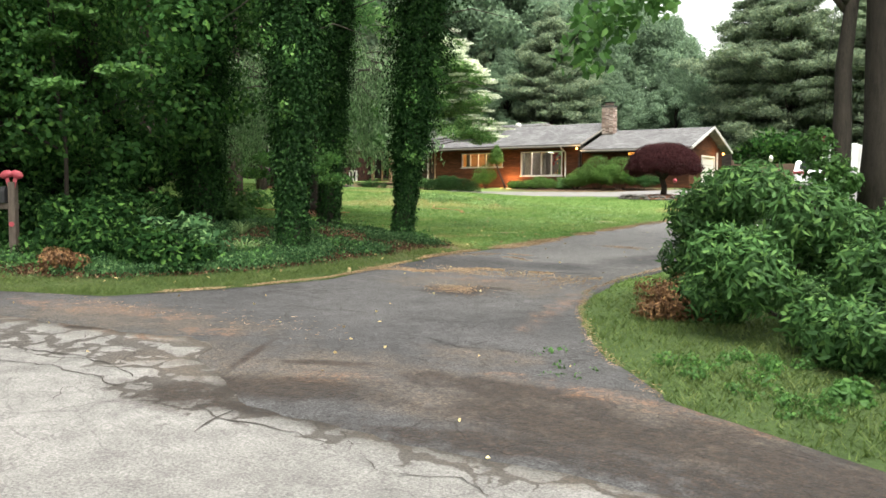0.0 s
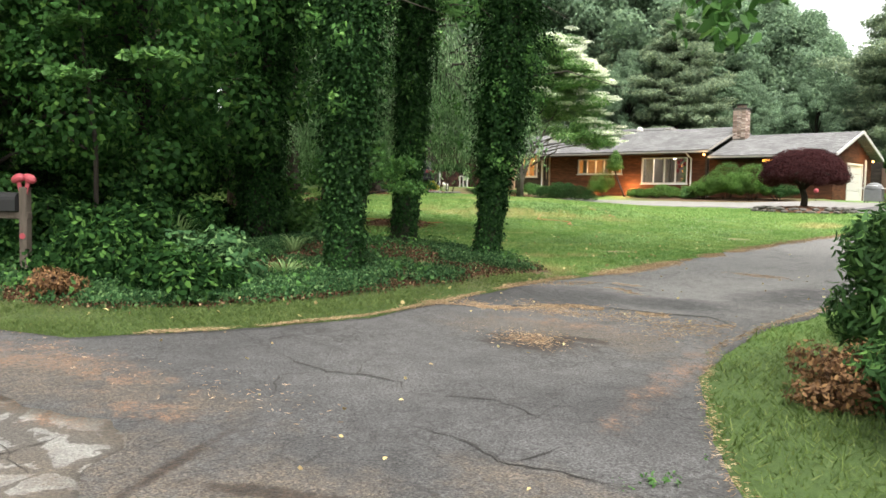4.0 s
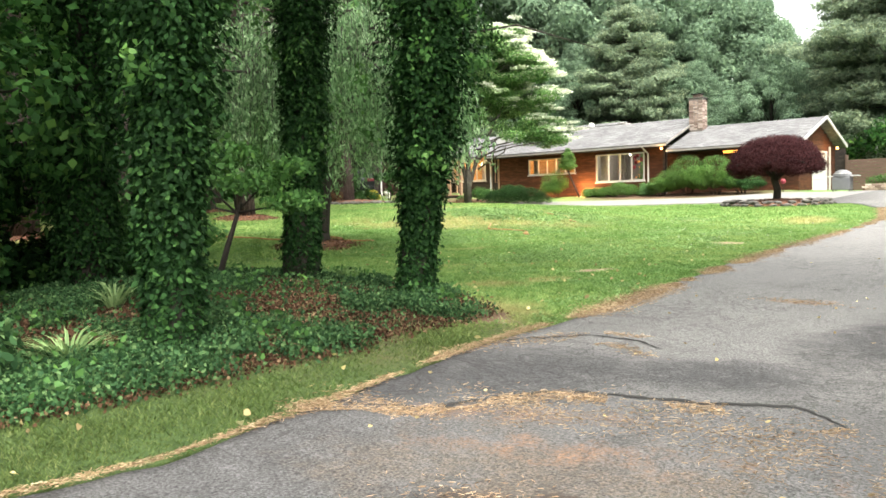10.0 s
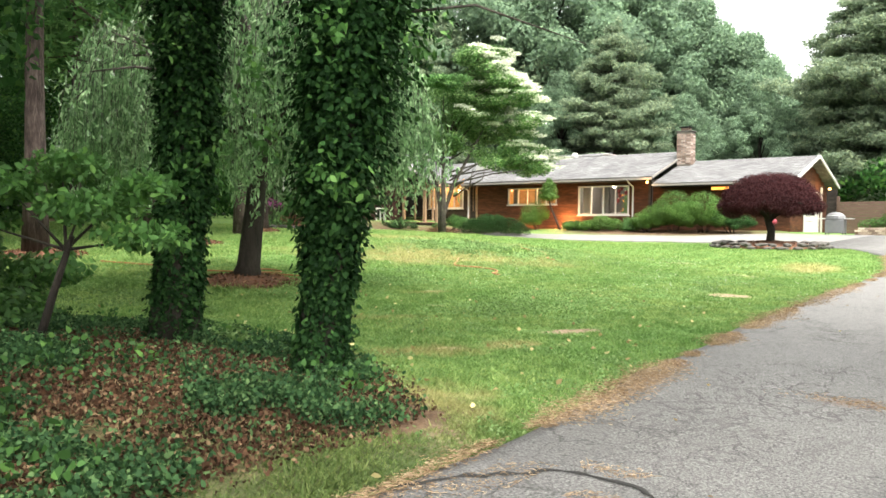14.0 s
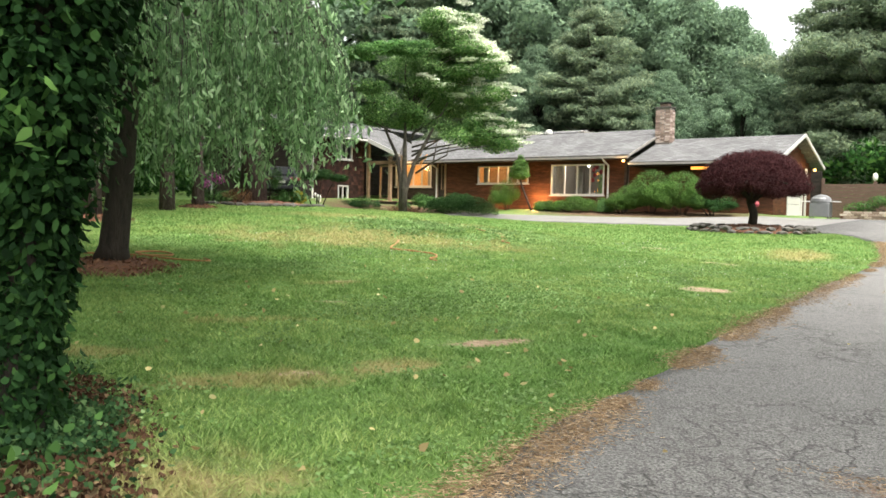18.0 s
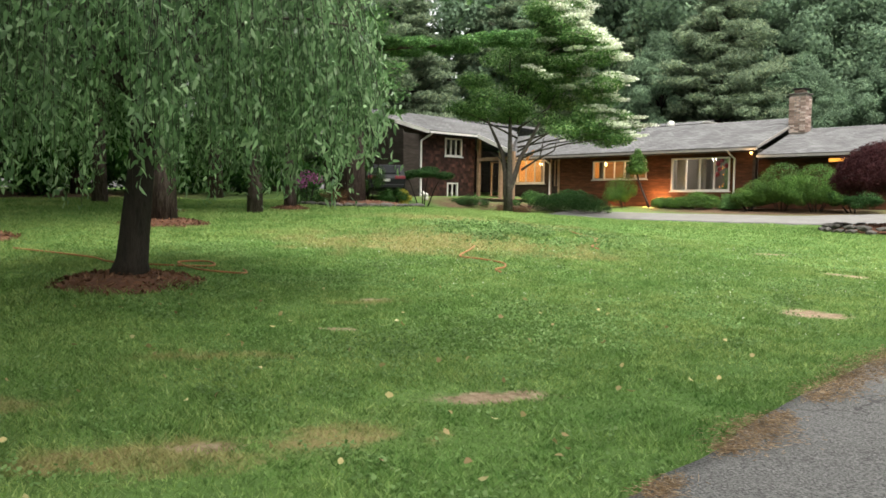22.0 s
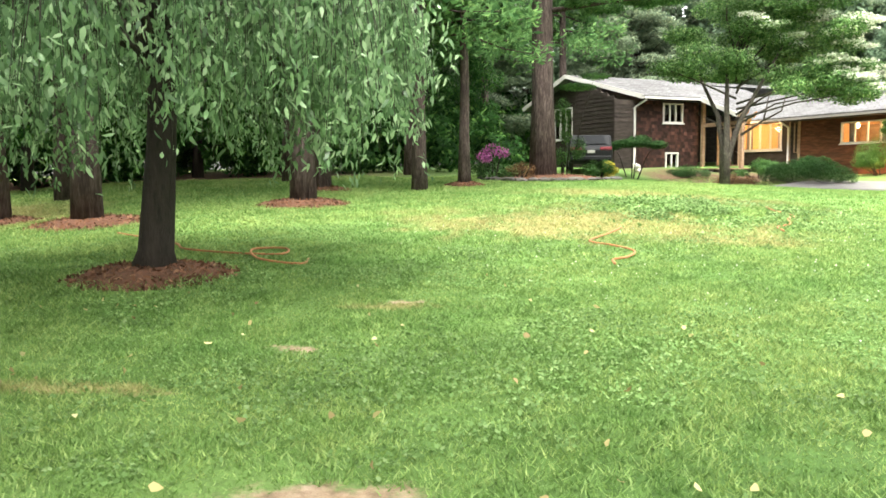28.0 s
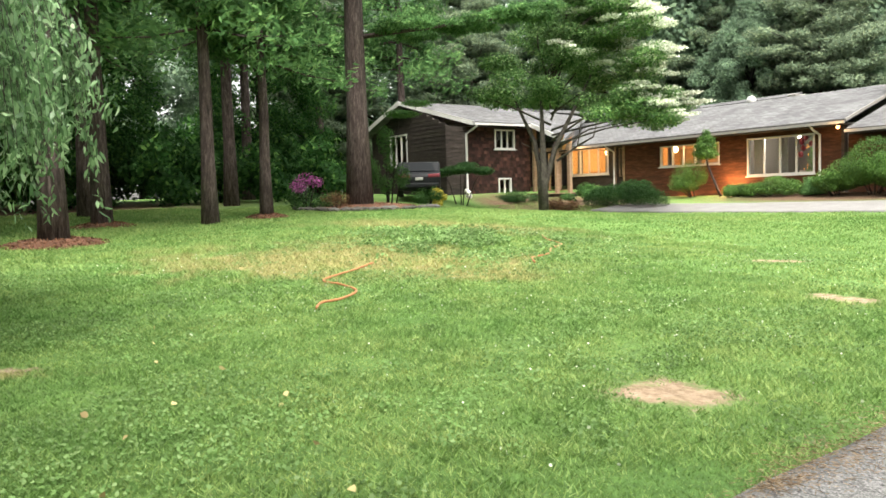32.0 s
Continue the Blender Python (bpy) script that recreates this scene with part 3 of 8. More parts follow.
def ground_z(x, y):
    """Height of the ground: a gentle rise to the house, which stands on a level pad."""
    x, y = np.asarray(x, float), np.asarray(y, float)
    cx, cy = np.clip(x, -45, 20), np.clip(y, -10, 60)
    z = -0.0324 * cx + 0.0188 * cy
    z = z + 0.24 * smooth((-cx - 8) / 9) * smooth((cy - 17) / 6)
    pad = smooth((cy - 35) / 9) * smooth((cx + 30) / 6)
    level = np.clip(1.17 + 0.073 * (cy - 44.5), 1.1, 1.52) + 0.2 * smooth((cy - 49.3) / 1.6) * smooth((-8 - cx) / 1.5)
    z = z * (1 - pad) + level * pad
    z = z + hump(x, y, -24.0, 46.6, 3.6, 1.3, 0.22)
    z = z + hump(x, y, -3.2, 14.9, 2.6, 2.0, 0.34) + hump(x, y, -3.5, 11.6, 2.2, 1.0, 0.12) + hump(x, y, -8.1, 20.6, 1.3, 1.3, 0.10) + hump(x, y, -12.5, 30.0, 4.0, 3.0, 0.16)
    return z


def mesh_from(name, verts, faces, material=None, smooth_shade=False):
    me = bpy.data.meshes.new(name)
    me.from_pydata([tuple(v) for v in verts], [], faces)
    if material:
        me.materials.append(material)
    if smooth_shade:
        me.polygons.foreach_set("use_smooth", [True] * len(me.polygons))
    me.update()
    return me


def flat_mesh(name, verts, k, material):
    """A mesh of separate faces of k corners each, from an array of corners."""
    verts = np.asarray(verts, np.float32).reshape(-1, 3)
    count = len(verts) // k
    me = bpy.data.meshes.new(name)
    me.vertices.add(len(verts))
    me.vertices.foreach_set("co", verts.ravel())
    me.loops.add(len(verts))
    me.loops.foreach_set("vertex_index", np.arange(len(verts), dtype=np.int32))
    me.polygons.add(count)
    me.polygons.foreach_set("loop_start", np.arange(0, len(verts), k, dtype=np.int32))
    me.materials.append(material)
    me.update(calc_edges=True)
    return me


def thing(name, label, category, at=(0, 0, 0), group="", kind=""):
    ob = new(name)
    ob.empty_display_size = 0.2
    ob.location = at
    return tagged(ob, label, category, group, kind)


def under(ob, parent):
    ob.parent = parent
    return ob


def part(name, bm, material, parent=None, label=""):
    """One mesh object under a thing or a part, from a bmesh or a mesh."""
    if isinstance(bm, bmesh.types.BMesh):
        me = bpy.data.meshes.new(name)
        bm.to_mesh(me)
        bm.free()
        if material:
            me.materials.append(material)
    else:
        me = bm
    ob = new(name, me)
    if parent:
        ob.parent = parent
    return tagged(ob, label)


def box_into(bm, x0, x1, y0, y1, z0, z1, m=None):
    vs = [bm.verts.new((m @ Vector((x, y, z))) if m else (x, y, z)) for z in (z0, z1) for y in (y0, y1) for x in (x0, x1)]
    for f in ((0, 2, 3, 1), (4, 5, 7, 6), (0, 1, 5, 4), (2, 6, 7, 3), (0, 4, 6, 2), (1, 3, 7, 5)):
        bm.faces.new([vs[i] for i in f])
    return vs


def box_bm(x0, x1, y0, y1, z0, z1, bevel=0.0, segments=1):
    bm = bmesh.new()
    box_into(bm, x0, x1, y0, y1, z0, z1)
    if bevel:
        bmesh.ops.bevel(bm, geom=bm.edges[:], offset=bevel, segments=segments, affect="EDGES", profile=0.5)
    return bm


def tube_data(points, radii, sides=8):
    pts = [Vector(p) for p in points]
    verts, faces = [], []
    up = Vector((0.31, 0.93, 0.2))
    for i, p in enumerate(pts):
        d = (pts[min(i + 1, len(pts) - 1)] - pts[max(i - 1, 0)]).normalized()
        a = d.cross(up)
        a = a.normalized() if a.length > 1e-3 else d.orthogonal().normalized()
        b = d.cross(a)
        for s in range(sides):
            t = 2 * math.pi * s / sides
            verts.append(p + (a * math.cos(t) + b * math.sin(t)) * radii[i])
    for i in range(len(pts) - 1):
        for s in range(sides):
            q = (s + 1) % sides
            faces.append((i * sides + s, i * sides + q, (i + 1) * sides + q, (i + 1) * sides + s))
    faces.append(tuple(range(sides))[::-1])
    faces.append(tuple((len(pts) - 1) * sides + s for s in range(sides)))
    return verts, faces


def tubes_mesh(name, tubes, material):
    verts, faces = [], []
    for pts, radii, sides in tubes:
        v, f = tube_data(pts, radii, sides)
        k = len(verts)
        verts += v
        faces += [tuple(i + k for i in q) for q in f]
    return mesh_from(name, verts, faces, material, True)


def unit(v):
    return v / (np.linalg.norm(v, axis=-1, keepdims=True) + 1e-9)


def leaf_corners(centres, length, width, ahead=None, spread=1.0, fold=0.18, rng=RNG, droop=0.0, corners=6, face=None):
    """Corners of one folded leaf at each centre. ahead: the way it mostly points; face: the way its blade mostly faces."""
    c = np.asarray(centres, float)
    n = len(c)
    d = rng.normal(size=(n, 3)) * spread
    if ahead is not None:
        d = d + np.asarray(ahead)
    d[:, 2] -= droop
    d = unit(d)
    if face is None:
        s = unit(np.cross(d, rng.normal(size=(n, 3))))
    else:
        f = unit(np.asarray(face) + rng.normal(size=(n, 3)) * 0.42)
        d = unit(d - f * (0.8 * np.sum(d * f, 1, keepdims=True)))
        s = unit(np.cross(d, f))
    up = np.cross(d, s)
    ln = length * rng.uniform(0.7, 1.3, (n, 1))
    wd = width * rng.uniform(0.7, 1.3, (n, 1))
    base, tip = c - d * ln * 0.5, c + d * ln * 0.5
    left = c + s * wd * 0.5 + up * wd * fold - d * ln * 0.05
    right = c - s * wd * 0.5 + up * wd * fold - d * ln * 0.05
    if corners == 4:
        return np.stack([base, right, tip, left], 1).reshape(-1, 3)
    w1, w2 = s * wd * 0.46 + up * wd * fold, s * wd * 0.34 + up * wd * fold * 0.8
    a1, a2 = c - d * ln * 0.2, c + d * ln * 0.18
    bend = up * ln * -0.08
    return np.stack([base, a1 - s * wd * 0.46 + up * wd * fold, a2 - s * wd * 0.34 + up * wd * fold * 0.8, tip + bend, a2 + w2, a1 + w1], 1).reshape(-1, 3)


def leaf_mesh(name, centres, length, width, material, **more):
    return flat_mesh(name, leaf_corners(centres, length, width, **more), more.get("corners", 6), material)


def blob_points(n, blobs, rng=RNG, shell=0.55):
    """Points in the outer part of a set of ellipsoids (x, y, z, rx, ry, rz)."""
    b = np.asarray(blobs, float)
    wt = b[:, 3] * b[:, 4] + b[:, 4] * b[:, 5] + b[:, 3] * b[:, 5]
    i = rng.choice(len(b), n, p=wt / wt.sum())
    d = unit(rng.normal(size=(n, 3)))
    r = (shell + (1 - shell) * rng.random((n, 1)) ** 0.6) * rng.uniform(0.88, 1.08, (n, 1))
    return b[i, :3] + d * r * b[i, 3:], d


# ---- ground ----


def sheet(name, xs, ys, material, lift=0.0):
    gx, gy = np.meshgrid(xs, ys)
    v = np.stack([gx, gy, ground_z(gx, gy) + lift], -1).reshape(-1, 3)
    w = len(xs)
    faces = [(j * w + i, j * w + i + 1, (j + 1) * w + i + 1, (j + 1) * w + i) for j in range(len(ys) - 1) for i in range(w - 1)]
    return new(name, mesh_from(name, v, faces, material, True))


far = [70, 100, 160, 300, 600, 1200]
ground = sheet("ground", [-v for v in far[::-1]] + list(np.arange(-48, 20.1, 0.5)) + far, [-v for v in far[::-1]] + list(np.arange(-12, 64.1, 0.5)) + far, M_LAWN)
tagged(ground, "green lawn soil with dry and bare patches", "ground", kind="structure")


def ribbon(name, left, right, material, lift, label, category, cols=14, rag=0.05, freq=1.4, skirt=0.06):
    """A paved band between two lines of as many points, with a ragged rim and a thin edge."""
    fine_l, fine_r = [], []
    for side, out in ((left, fine_l), (right, fine_r)):
        p = np.array(side, float)
        at = np.arange(len(p))
        fine = np.arange(0, len(p) - 1 + 1e-6, 1 / 8)
        out += [(np.interp(a, at, p[:, 0]), np.interp(a, at, p[:, 1])) for a in fine]
    verts, w = [], cols + 3
    for k, (a, b) in enumerate(zip(fine_l, fine_r)):
        a, b = np.array(a), np.array(b)
        na = noise.noise(Vector((a[0] * freq, a[1] * freq, 1.3))) + 0.5 * noise.noise(Vector((a[0] * 5, a[1] * 5, 2.3)))
        nb = noise.noise(Vector((b[0] * freq, b[1] * freq, 7.7))) + 0.5 * noise.noise(Vector((b[0] * 5, b[1] * 5, 5.3)))
        way = (b - a) / (np.linalg.norm(b - a) + 1e-9)
        a, b = a + way * na * rag, b + way * nb * rag
        for i in range(w):
            s = min(max((i - 1) / cols, 0), 1)
            q = a + (b - a) * s
            down = skirt if i in (0, w - 1) else 0
            verts.append((q[0], q[1], float(ground_z(*q)) + lift - down))
    rows = len(fine_l)
    faces = [(j * w + i, j * w + i + 1, (j + 1) * w + i + 1, (j + 1) * w + i) for j in range(rows - 1) for i in range(w - 1)]
    ob = new(name, mesh_from(name, verts, faces, material, True))
    return tagged(ob, label, category, kind="structure")


ROAD_FAR = [(-60, 7.6), (-30, 8.0), (-10, 8.4), (-4, 8.6), (-1.5, 8.75), (0.4, 8.95), (1.1, 9.12), (1.8, 9.3), (2.25, 9.2), (2.55, 8.95), (3.0, 8.75), (3.5, 8.5), (4.3, 8.48), (5.0, 8.46), (5.6, 8.6), (6.2, 8.66), (8.0, 8.75), (14, 8.85), (30, 9.1), (60, 9.6)]
road = ribbon("road", [(x, 1.2) for x, _ in ROAD_FAR], ROAD_FAR, M_ROAD, 0.042, "pale worn asphalt road with cracks", "road", 40, 0.14, 1.6, 0.02)
DRIVE_L = [(-7.0, 7.3), (-2.6, 8.9), (-0.45, 10.0), (0.1, 11.1), (0.34, 12.4), (0.26, 13.6), (0.1, 15), (-0.12, 17), (-0.42, 19), (-0.7, 21.5), (-1.0, 25), (-1.3, 31), (-1.7, 35), (-2.6, 39), (-4.2, 42.0), (-7.0, 44.2), (-9.0, 44.8)]
DRIVE_R = [(11.0, 7.3), (7.6, 9.3), (5.4, 10.1), (4.5, 11.1), (3.7, 12.4), (3.1, 13.8), (2.95, 15.2), (2.95, 17), (2.9, 19), (2.85, 21.5), (2.8, 25), (2.7, 31), (2.8, 36), (3.2, 42), (3.6, 48), (3.0, 55), (-2.0, 60)]
driveway = ribbon("driveway", DRIVE_L, DRIVE_R, M_DRIVE, 0.035, "cracked dark grey asphalt driveway with fallen needles", "driveway", 30, 0.10, 1.1)
FRONT_A = [(-22.5, 44.9), (-21, 44.6), (-18, 44.5), (-15, 44.5), (-12, 44.5), (-9.0, 44.6), (-6.0, 44.2)]
FRONT_B = [(-21.8, 46.6), (-20, 47.2), (-18, 47.5), (-15, 47.6), (-12, 47.8), (-8.9, 50.0), (-3.0, 60.0)]
front_drive = ribbon("front_drive", FRONT_A, FRONT_B, M_GRAVEL, 0.045, "pale gravel drive in front of the house", "driveway", 12, 0.12)


def strip_on_ground(name, pts, width, material, lift, parent, seed=0):
    """A thin wandering strip laid on the ground: a crack or a seam."""
    rng = np.random.default_rng(seed)
    fine = []
    for (ax, ay), (bx, by) in zip(pts, pts[1:]):
        k = max(3, int(math.hypot(bx - ax, by - ay) / 0.06))
        fine += [(ax + (bx - ax) * i / k, ay + (by - ay) * i / k) for i in range(k)]
    fine.append(pts[-1])
    verts = []
    for i, (x, y) in enumerate(fine):
        j = min(i + 1, len(fine) - 1)
        h = max(i - 1, 0)
        d = Vector((fine[j][0] - fine[h][0], fine[j][1] - fine[h][1], 0)).normalized()
        nx, ny = -d.y, d.x
        wob = 0.05 * noise.noise(Vector((x * 4, y * 4, seed))) + 0.012 * rng.normal()
        w = width * (0.15 + 1.2 * rng.random()) * min(1, 4 * i / len(fine) + 0.2, 4 * (len(fine) - 1 - i) / len(fine) + 0.2)
        for s in (-1, 1):
            px, py = x + nx * (wob + s * w / 2), y + ny * (wob + s * w / 2)
            verts.append((px, py, gz0(px, py) + lift))
    faces = [(2 * i, 2 * i + 2, 2 * i + 3, 2 * i + 1) for i in range(len(fine) - 1)]
    return part(name, mesh_from(name, verts, faces, material), None, parent)


def gz0(x, y):
    return float(ground_z(x, y))


SEAM_A = [(0.16, 13.53), (0.39, 13.62), (0.81, 13.88), (0.97, 14.29), (1.24, 14.69), (1.54, 14.78), (1.98, 14.95), (2.37, 15.21), (2.71, 14.96)]
SEAM_B = [(0.02, 15.1), (0.13, 15.65), (0.47, 16.21), (0.82, 16.28), (1.14, 16.11)]
for k, (pts, w) in enumerate(((SEAM_A, 0.05), (SEAM_B, 0.045), ([(0.96, 10.93), (1.71, 10.9), (1.89, 11.03), (2.22, 11.13), (2.46, 10.99)], 0.018), ([(1.89, 11.03), (1.67, 11.22)], 0.015), ([(1.71, 10.9), (1.6, 10.6), (1.9, 10.35)], 0.014),
                              ([(2.46, 10.99), (2.9, 11.3), (3.4, 11.2)], 0.014), ([(3.0, 10.6), (3.6, 10.5), (4.2, 10.65)], 0.016), ([(3.6, 10.5), (3.7, 10.9)], 0.014))):
    strip_on_ground("asphalt_crack", pts, w, M_CRACK, 0.0395, driveway, k)
for k, (pts, w) in enumerate((([(-0.5, 7.9), (0.6, 8.0), (1.54, 8.03), (1.96, 8.19), (2.6, 8.2), (3.02, 8.31), (3.61, 8.17), (3.88, 8.21), (4.23, 8.21), (4.44, 8.27), (4.6, 8.52)], 0.06), ([(4.44, 8.27), (4.87, 8.1), (5.17, 8.28), (5.41, 8.2), (6.2, 8.3)], 0.03),
                              ([(0.0, 8.4), (1.13, 8.23), (1.75, 8.43), (2.26, 8.45), (2.78, 8.35)], 0.07), ([(3.93, 8.5), (4.32, 8.4), (4.65, 8.2)], 0.03), ([(3.56, 8.33), (3.74, 7.92)], 0.06), ([(1.2, 8.85), (1.5, 8.6), (1.75, 8.43)], 0.05), ([(1.9, 9.1), (2.0, 8.75), (2.26, 8.45)], 0.05),
                              ([(0.6, 8.0), (0.8, 8.3), (0.7, 8.7)], 0.06), ([(2.6, 8.2), (2.5, 7.95), (2.7, 7.7)], 0.03), ([(1.96, 8.19), (1.8, 7.8)], 0.02), ([(1.1, 8.9), (1.9, 8.8), (2.4, 8.75)], 0.04))):
    strip_on_ground("road_crack", pts, w * 0.25, M_ROAD_CRACK, 0.047, road, 30 + k)

# ---- house ----
BASE = 1.55
FY = 51.74
WALL_TOP = 4.38


def wall_with_holes(name, length, height, holes, thick, material, m, parent):
    """A wall along x from 0, with openings (x0, x1, z0, z1) that go through it."""
    xs = sorted({0.0, length, *[h[0] for h in holes], *[h[1] for h in holes]})
    zs = sorted({0.0, height, *[h[2] for h in holes], *[h[3] for h in holes]})
    bm = bmesh.new()
    for x0, x1 in zip(xs, xs[1:]):
        for z0, z1 in zip(zs, zs[1:]):
            cx, cz = (x0 + x1) / 2, (z0 + z1) / 2
            if not any(h[0] < cx < h[1] and h[2] < cz < h[3] for h in holes):
                box_into(bm, x0, x1, 0, thick, z0, z1, m)
    return part(name, bm, material, parent)


def boards(length, z0, z1, holes, m, parent, material, course=0.19, top=None):
    """Lapped siding boards, one object for each, cut round the openings. top: the wall's height at x, for gables."""
    z = z0
    while z < z1 - 0.02:
        h = min(course, z1 - z)
        a0, a1 = 0.0, length
        if top:
            xs = np.linspace(0, length, 80)
            ok = [x for x in xs if top(x) > z + h * 0.6]
            if not ok:
                break
            a0, a1 = ok[0], ok[-1]
        cuts = [(a0, a1)]
        for hx0, hx1, hz0, hz1 in holes:
            if hz0 < z + h * 0.5 < hz1:
                cuts = [c for a, b in cuts for c in ((a, min(b, hx0)), (max(a, hx1), b)) if c[1] - c[0] > 0.02]
        for a, b in cuts:
            splits = [a, b]
            if b - a > 4.2:
                splits = [a, a + (b - a) * random.uniform(0.35, 0.65), b]
            for s0, s1 in zip(splits, splits[1:]):
                bm = bmesh.new()
                vs = [bm.verts.new(m @ Vector(c)) for c in ((s0 + 0.003, -0.028, z), (s1 - 0.003, -0.028, z), (s1 - 0.003, -0.008, z + h + 0.01), (s0 + 0.003, -0.008, z + h + 0.01),
                                                            (s0 + 0.003, 0.0, z), (s1 - 0.003, 0.0, z), (s1 - 0.003, 0.0, z + h + 0.01), (s0 + 0.003, 0.0, z + h + 0.01))]
                for f in ((0, 1, 2, 3), (4, 7, 6, 5), (0, 4, 5, 1), (3, 2, 6, 7), (0, 3, 7, 4), (1, 5, 6, 2)):
                    bm.faces.new([vs[i] for i in f])
                part("siding_board", bm, material, parent)
        z += h


def window(parent, m, x0, x1, z0, z1, lights, frame=0.075, name="window", rail=None, curtain=None, trim=None):
    """A window in a wall's opening: outer frame, mullions, panes. m: the wall's pose."""
    win = part(name, frame_bm(x0, x1, z0, z1, frame, m), trim or M_TRIM, parent)
    w = (x1 - x0 - 2 * frame) / lights
    for i in range(lights):
        a = x0 + frame + i * w
        if i:
            bm = bmesh.new()
            box_into(bm, a - 0.03, a + 0.03, -0.03, 0.06, z0 + frame, z1 - frame, m)
            part("mullion", bm, trim or M_TRIM, win)
        bm = bmesh.new()
        box_into(bm, a + (0.03 if i else 0), a + w - (0.03 if i < lights - 1 else 0), 0.02, 0.028, z0 + frame, z1 - frame, m)
        pane = part("pane", bm, M_GLASS, win)
        pane.visible_shadow = False
    bm = bmesh.new()
    box_into(bm, x0 - 0.06, x1 + 0.06, -0.09, 0.03, z0 - 0.05, z0 - 0.001, m)
    part("window_sill", bm, trim or M_TRIM, win)
    return win


def frame_bm(x0, x1, z0, z1, f, m):
    bm = bmesh.new()
    for a, b, c, d in ((x0, x1, z0, z0 + f), (x0, x1, z1 - f, z1), (x0, x0 + f, z0 + f, z1 - f), (x1 - f, x1, z0 + f, z1 - f)):
        box_into(bm, a, b, -0.045, 0.09, c, d, m)
    return bm


def slab(corners, thick, material, name, parent, label=""):
    """A roof plane: four corners of its upper face and a thickness downwards."""
    c = [Vector(p) for p in corners]
    n = (c[1] - c[0]).cross(c[2] - c[0]).normalized()
    n = -n if n.z < 0 else n
    bm = bmesh.new()
    up = [bm.verts.new(p) for p in c]
    lo = [bm.verts.new(p - n * thick) for p in c]
    bm.faces.new(up)
    bm.faces.new(lo[::-1])
    for i in range(len(c)):
        j = (i + 1) % len(c)
        bm.faces.new((up[i], lo[i], lo[j], up[j]))
    bmesh.ops.recalc_face_normals(bm, faces=bm.faces[:])
    return part(name, bm, material, parent, label)


def beam(a, b, w, h, material, name, parent, label=""):
    a, b = Vector(a), Vector(b)
    d = b - a
    bm = bmesh.new()
    q = d.to_track_quat("X", "Z").to_matrix().to_4x4()
    box_into(bm, 0, d.length, -w / 2, w / 2, -h / 2, h / 2, Matrix.Translation(a) @ q)
    return part(name, bm, material, parent, label)


house = thing("house", "low split-level house with cedar siding and grey roof", "house", (0, 0, 0))

# main front wall
mx = -31.2
M_FRONT = pose(mx, FY, BASE)
EW, KW, PW, SW = (-30.85, -28.08, 2.91, 4.30), (-24.78, -21.5, 3.08, 4.03), (-20.12, -17.1, 2.48, 4.04), (-27.32, -27.08, 2.75, 4.15)
holes = [(a - mx, b - mx, c - BASE, d - BASE) for a, b, c, d in (EW, KW, PW)]
front_len = -15.9 - mx
front = wall_with_holes("front_wall", front_len, WALL_TOP - BASE, holes, 0.18, M_SIDING_DARK, M_FRONT, house)
boards(front_len - 4.2, 0.02, WALL_TOP - BASE - 0.02, [(a - 4.2, b - 4.2, c, d) for a, b, c, d in holes], M_FRONT @ pose(4.2, 0, 0), front, M_SIDING)
boards(4.1, 0.02, WALL_TOP - BASE - 0.02, holes[:1], M_FRONT, front, M_SIDING_DARK)
window(front, M_FRONT, *holes[0], 4, name="entry_window", frame=0.085)
window(front, M_FRONT, *holes[1], 5, name="kitchen_window", frame=0.06, trim=M_TRIM)
window(front, M_FRONT, *holes[2], 4, name="picture_window", frame=0.07)
for x, w in ((-27.6, 0.09), (-27.05, 0.10), (-15.95, 0.12)):
    part("corner_board", box_bm(x - w / 2, x + w / 2, FY - 0.06, FY - 0.001, BASE, WALL_TOP), M_TIMBER if x < -20 else M_SIDING_DARK, front)
part("narrow_window", frame_bm(SW[0] - mx, SW[1] - mx, SW[2] - BASE, SW[3] - BASE, 0.03, M_FRONT @ pose(0, -0.05, 0)), M_TIMBER, front)

# rooms behind the windows
for name, x0, x1, mtl in (("entry_room", -31.0, -27.2, M_INNER), ("kitchen_room", -27.0, -20.6, M_INNER), ("living_room", -20.45, -16.0, M_INNER_DARK)):
    bm = bmesh.new()
    y0, y1, z0, z1 = FY + 0.19, FY + 4.2, 1.75, 4.36
    for b in ((x0, x1, y1, y1 + 0.1, z0, z1), (x0 - 0.1, x0, y0, y1, z0, z1), (x1, x1 + 0.1, y0, y1, z0, z1), (x0, x1, y0, y1, z0 - 0.1, z0), (x0, x1, y0, y1, z1 - 0.05, z1)):
        box_into(bm, *b)
    part(name, bm, mtl, house)


def room_lamp(x, y, z, watts, col=(1.0, 0.62, 0.28), r=0.12):
    d = bpy.data.lights.new("room_lamp", "POINT")
    d.energy, d.color, d.shadow_soft_size = watts, col, r
    ob = new("small_lamp_light", d)
    ob.location = (x, y, z)
    return ob


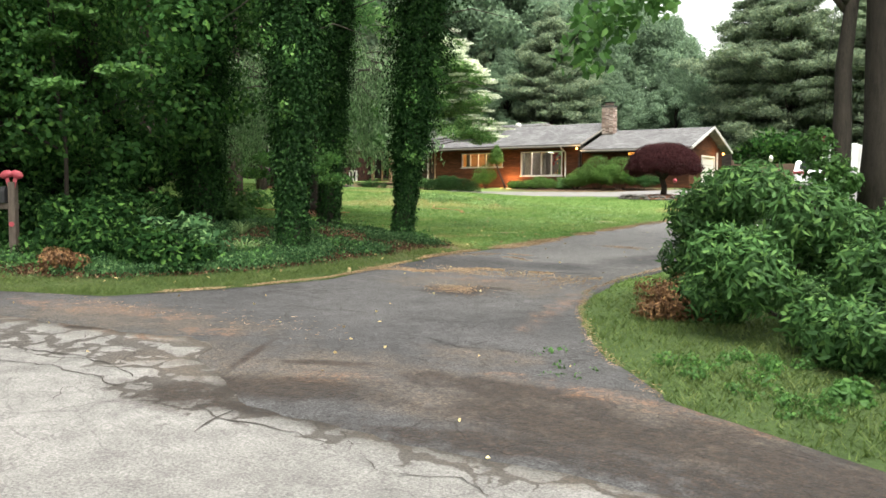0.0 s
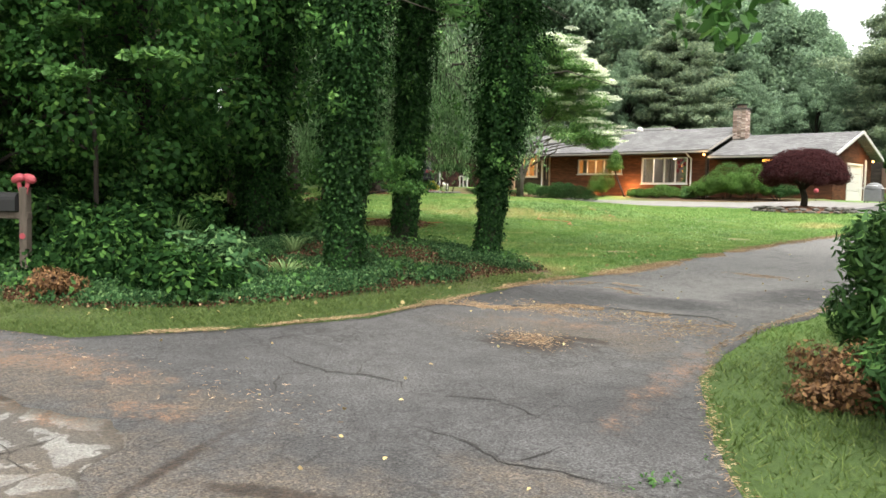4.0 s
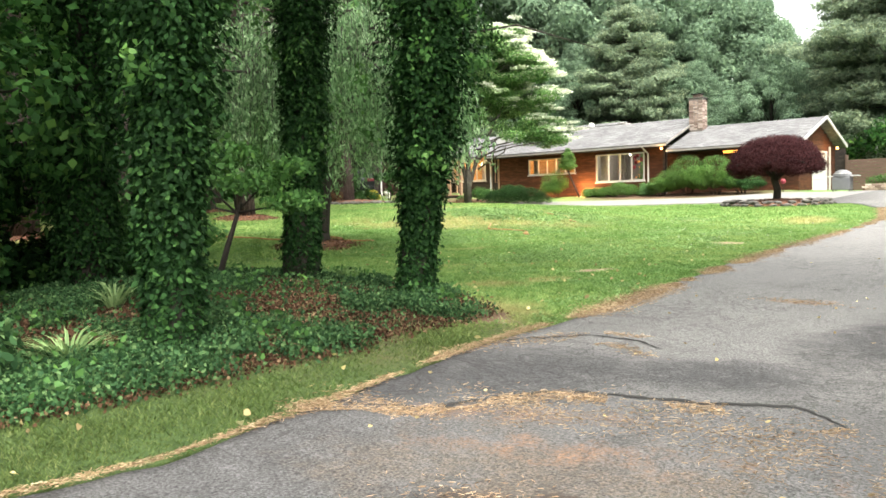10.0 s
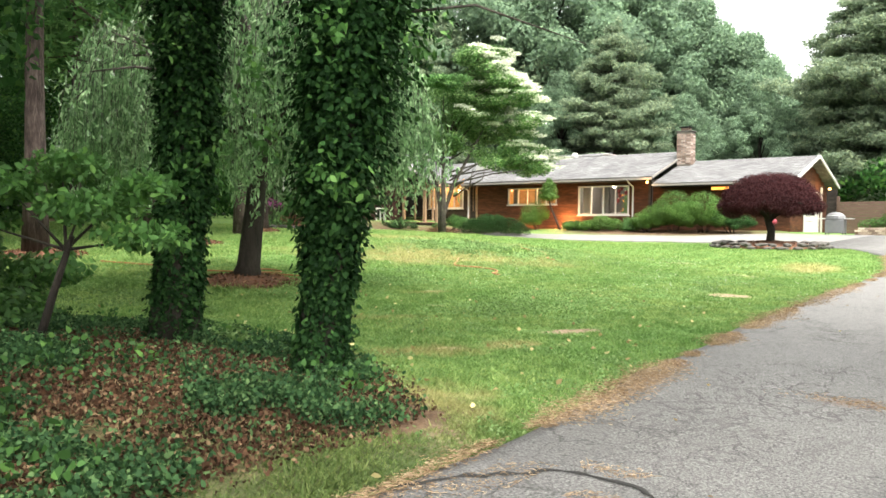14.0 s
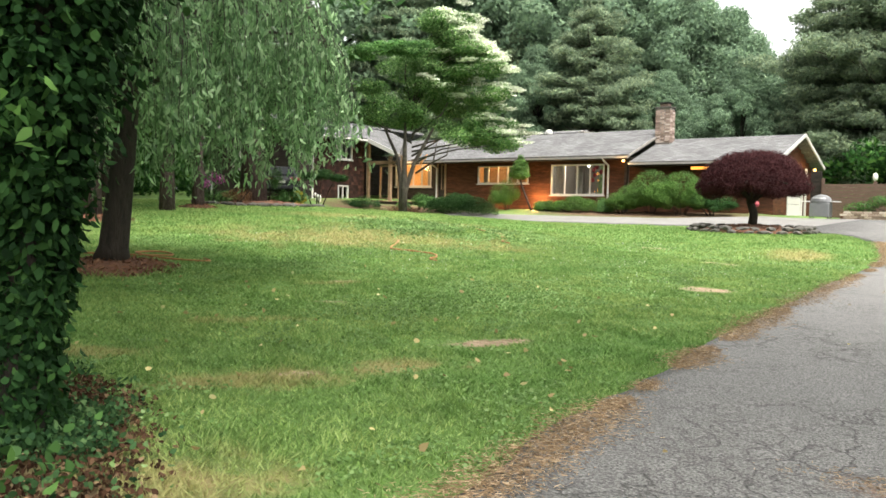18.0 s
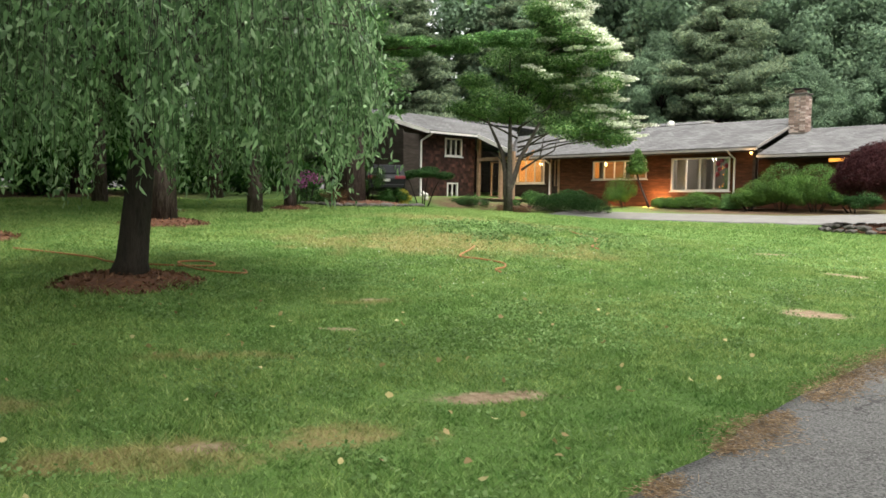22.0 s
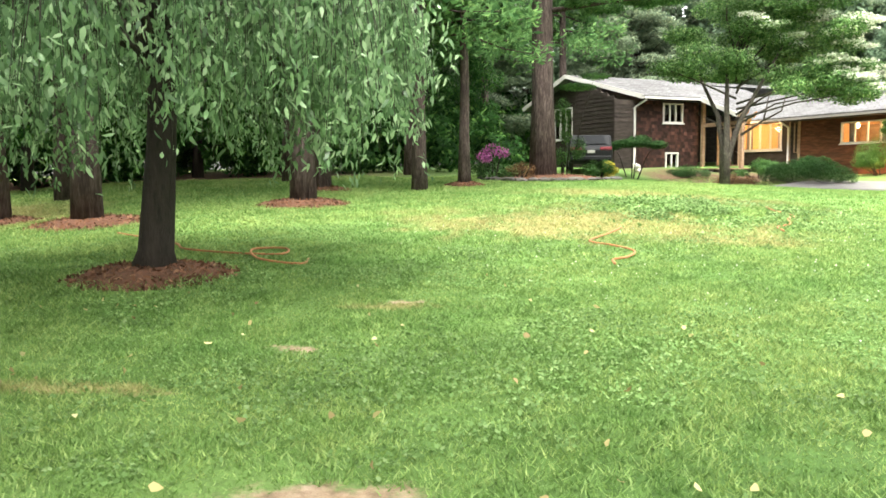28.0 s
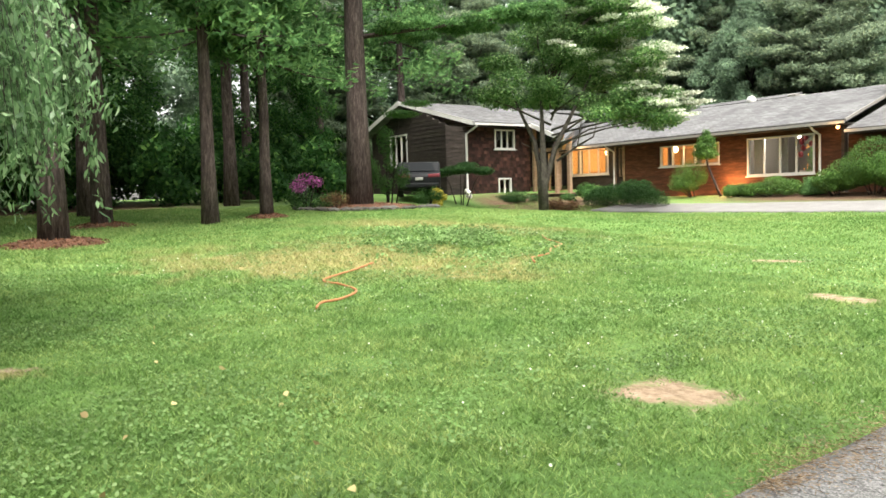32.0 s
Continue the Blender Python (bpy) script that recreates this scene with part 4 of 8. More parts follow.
room_lamp(-29.4, 53.4, 3.9, 40)
room_lamp(-25.3, 53.4, 3.95, 45)
room_lamp(-22.2, 53.4, 3.95, 45)
room_lamp(-18.6, 53.0, 4.1, 60, (1.0, 0.88, 0.74))
for k, x in enumerate((-20.02, -18.9, -17.75)):
    bm = bmesh.new()
    for i in range(10):
        a, b = x + i * 0.045, x + (i + 1) * 0.045
        o = 0.03 if i % 2 else 0.0
        vs = [bm.verts.new(p) for p in ((a, FY + 0.3 + o, 2.4), (b, FY + 0.33 - o, 2.4), (b, FY + 0.33 - o, 4.15), (a, FY + 0.3 + o, 4.15))]
        bm.faces.new(vs)
    if k in (0, 1):
        part("curtain", bm, M_CURTAIN, house, "pale hanging curtain")
    else:
        bm.free()


# garage wing
GX, GR = -9.1, 54.95
M_GFRONT = pose(-15.9, FY + 0.25, BASE)
gw = wall_with_holes("garage_front_wall", GX + 15.9, 2.35, [], 0.18, M_SIDING_DARK, M_GFRONT, house)
boards(GX + 15.9, 0.02, 2.33, [], M_GFRONT, gw, M_SIDING)
M_GEND = pose(GX, FY + 0.25, BASE, 0, 0, 90)
gable_len = 6.0
GD = (2.05, 4.55, 0.10, 2.15)
ge = wall_with_holes("garage_end_wall", gable_len, 2.35, [GD], 0.18, M_SIDING_DARK, M_GEND, house)


def gable_top(x):
    return 2.35 + (1 - abs(x - 3.0) / 3.2) * 1.25


bm = bmesh.new()
tri = [bm.verts.new(M_GEND @ Vector(p)) for p in ((0, 0, 2.35), (gable_len, 0, 2.35), (3.0, 0, 3.58), (0, 0.18, 2.35), (gable_len, 0.18, 2.35), (3.0, 0.18, 3.58))]
for f in ((0, 1, 2), (5, 4, 3), (0, 3, 4, 1), (1, 4, 5, 2), (2, 5, 3, 0)):
    bm.faces.new([tri[i] for i in f])
part("gable", bm, M_SIDING_DARK, ge)
boards(gable_len, 0.02, 3.5, [GD], M_GEND, ge, M_SIDING, top=gable_top)
door = part("garage_door", frame_bm(GD[0], GD[1], GD[2], GD[3], 0.1, M_GEND), M_TRIM, ge)
for i in range(4):
    bm = bmesh.new()
    h = (GD[3] - GD[2] - 0.2) / 4
    box_into(bm, GD[0] + 0.1, GD[1] - 0.1, 0.03, 0.07, GD[2] + 0.1 + i * h, GD[2] + 0.1 + (i + 1) * h - 0.012, M_GEND)
    part("door_panel", bm, M_TRIM, door)
beam((GX + 0.06, 56.9, BASE), (GX + 0.06, 56.9, 3.95), 0.09, 0.09, M_TRIM, "corner_post", house)

# roofs
RZ, RY, EY, EZ = 6.02, 55.5, 51.05, 4.42
main_roof = slab([(-30.6, EY, EZ), (-15.55, EY, EZ), (-15.55, RY, RZ), (-33.9, RY, RZ)], 0.16, M_ROOF, "front_roof", house)
slab([(-33.9, RY, RZ), (-15.55, RY, RZ), (-15.55, 60.2, EZ), (-33.9, 60.2, EZ)], 0.16, M_ROOF, "back_roof", house)
slab([(-27.5, 55.7, 6.08), (-20.7, 55.7, 6.08), (-20.7, 56.6, 6.30), (-27.5, 56.6, 6.30)], 0.2, M_ROOF, "raised_ridge", house)
slab([(-15.54, 51.15, 4.06), (GX + 0.45, 51.15, 4.06), (GX + 0.45, GR, 5.42), (-15.54, GR, 5.42)], 0.15, M_ROOF, "garage_roof_front", house)
slab([(-15.54, GR, 5.42), (GX + 0.45, GR, 5.42), (GX + 0.45, 58.6, 4.06), (-15.54, 58.6, 4.06)], 0.15, M_ROOF, "garage_roof_back", house)
for a, b, n, w, h in (((-30.6, EY - 0.05, EZ - 0.12), (-15.5, EY - 0.05, EZ - 0.12), "gutter", 0.1, 0.1), ((-15.54, 51.1, 3.97), (GX + 0.45, 51.1, 3.97), "gutter", 0.1, 0.1)):
    beam(a, b, w, h, M_GUTTER, n, house)
beam((-15.5, EY, EZ - 0.05), (-15.5, RY, RZ - 0.05), 0.05, 0.1, M_GUTTER, "rake_board", house)
for a, b in (((GX + 0.48, 51.1, 4.0), (GX + 0.48, GR, 5.37)), ((GX + 0.48, 58.6, 4.0), (GX + 0.48, GR, 5.37))):
    beam(a, b, 0.05, 0.15, M_TRIM, "rake_board", house)
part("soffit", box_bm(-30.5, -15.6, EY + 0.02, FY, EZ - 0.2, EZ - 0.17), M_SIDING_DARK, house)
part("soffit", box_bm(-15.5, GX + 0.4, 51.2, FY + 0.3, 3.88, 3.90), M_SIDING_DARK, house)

# downpipes
for x, y, z0, z1 in ((-16.85, FY - 0.1, 1.72, 4.22), (-27.62, FY - 0.12, 1.72, 4.25)):
    me = tubes_mesh("downpipe", [([(x - 0.05, EY, z1 + 0.05), (x - 0.02, EY + 0.15, z1 - 0.1), (x, y, z1 - 0.28), (x, y, z0 + 0.12), (x, y - 0.15, z0)], [0.045] * 5, 8)], M_TRIM)
    part("downpipe", me, None, house)

# chimney: courses of brick round a mortar core
CX, CY = -15.17, 54.35
chimney = part("chimney_stack", box_bm(CX - 0.37, CX + 0.37, CY - 0.28, CY + 0.28, 4.6, 6.9), M_MORTAR, house, "pale red brick chimney")
brick_me = {}
for k in range(int((6.88 - 5.2) / 0.085)):
    z = 5.2 + k * 0.085
    for face in range(4):
        long = 0.76 if face % 2 == 0 else 0.58
        dist = 0.28 if face % 2 == 0 else 0.37
        cnt = 3 if face % 2 == 0 else 2
        step_len = long / cnt
        for i in range(cnt):
            u = -long / 2 + (i + 0.5) * step_len
            key = round(step_len, 3)
            if key not in brick_me:
                b = box_bm(-step_len / 2 + 0.005, step_len / 2 - 0.005, -0.015, 0.015, 0, 0.073)
                me = bpy.data.meshes.new("brick")
                b.to_mesh(me)
                b.free()
                me.materials.append(M_BRICK)
                brick_me[key] = me
            ob = new("brick", brick_me[key])
            ob.parent = chimney
            turn = face * 90
            ob.matrix_basis = Matrix.Translation((CX, CY, z)) @ pose(0, 0, 0, 0, 0, turn) @ pose(u + (0.06 if k % 2 else -0.06) * (0 < i < cnt - 1), -dist - random.uniform(0, 0.022), 0)
part("chimney_cap", box_bm(CX - 0.43, CX + 0.43, CY - 0.34, CY + 0.34, 6.9, 6.97, 0.015), M_STONE, chimney)
part("flue", box_bm(CX - 0.22, CX + 0.22, CY - 0.2, CY + 0.2, 7.0, 7.14, 0.02), M_BRICK, chimney)
part("flue_hood", box_bm(CX - 0.3, CX + 0.3, CY - 0.28, CY + 0.28, 7.16, 7.2, 0.01), M_DARK_METAL, chimney)

# roof vent, skylight and dome
me = tubes_mesh("vent_pipe", [([(-25.9, 53.2, 5.1), (-25.9, 53.2, 5.62)], [0.055, 0.055], 10)], M_DARK_METAL)
part("vent_pipe", me, None, house, "dark vent pipe on the roof")
part("skylight_curb", box_bm(-28.6, -26.9, 53.6, 54.6, 5.2, 6.0, 0.02), M_TRIM, house)
bm = bmesh.new()
bmesh.ops.create_cone(bm, cap_ends=True, segments=4, radius1=0.95, radius2=0.15, depth=0.6, matrix=pose(-27.75, 54.1, 6.3, 0, 0, 45))
part("skylight_cap", bm, M_ROOF, house)
bm = bmesh.new()
bmesh.ops.create_uvsphere(bm, u_segments=14, v_segments=8, radius=0.22, matrix=pose(-22.65, 55.6, 6.1))
part("roof_dome", bm, M_TRIM, house, "white roof vent dome")
part("ridge_flashing", box_bm(-20.75, -20.35, 55.5, 56.6, 6.02, 6.14, 0.03), M_GUTTER, house)

# wing with its gable towards the lawn
WX, WY = -30.6, 43.65
M_SIDE = pose(WX, WY, BASE - 0.1, 0, 0, 90)
UW, LW = (46.52, 47.76, 4.25, 5.21), (46.70, 47.50, 2.00, 2.84)
whole = [(a - WY, b - WY, c - BASE + 0.1, d - BASE + 0.1) for a, b, c, d in (UW, LW)]
side_len = 48.75 - WY
side = wall_with_holes("wing_side_wall", side_len, 3.85, whole, 0.18, M_SIDING_DARK, M_SIDE, house)
window(side, M_SIDE, *whole[0], 3, name="upper_window", frame=0.07)
window(side, M_SIDE, *whole[1], 2, name="lower_window", frame=0.07)
# shingles, too small to tell apart singly from the lawn
verts, faces = [], []
zc, row = 0.0, 0
while zc < 3.82:
    x = 1.25 - 0.1 * (row % 2)
    while x < side_len - 0.05:
        w = random.uniform(0.10, 0.24)
        x1 = min(x + w, side_len)
        cx, cz = (x + x1) / 2, zc + 0.08
        if x1 > 1.2 and not any(h[0] - 0.02 < cx < h[1] + 0.02 and h[2] - 0.06 < cz < h[3] + 0.02 for h in whole):
            k = len(verts)
            o = random.uniform(0.018, 0.034)
            drop = random.uniform(0, 0.02)
            a, b = max(x, 1.2) + 0.003, x1 - 0.003
            verts += [M_SIDE @ Vector(p) for p in ((a, -o, zc - drop), (b, -o, zc - drop), (b, -0.006, zc + 0.17), (a, -0.006, zc + 0.17), (a, -0.001, zc - drop), (b, -0.001, zc - drop))]
            faces += [(k, k + 1, k + 2, k + 3), (k + 4, k + 5, k + 1, k)]
        x = x1
    zc += 0.16
    row += 1
part("wall_shingles", mesh_from("wall_shingles", verts, faces, M_SHINGLE), None, side)["kind"] = "stuff"
boards(1.2, 0.02, 3.82, [], M_SIDE, side, M_SIDING_DARK, 0.2)
GW0, GW1 = -37.6, WX
M_WGABLE = pose(GW0, WY, BASE - 0.1)
wl_len = GW1 - GW0
GWIN = (-35.75 - GW0, -34.0 - GW0, 3.58 - BASE + 0.1, 5.2 - BASE + 0.1)
wg = wall_with_holes("wing_gable_wall", wl_len, 3.85, [GWIN], 0.18, M_SIDING_DARK, M_WGABLE, house)


def wing_top(x):
    return 3.85 + max(0.0, 1 - abs(x - 3.6) / 3.7) * 1.35


bm = bmesh.new()
tri = [bm.verts.new(M_WGABLE @ Vector(p)) for p in ((0, 0, 3.85), (wl_len, 0, 3.85), (3.6, 0, 5.15), (0, 0.18, 3.85), (wl_len, 0.18, 3.85), (3.6, 0.18, 5.15))]
for f in ((0, 1, 2), (5, 4, 3), (0, 3, 4, 1), (1, 4, 5, 2), (2, 5, 3, 0)):
    bm.faces.new([tri[i] for i in f])
part("gable", bm, M_SIDING_DARK, wg)
boards(wl_len, 0.02, 5.05, [GWIN], M_WGABLE, wg, M_SIDING_DARK, 0.2, top=wing_top)
window(wg, M_WGABLE, *GWIN, 3, name="gable_window", frame=0.07)
part("wing_back_wall", box_bm(GW0, GW0 + 0.18, WY + 0.19, 60, BASE - 0.1, 5.3), M_SIDING_DARK, house)
part("house_back_wall", box_bm(GW0, GX, 60.05, 60.2, BASE - 0.1, 4.35), M_SIDING_DARK, house)
PX, PZ, WEZ = -34.0, 6.78, 5.48
slab([(-30.0, 44.85, WEZ), (-30.0, 48.35, WEZ), (PX, 48.35, PZ), (PX, 43.2, PZ)], 0.16, M_ROOF_SIDE, "wing_roof_side", house)
slab([(-30.0, 48.35, WEZ), (-27.6, 48.35, 4.55), (-30.9, 52.3, 4.85), (-33.2, 55.2, 6.2), (PX, 55.3, 6.5), (PX, 48.35, PZ)], 0.16, M_ROOF_SIDE, "entry_roof", house)
slab([(PX, 43.2, PZ), (PX, 58.0, PZ), (-38.1, 58.0, 5.4), (-38.1, 43.2, 5.4)], 0.16, M_ROOF_SIDE, "wing_roof_far", house)
beam((-29.97, 44.85, WEZ - 0.1), (-29.97, 48.3, WEZ - 0.1), 0.1, 0.11, M_TRIM, "gutter", house)
beam((PX, 43.17, PZ - 0.08), (-29.98, 44.82, WEZ - 0.08), 0.05, 0.2, M_TRIM, "rake_board", house)
beam((PX, 43.17, PZ - 0.08), (-38.1, 43.17, 5.33), 0.05, 0.2, M_TRIM, "rake_board", house)
beam((-29.98, 48.33, WEZ - 0.08), (-27.6, 48.33, 4.48), 0.05, 0.2, M_TRIM, "rake_board", house)
me = tubes_mesh("downpipe", [([(-30.0, 45.05, 5.3), (-30.25, 44.95, 5.15), (-30.52, 44.78, 4.95), (-30.52, 44.78, 1.85), (-30.35, 44.7, 1.7)], [0.055] * 5, 8)], M_TRIM)
part("downpipe", me, None, house)

# entry: posts, glazed screen, deck and steps
for x, y in ((-30.25, 48.75), (-28.6, 48.75), (-27.7, 48.75)):
    beam((x, y, 1.9), (x, y, 4.5 if x > -30 else 5.3), 0.16, 0.16, M_TIMBER, "porch_post", house)
beam((-30.25, 48.75, 4.15), (-27.7, 48.75, 4.15), 0.14, 0.18, M_TIMBER, "porch_beam", house)
for x0, x1 in ((-30.15, -29.4), (-29.36, -28.7)):
    fr = part("screen_frame", frame_bm(x0, x1, 2.15, 4.05, 0.06, pose(0, 49.6, 0)), M_TIMBER, house)
    bm = box_bm(x0 + 0.06, x1 - 0.06, 49.6, 49.607, 2.21, 3.99)
    part("pane", bm, M_GLASS, fr).visible_shadow = False
room_lamp(-29.2, 50.8, 4.0, 25)

# what shows through the lit windows
for name, x0, x1, y0, y1, z0, z1, mtl in (("kitchen_cabinet", -26.6, -24.2, 55.3, 55.7, 3.2, 4.1, M_TIMBER), ("kitchen_cabinet", -23.4, -21.4, 55.3, 55.7, 3.2, 4.1, M_TIMBER), ("dresser", -30.4, -29.2, 55.2, 55.7, 1.76, 3.7, M_TIMBER), ("dining_table", -29.9, -28.2, 53.6, 54.4, 2.45, 2.52, M_TIMBER), ("sofa", -19.6, -17.6, 54.6, 55.4, 1.76, 2.7, M_CURTAIN)):
    b = thing(name, "wooden " + name.replace("_", " ") + " seen through the lit window" if name != "sofa" else "pale upholstered sofa behind the picture window", name.split("_")[-1], (0, 0, 0))
    part("body", box_bm(x0, x1, y0, y1, z0, z1, 0.02), mtl, b)
    if name == "dining_table":
        for lx in (x0 + 0.1, x1 - 0.1):
            part("leg", box_bm(lx - 0.04, lx + 0.04, 53.9, 54.0, 1.76, 2.45), mtl, b)
for x in (-30.6, -28.6, -24.6, -23.1):
    bm = bmesh.new()
    for i in range(8):
        a, o = x + i * 0.05, 0.03 * (i % 2)
        vs = [bm.verts.new(p) for p in ((a, FY + 0.28 + o, 2.6), (a + 0.05, FY + 0.31 - o, 2.6), (a + 0.05, FY + 0.31 - o, 4.2), (a, FY + 0.28 + o, 4.2))]
        bm.faces.new(vs)
    part("curtain", bm, M_CURTAIN, house, "pale hanging curtain")
# decorated little tree and red garland in the picture window
xmas = thing("decorated_tree", "small dark tree with string lights and red garland in the window", "decoration", (-17.55, FY + 0.75, 1.76))
rngx = np.random.default_rng(3)
bl = [(0, 0, 0.6 + 0.22 * i, 0.42 - 0.035 * i, 0.42 - 0.035 * i, 0.2) for i in range(9)]
c, d = blob_points(1600, bl, rngx, 0.3)
part("foliage", leaf_mesh("foliage", c, 0.08, 0.02, M_NEEDLE, ahead=d, rng=rngx), None, xmas)
part("trunk", tubes_mesh("trunk", [([(0, 0, 0), (0, 0, 2.3)], [0.03, 0.01], 6)], M_BARK), None, xmas)
for i in range(22):
    z = rngx.uniform(0.6, 2.2)
    a = rngx.uniform(math.pi, 2 * math.pi)
    rr = 0.45 - 0.12 * (z - 0.6)
    bm = bmesh.new()
    bmesh.ops.create_icosphere(bm, subdivisions=1, radius=0.022, matrix=Matrix.Translation((math.cos(a) * rr, math.sin(a) * rr, z)))
    part("light_bulb", bm, M_WARM_SOFT, xmas)
for i, (dx, z) in enumerate(((-0.32, 2.0), (-0.25, 1.75), (-0.36, 1.5), (0.1, 1.9), (-0.15, 2.15))):
    bm = bmesh.new()
    bmesh.ops.create_uvsphere(bm, u_segments=10, v_segments=7, radius=0.11, matrix=Matrix.Translation((dx, -0.42, z)) @ Matrix.Diagonal((1, 0.6, 1.1, 1)))
    part("red_bow", bm, M_RED, xmas)

# ---- trees ----


def gz(x, y):
    return float(ground_z(x, y))


def wobble_line(p0, p1, n, amount, rng):
    pts = [np.array(p0) + (np.array(p1) - np.array(p0)) * i / n for i in range(n + 1)]
    return [p if i == 0 else p + rng.normal(size=3) * amount * (i / n) for i, p in enumerate(pts)]


def ivy_tree(x, y, height, r, lean, leaves, seed, label, bulk):
    """A tall trunk wrapped in ivy, whose drooping sprigs stand out further with height, under a leafy crown. bulk: reach of the ivy at heights 0, 1, 2, 3 and 5 m."""
    rng = np.random.default_rng(seed)
    t = thing("ivy_covered_tree", label, "tree", (x, y, gz(x, y) - 0.05), "ivy-covered trees")
    top = (lean[0], lean[1], height)
    pts = wobble_line((0, 0, 0), top, 9, 0.07, rng)
    rad = [r * (1.35 if i == 0 else 1.0) * (1 - 0.55 * i / 9) for i in range(10)]
    part("trunk", tubes_mesh("trunk", [(pts, rad, 14)], M_BARK), None, t)
    p = np.array(pts)

    def on_trunk(z):
        return np.stack([np.interp(z, p[:, 2], p[:, k]) for k in range(3)], 1)

    def reach(z):
        return np.interp(z, [0, 1, 2, 3, 5, height], list(bulk) + [bulk[-1]])

    for k in range(7):
        z = rng.uniform(2.6, height * 0.8)
        base, a, ln = on_trunk(np.array([z]))[0], rng.uniform(0, 2 * math.pi), rng.uniform(0.7, 1.9)
        tip = base + np.array([math.cos(a) * ln, math.sin(a) * ln, rng.uniform(-0.5, 0.5)])
        mid = (base + tip) / 2 + np.array([0, 0, 0.2])
        part("dead_branch", tubes_mesh("dead_branch", [([base, mid, tip], [0.016, 0.011, 0.004], 5)], M_GREY_BARK), None, t)
    # leaves close on the bark, in tufts with gaps
    n = int(leaves * 1.0)
    z = np.where(rng.random(n) < 0.85, rng.uniform(0.02, 5.2, n), rng.uniform(5.2, height, n))
    a = rng.uniform(0, 2 * math.pi, n)
    tuft = np.sin(a * 3 + z * 5.1 + seed) * np.sin(z * 7.3 - a * 2 + seed * 2) + 0.6 * np.sin(a * 7 - z * 13)
    keep = tuft + rng.normal(size=n) * 0.5 > -0.5
    z, a, tuft = z[keep], a[keep], tuft[keep]
    out = np.stack([np.cos(a), np.sin(a), np.zeros(len(a))], 1)
    thick = r * (1.25 - 0.25 * np.minimum(z, 1)) * (1 - 0.05 * z).clip(0.5) + (reach(z) - r).clip(0.03) * (0.15 + 0.4 * rng.random(len(z)) + 0.16 * tuft).clip(0.05)
    c = on_trunk(z) + out * thick[:, None]
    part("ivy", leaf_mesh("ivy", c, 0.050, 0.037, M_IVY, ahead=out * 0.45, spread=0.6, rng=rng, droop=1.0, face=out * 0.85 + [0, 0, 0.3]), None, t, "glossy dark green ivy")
    # drooping sprigs
    m, per = int(leaves * 0.85 / 9), 9
    z = np.where(rng.random(m) < 0.85, rng.uniform(0.1, 5.2, m), rng.uniform(5.2, height, m))
    a = rng.uniform(0, 2 * math.pi, m)
    out = np.stack([np.cos(a), np.sin(a), np.zeros(m)], 1)
    ln = (reach(z) - r * 0.9).clip(0.05) * rng.uniform(0.45, 1.25, m)
    u = np.linspace(0.25, 1.0, per)
    base = on_trunk(z) + out * r * 0.9
    c = base[:, None, :] + out[:, None, :] * (ln[:, None] * u)[..., None]
    c[..., 2] -= (0.10 + 0.8 * ln)[:, None] * u ** 2 * 0.75
    c = (c + rng.normal(size=c.shape) * 0.03).reshape(-1, 3)
    o = np.repeat(out, per, 0)
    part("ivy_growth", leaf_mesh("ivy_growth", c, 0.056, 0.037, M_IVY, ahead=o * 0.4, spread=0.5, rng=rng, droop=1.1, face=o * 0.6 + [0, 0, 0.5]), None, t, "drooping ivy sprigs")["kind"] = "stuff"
    # light green shoots of the tree itself
    bl = []
    for k in range(16):
        zz = rng.uniform(1.3, 5.5)
        b, aa = on_trunk(np.array([zz]))[0], rng.uniform(0, 2 * math.pi)
        rr = reach(zz) * rng.uniform(0.9, 1.5)
        bl.append((b[0] + math.cos(aa) * rr, b[1] + math.sin(aa) * rr, b[2] - 0.1, 0.17, 0.17, 0.22))
    c, d = blob_points(int(leaves * 0.022), bl, rng, 0.1)
    part("side_growth", leaf_mesh("side_growth", c, 0.07, 0.042, M_LEAF, rng=rng, droop=0.9, face=d), None, t, "light green leafy shoots")
    bl = [(pts[9][0] + rng.normal() * 1.9, pts[9][1] - 0.3 + rng.normal() * 1.7, height + rng.uniform(-2.6, 2.0), 1.2, 1.2, 0.7) for _ in range(30)]
    c, d = blob_points(2400, bl, rng, 0.2)
    part("crown", leaf_mesh("crown", c, 0.21, 0.145, M_LEAF_DEEP, rng=rng, droop=0.4, face=d + [0, 0, 0.3], corners=4), None, t)
    return t


ivy_tree(-1.88, 16.62, 9.0, 0.15, (0.7, 0.4), 29000, 11, "tree trunk thickly wrapped in ivy beside the lawn", (0.15, 0.21, 0.42, 0.60, 0.75))
ivy_tree(-3.5, 16.45, 9.5, 0.17, (0.25, 0.35), 25000, 12, "slim ivy-wrapped tree trunk in the leaf bed", (0.17, 0.20, 0.27, 0.34, 0.42))
ivy_tree(-1.45, 13.6, 8.5, 0.17, (-0.2, 0.25), 30000, 13, "ivy-wrapped tree trunk close beside the drive", (0.19, 0.25, 0.38, 0.50, 0.6))
ivy_tree(-4.7, 14.55, 9.0, 0.2, (0.1, 0.2), 22000, 14, "dark ivy-wrapped tree trunk in the shade", (0.35, 0.42, 0.5, 0.55, 0.6))


